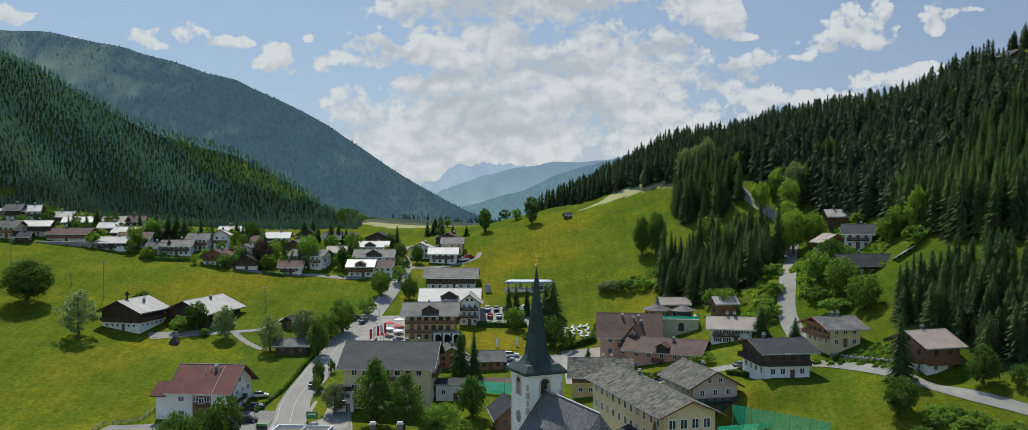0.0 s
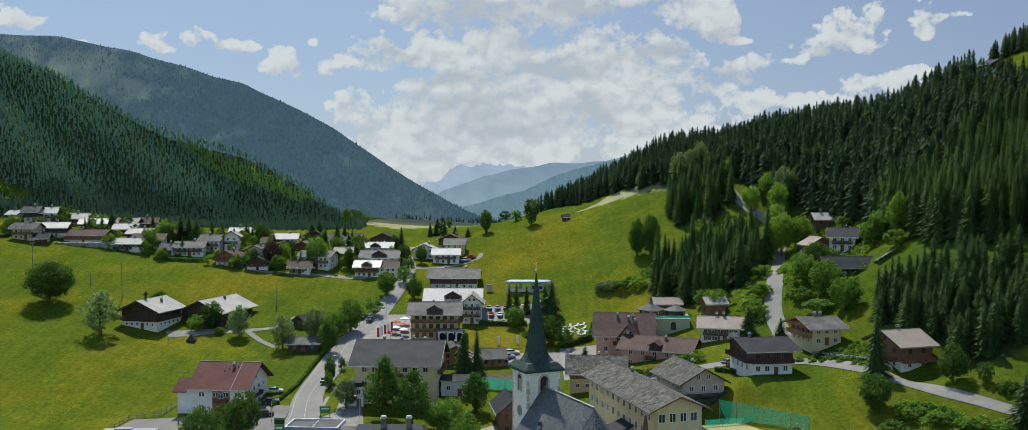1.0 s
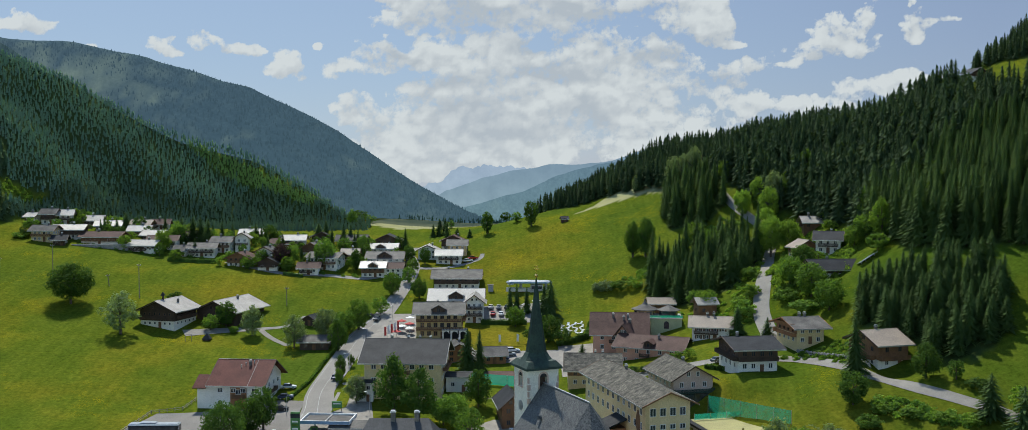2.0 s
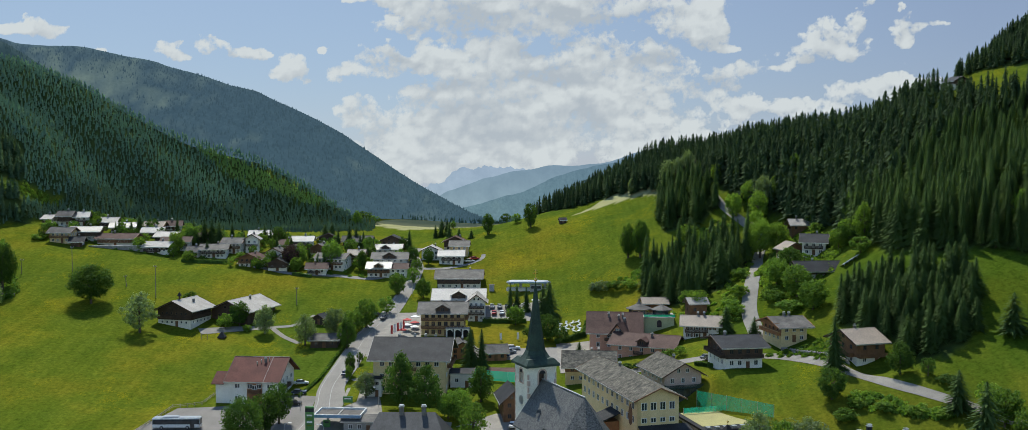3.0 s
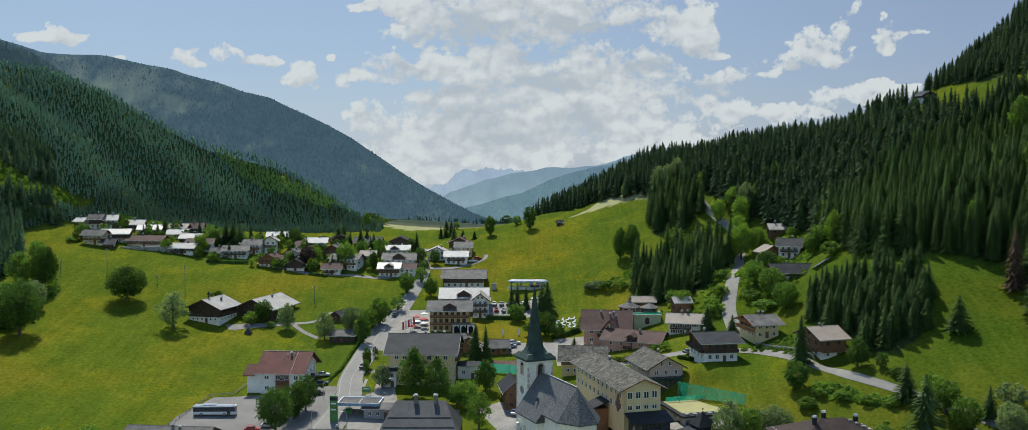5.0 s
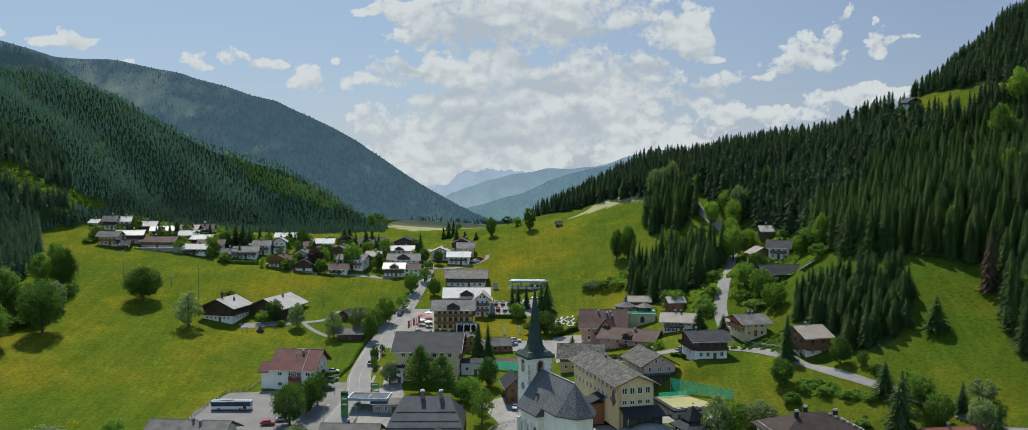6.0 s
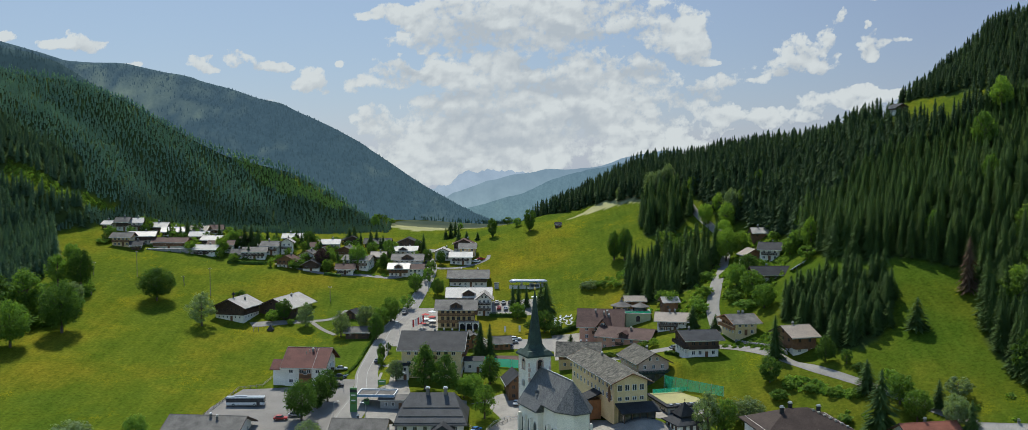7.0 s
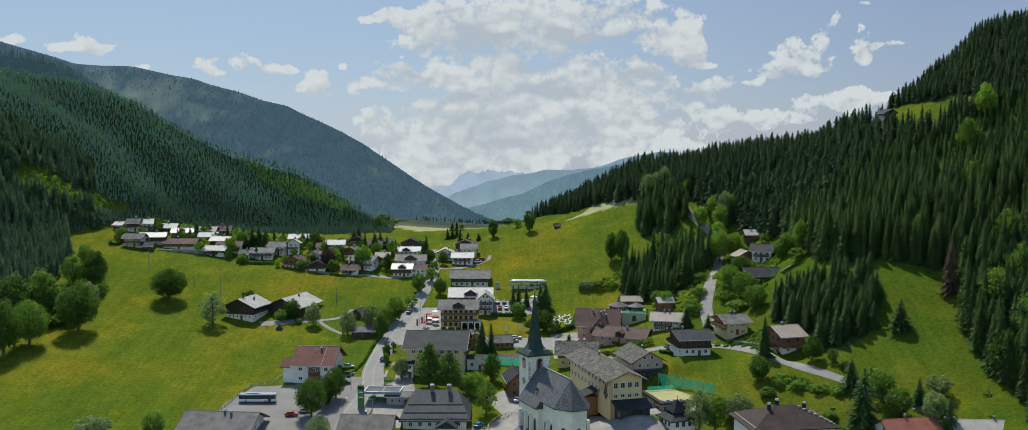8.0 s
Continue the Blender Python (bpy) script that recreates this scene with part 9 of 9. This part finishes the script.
LOUNGER = lounger_mesh()
r_ = random.Random(4)
for k in range(16):
    lx_, ly_ = 16 + (k % 4) * 2.3 + r_.uniform(-.5, .5), 312 + (k // 4) * 3.4 + r_.uniform(-.6, .6)
    tagged(new("sun_lounger", LOUNGER), "white sun lounger on the hotel lawn", "lounger", "loungers on the lawn").matrix_basis = pose(lx_, ly_, ground_z(lx_, ly_) + 0.16, 0, 0, r_.uniform(-60, 60)) @ Matrix.Diagonal((1.1, 1.1, 1.1, 1))


def parasol(x, y, mat, label, r=1.7):
    ob = thing("parasol", pose(x, y, ground_z(x, y) + 0.1), label, "parasol", "parasols on the terrace")
    bm = bmesh.new()
    tube_into(bm, 0, 0, 0, 2.6, 0.05, 0.05, 6)
    part("pole", bm, METAL, ob)
    bm = bmesh.new()
    top = bm.verts.new((0, 0, 2.75))
    ring = [bm.verts.new((r * math.cos(k * math.pi / 4), r * math.sin(k * math.pi / 4), 2.15)) for k in range(8)]
    low = [bm.verts.new((r * 0.98 * math.cos(k * math.pi / 4), r * 0.98 * math.sin(k * math.pi / 4), 1.98)) for k in range(8)]
    for k in range(8):
        bm.faces.new((top, ring[k], ring[(k + 1) % 8]))
        bm.faces.new((ring[k], low[k], low[(k + 1) % 8], ring[(k + 1) % 8]))
    part("canopy", bm, mat, ob)


for px_, py_, pm, pl in [(-39, 314, CANVAS, "white parasol on the inn terrace"), (-36.5, 317, RED_CLOTH, "red parasol on the inn terrace"), (-36, 312, CANVAS, "white parasol on the inn terrace"), (-39.5, 320, RED_CLOTH, "red parasol on the inn terrace"),
                         (-37, 324, CANVAS, "white parasol on the inn terrace"), (-40, 308, RED_CLOTH, "red parasol on the inn terrace"), (4, 343, CANVAS, "white parasol by the car park"), (8, 346, CANVAS, "white parasol by the car park"), (19, 281, CANVAS, "white parasol at the pink hotel")]:
    parasol(px_, py_, pm, pl)
for k in range(5):
    fx, fy = -43.5 + k * 0.9, 303 + k * 1.5
    fl = thing("flag", pose(fx, fy, ground_z(fx, fy), 0, 0, k * 9), "tall red and white banner flag on a pole", "flag", "flags before the inn")
    bm = bmesh.new()
    tube_into(bm, 0, 0, 0, 5.4, 0.05, 0.03, 6)
    part("flag_pole", bm, METAL, fl)
    bm = bmesh.new()
    prev = None
    for j in range(7):
        z = 5.3 - j * 0.5
        a, b = bm.verts.new((0.05, 0.06 * math.sin(j), z)), bm.verts.new((0.75, 0.12 * math.sin(j * 1.3 + 1), z))
        if prev:
            bm.faces.new((prev[0], prev[1], b, a))
        prev = (a, b)
    part("cloth", bm, RED_CLOTH if k % 2 == 0 else CANVAS, fl)


def pole(x, y, h, label="grey wooden power pole in the meadow", lean=0.0):
    ob = thing("utility_pole", pose(x, y, ground_z(x, y), 0, lean, 0), label, "pole")
    bm = bmesh.new()
    tube_into(bm, 0, 0, -0.5, h, 0.16, 0.10, 7)
    part("shaft", bm, WOOD_GREY, ob)
    part("cross_arm", boxes((-0.7, 0.7, -0.07, 0.07, h - 0.7, h - 0.5)), WOOD_GREY, ob)
    for a in (-0.6, 0, 0.6):
        part("insulator", boxes((a - 0.06, a + 0.06, -0.06, 0.06, h - 0.5, h - 0.25)), CANVAS, ob)


pole(-173, 347, 12)
pole(-136, 334, 12.5)
pole(-150, 342, 4.6, lean=-7)
pole(-192, 345, 6, lean=4)
pole(-84, 340, 7, "slim light mast behind the barn")


def street_lamp(x, y, h=5.5, rot=0):
    ob = thing("street_lamp", pose(x, y, ground_z(x, y), 0, 0, rot), "grey curved street lamp by the road", "lamp", "street lamps")
    bm = bmesh.new()
    tube_into(bm, 0, 0, -0.3, h - 0.6, 0.09, 0.06, 7)
    limb_into(bm, Vector((0, 0, h - 0.6)), Vector((0.5, 0, h)), 0.06, 0.05)
    limb_into(bm, Vector((0.5, 0, h)), Vector((1.3, 0, h + 0.05)), 0.05, 0.04)
    part("lamp_post", bm, METAL, ob)
    part("lamp_head", boxes((1.1, 1.9, -0.16, 0.16, h - 0.02, h + 0.12)), CANVAS, ob)


for lx_, ly_, lr in [(-39.5, 240, 150), (-50.5, 214, 180), (-50.5, 275, 180), (-48.5, 300, 180), (-44, 330, 180), (-41, 356, 180), (-62, 240, 0), (-61, 215, 0)]:
    street_lamp(lx_, ly_, 5.5, lr)

# swing, well and posts on the farm's lawn
sw = thing("swing", pose(-107.5, 300, ground_z(-107.5, 300), 0, 0, 20) @ Matrix.Scale(0.75, 4), "wooden garden swing frame by the farmhouse", "swing")
for a in (-1.3, 1.3):
    bm = bmesh.new()
    limb_into(bm, Vector((a, -0.9, -0.2)), Vector((a, 0, 2.6)), 0.08, 0.07, 5)
    limb_into(bm, Vector((a, 0.9, -0.2)), Vector((a, 0, 2.6)), 0.08, 0.07, 5)
    part("frame", bm, WOOD_GREY, sw)
part("beam", boxes((-1.5, 1.5, -0.07, 0.07, 2.55, 2.7)), WOOD_GREY, sw)
part("seat", boxes((-0.3, 0.3, -0.15, 0.15, 0.6, 0.66)), WOOD_BROWN, sw)
wh_ = thing("well_house", pose(-102, 302, ground_z(-102, 302)) @ Matrix.Scale(0.75, 4), "little wooden well house with pointed roof", "well")
part("well_wall", boxes((-1.2, 1.2, -1.2, 1.2, -0.3, 1.2)), WOOD_DARK, wh_)
hip_roof(wh_, 2.6, 2.6, 1.3, 1.8, 0.1, 0.5, ROOF_DARK, 0.15)
bc = thing("bell_turret", pose(-119.8, 312, ground_z(-119, 308.5) + 9.7), "small dark bell turret on the farmhouse ridge", "turret")
bm = boxes((-0.25, 0.25, -0.25, 0.25, -1.2, 1.0))
part("turret_post", bm, WOOD_DARK, bc)
hip_roof(bc, 0.9, 0.9, 1.4, 0.8, 0.05, 0.2, ROOF_DARK, 0.1)

# stone bank walls
sw_ = thing("stone_wall", Matrix(), "rough fieldstone wall beside the lane", "wall")
STONES = []
rs = random.Random(8)
for k in range(5):
    bm = bmesh.new()
    bmesh.ops.create_icosphere(bm, subdivisions=1, radius=0.5)
    for v in bm.verts:
        v.co *= rs.uniform(0.75, 1.15)
    me = bpy.data.meshes.new("stone")
    bm.to_mesh(me)
    bm.free()
    me.materials.append(STONE)
    STONES.append(me)
line_ = [(75.5, 246), (80, 238.5), (85, 231), (88, 224)]
for (x0, y0), (x1, y1) in zip(line_, line_[1:]):
    n = int(math.hypot(x1 - x0, y1 - y0) / 0.75)
    for k in range(n):
        for row in range(3):
            u = (k + rs.uniform(0.2, 0.8) + 0.5 * (row % 2)) / n
            x_, y_ = x0 + (x1 - x0) * u, y0 + (y1 - y0) * u
            part_mesh("stone", STONES[rs.randrange(5)], sw_, pose(x_ + 2.4, y_ + 1.2, ground_z(x_, y_) + 0.1 + row * 0.62, rs.uniform(0, 360), rs.uniform(0, 360), 0) @ Matrix.Diagonal((1.1, 0.9, 0.85, 1)))
bw = thing("garden_wall", pose(-165, 385.5, ground_z(-165, 385.5) - 0.3, 0, 0, 2), "long grey stone wall below the upper village", "wall")
part("wall_body", boxes((-17, 17, -0.4, 0.4, -1.5, 2.2)), STONE, bw)
part("coping", boxes((-17.2, 17.2, -0.55, 0.55, 2.2, 2.4)), CONCRETE, bw)

# solar field above the low house
sp = thing("solar_array", pose(109.5, 289.6, 52.7, 0, 0, 11), "row of grey-blue solar panels rising up the slope", "solar panels")
for k in range(4):
    for j in range(2):
        o = part("panel", boxes((-0.82, 0.82, -0.8, 0.8, -0.04, 0.04)), SOLAR, sp)
        o.matrix_basis = pose(0, 0, 0, 0, -30, 0) @ pose(0.8 + k * 1.75, -0.85 + j * 1.7, 1.1 - j * 0.45, -15, 0, 0)
    part("support", boxes((-0.08, 0.08, -0.08, 0.08, -1.6, 0.95)), METAL, sp).matrix_basis = pose(0, 0, 0, 0, -30, 0) @ pose(0.8 + k * 1.75, 0, 0)

# church square: low curved railing wall, houses round the tower
rl = thing("square_railing", Matrix(), "curved grey metal railing round the church square", "railing")
arc = [(-11, 200), (-10.6, 206), (-8.5, 210.5), (-5, 213.5), (-1, 214)]
for x_, y_ in arc + [((a[0] + b[0]) / 2, (a[1] + b[1]) / 2) for a, b in zip(arc, arc[1:])]:
    bm = bmesh.new()
    tube_into(bm, x_, y_, ground_z(x_, y_), ground_z(x_, y_) + 1.2, 0.06, 0.06, 6)
    part("railing_post", bm, METAL, rl)
for rz in (0.65, 1.15):
    bm = bmesh.new()
    for a, b in zip(arc, arc[1:]):
        limb_into(bm, Vector((*a, ground_z(*a) + rz)), Vector((*b, ground_z(*b) + rz)), 0.05, 0.05, 5)
    part("railing_bar", bm, METAL, rl)
house("dark-roofed house beside the church tower", -1.5, 230, 6, 12, 6.0, 2.6, "d", 8, WOOD_BROWN, None, roof=ROOF_DARK, over=1.1, cols=2, side_cols=4, chimneys=(), style="dark")
house("white flat-roofed garage beside the hotel", -16.5, 257, 7, 8, 4.2, 0.5, "w", 0, PLASTER, None, roof=ROOF_DARK, over=0.3, floors=1, cols=2, side_cols=2, chimneys=(), category="garage", name="garage")
house("white entrance wing of the hotel", -42, 248, 4.5, 8, 5.2, 0.6, "w", 0, PLASTER, None, roof=ROOF_DARK, over=0.5, cols=2, side_cols=2, chimneys=())


# ---- arcade and terrace before the inn ----
def arcade():
    x, y = -20.3, 307.4
    ob = thing("arcade", pose(x, y, ground_z(x, y)), "white arched arcade before the ochre inn", "arcade")
    bm = bmesh.new()
    n = 8
    for k in range(3):
        u = -2.8 + k * 2.8
        box_into(bm, u - 1.4, u - 0.95, -1.2, 1.2, -2, 2.0)
        outer = [(u + math.cos(math.pi * j / n) * 0.95, 2.0 + math.sin(math.pi * j / n) * 0.95) for j in range(n + 1)]
        for j in range(n):
            a, b = outer[j], outer[j + 1]
            prism_into(bm, [a, b, (b[0], 3.3), (a[0], 3.3)], "y", -1.2, -0.9)
        box_into(bm, u - 1.4, u - 0.95, -1.2, -0.9, 2.0, 3.3)
    box_into(bm, 3.75, 4.2, -1.2, 1.2, -2, 3.3)
    part("arched_front", tidy(bm), PLASTER, ob)
    # Black back wall stands in for the deep shade under the arcade.
    part("back_wall", boxes((-4.15, 3.75, 0.9, 1.15, -2, 3.3)), RUBBER, ob, "black wall standing for the shade behind the arches")
    top = part("terrace_deck", boxes((-4.3, 4.3, -1.5, 1.4, 3.3, 3.55)), CONCRETE, ob)
    bs = [(-4.3, 4.3, -1.5, -1.42, 4.35, 4.45)]
    for k in range(18):
        bs.append((-4.25 + k * 0.49, -4.15 + k * 0.49, -1.49, -1.43, 3.55, 4.35))
    part("railing", boxes(*bs), WOOD_DARK, top)
    return ob


arcade()


# ---- slim white banners on the pitch ----
for bx_, by_ in [(-5.5, 304), (0.5, 305), (8, 303)]:
    bn = thing("banner", pose(bx_, by_, ground_z(bx_, by_)), "slim white banner standing on the lawn", "banner", "banners on the lawn")
    bm = bmesh.new()
    tube_into(bm, 0, 0, -0.3, 3.2, 0.04, 0.03, 6)
    part("pole", bm, METAL, bn)
    part("cloth", boxes((0.04, 0.75, -0.02, 0.02, 0.5, 3.0)), CANVAS, bn)
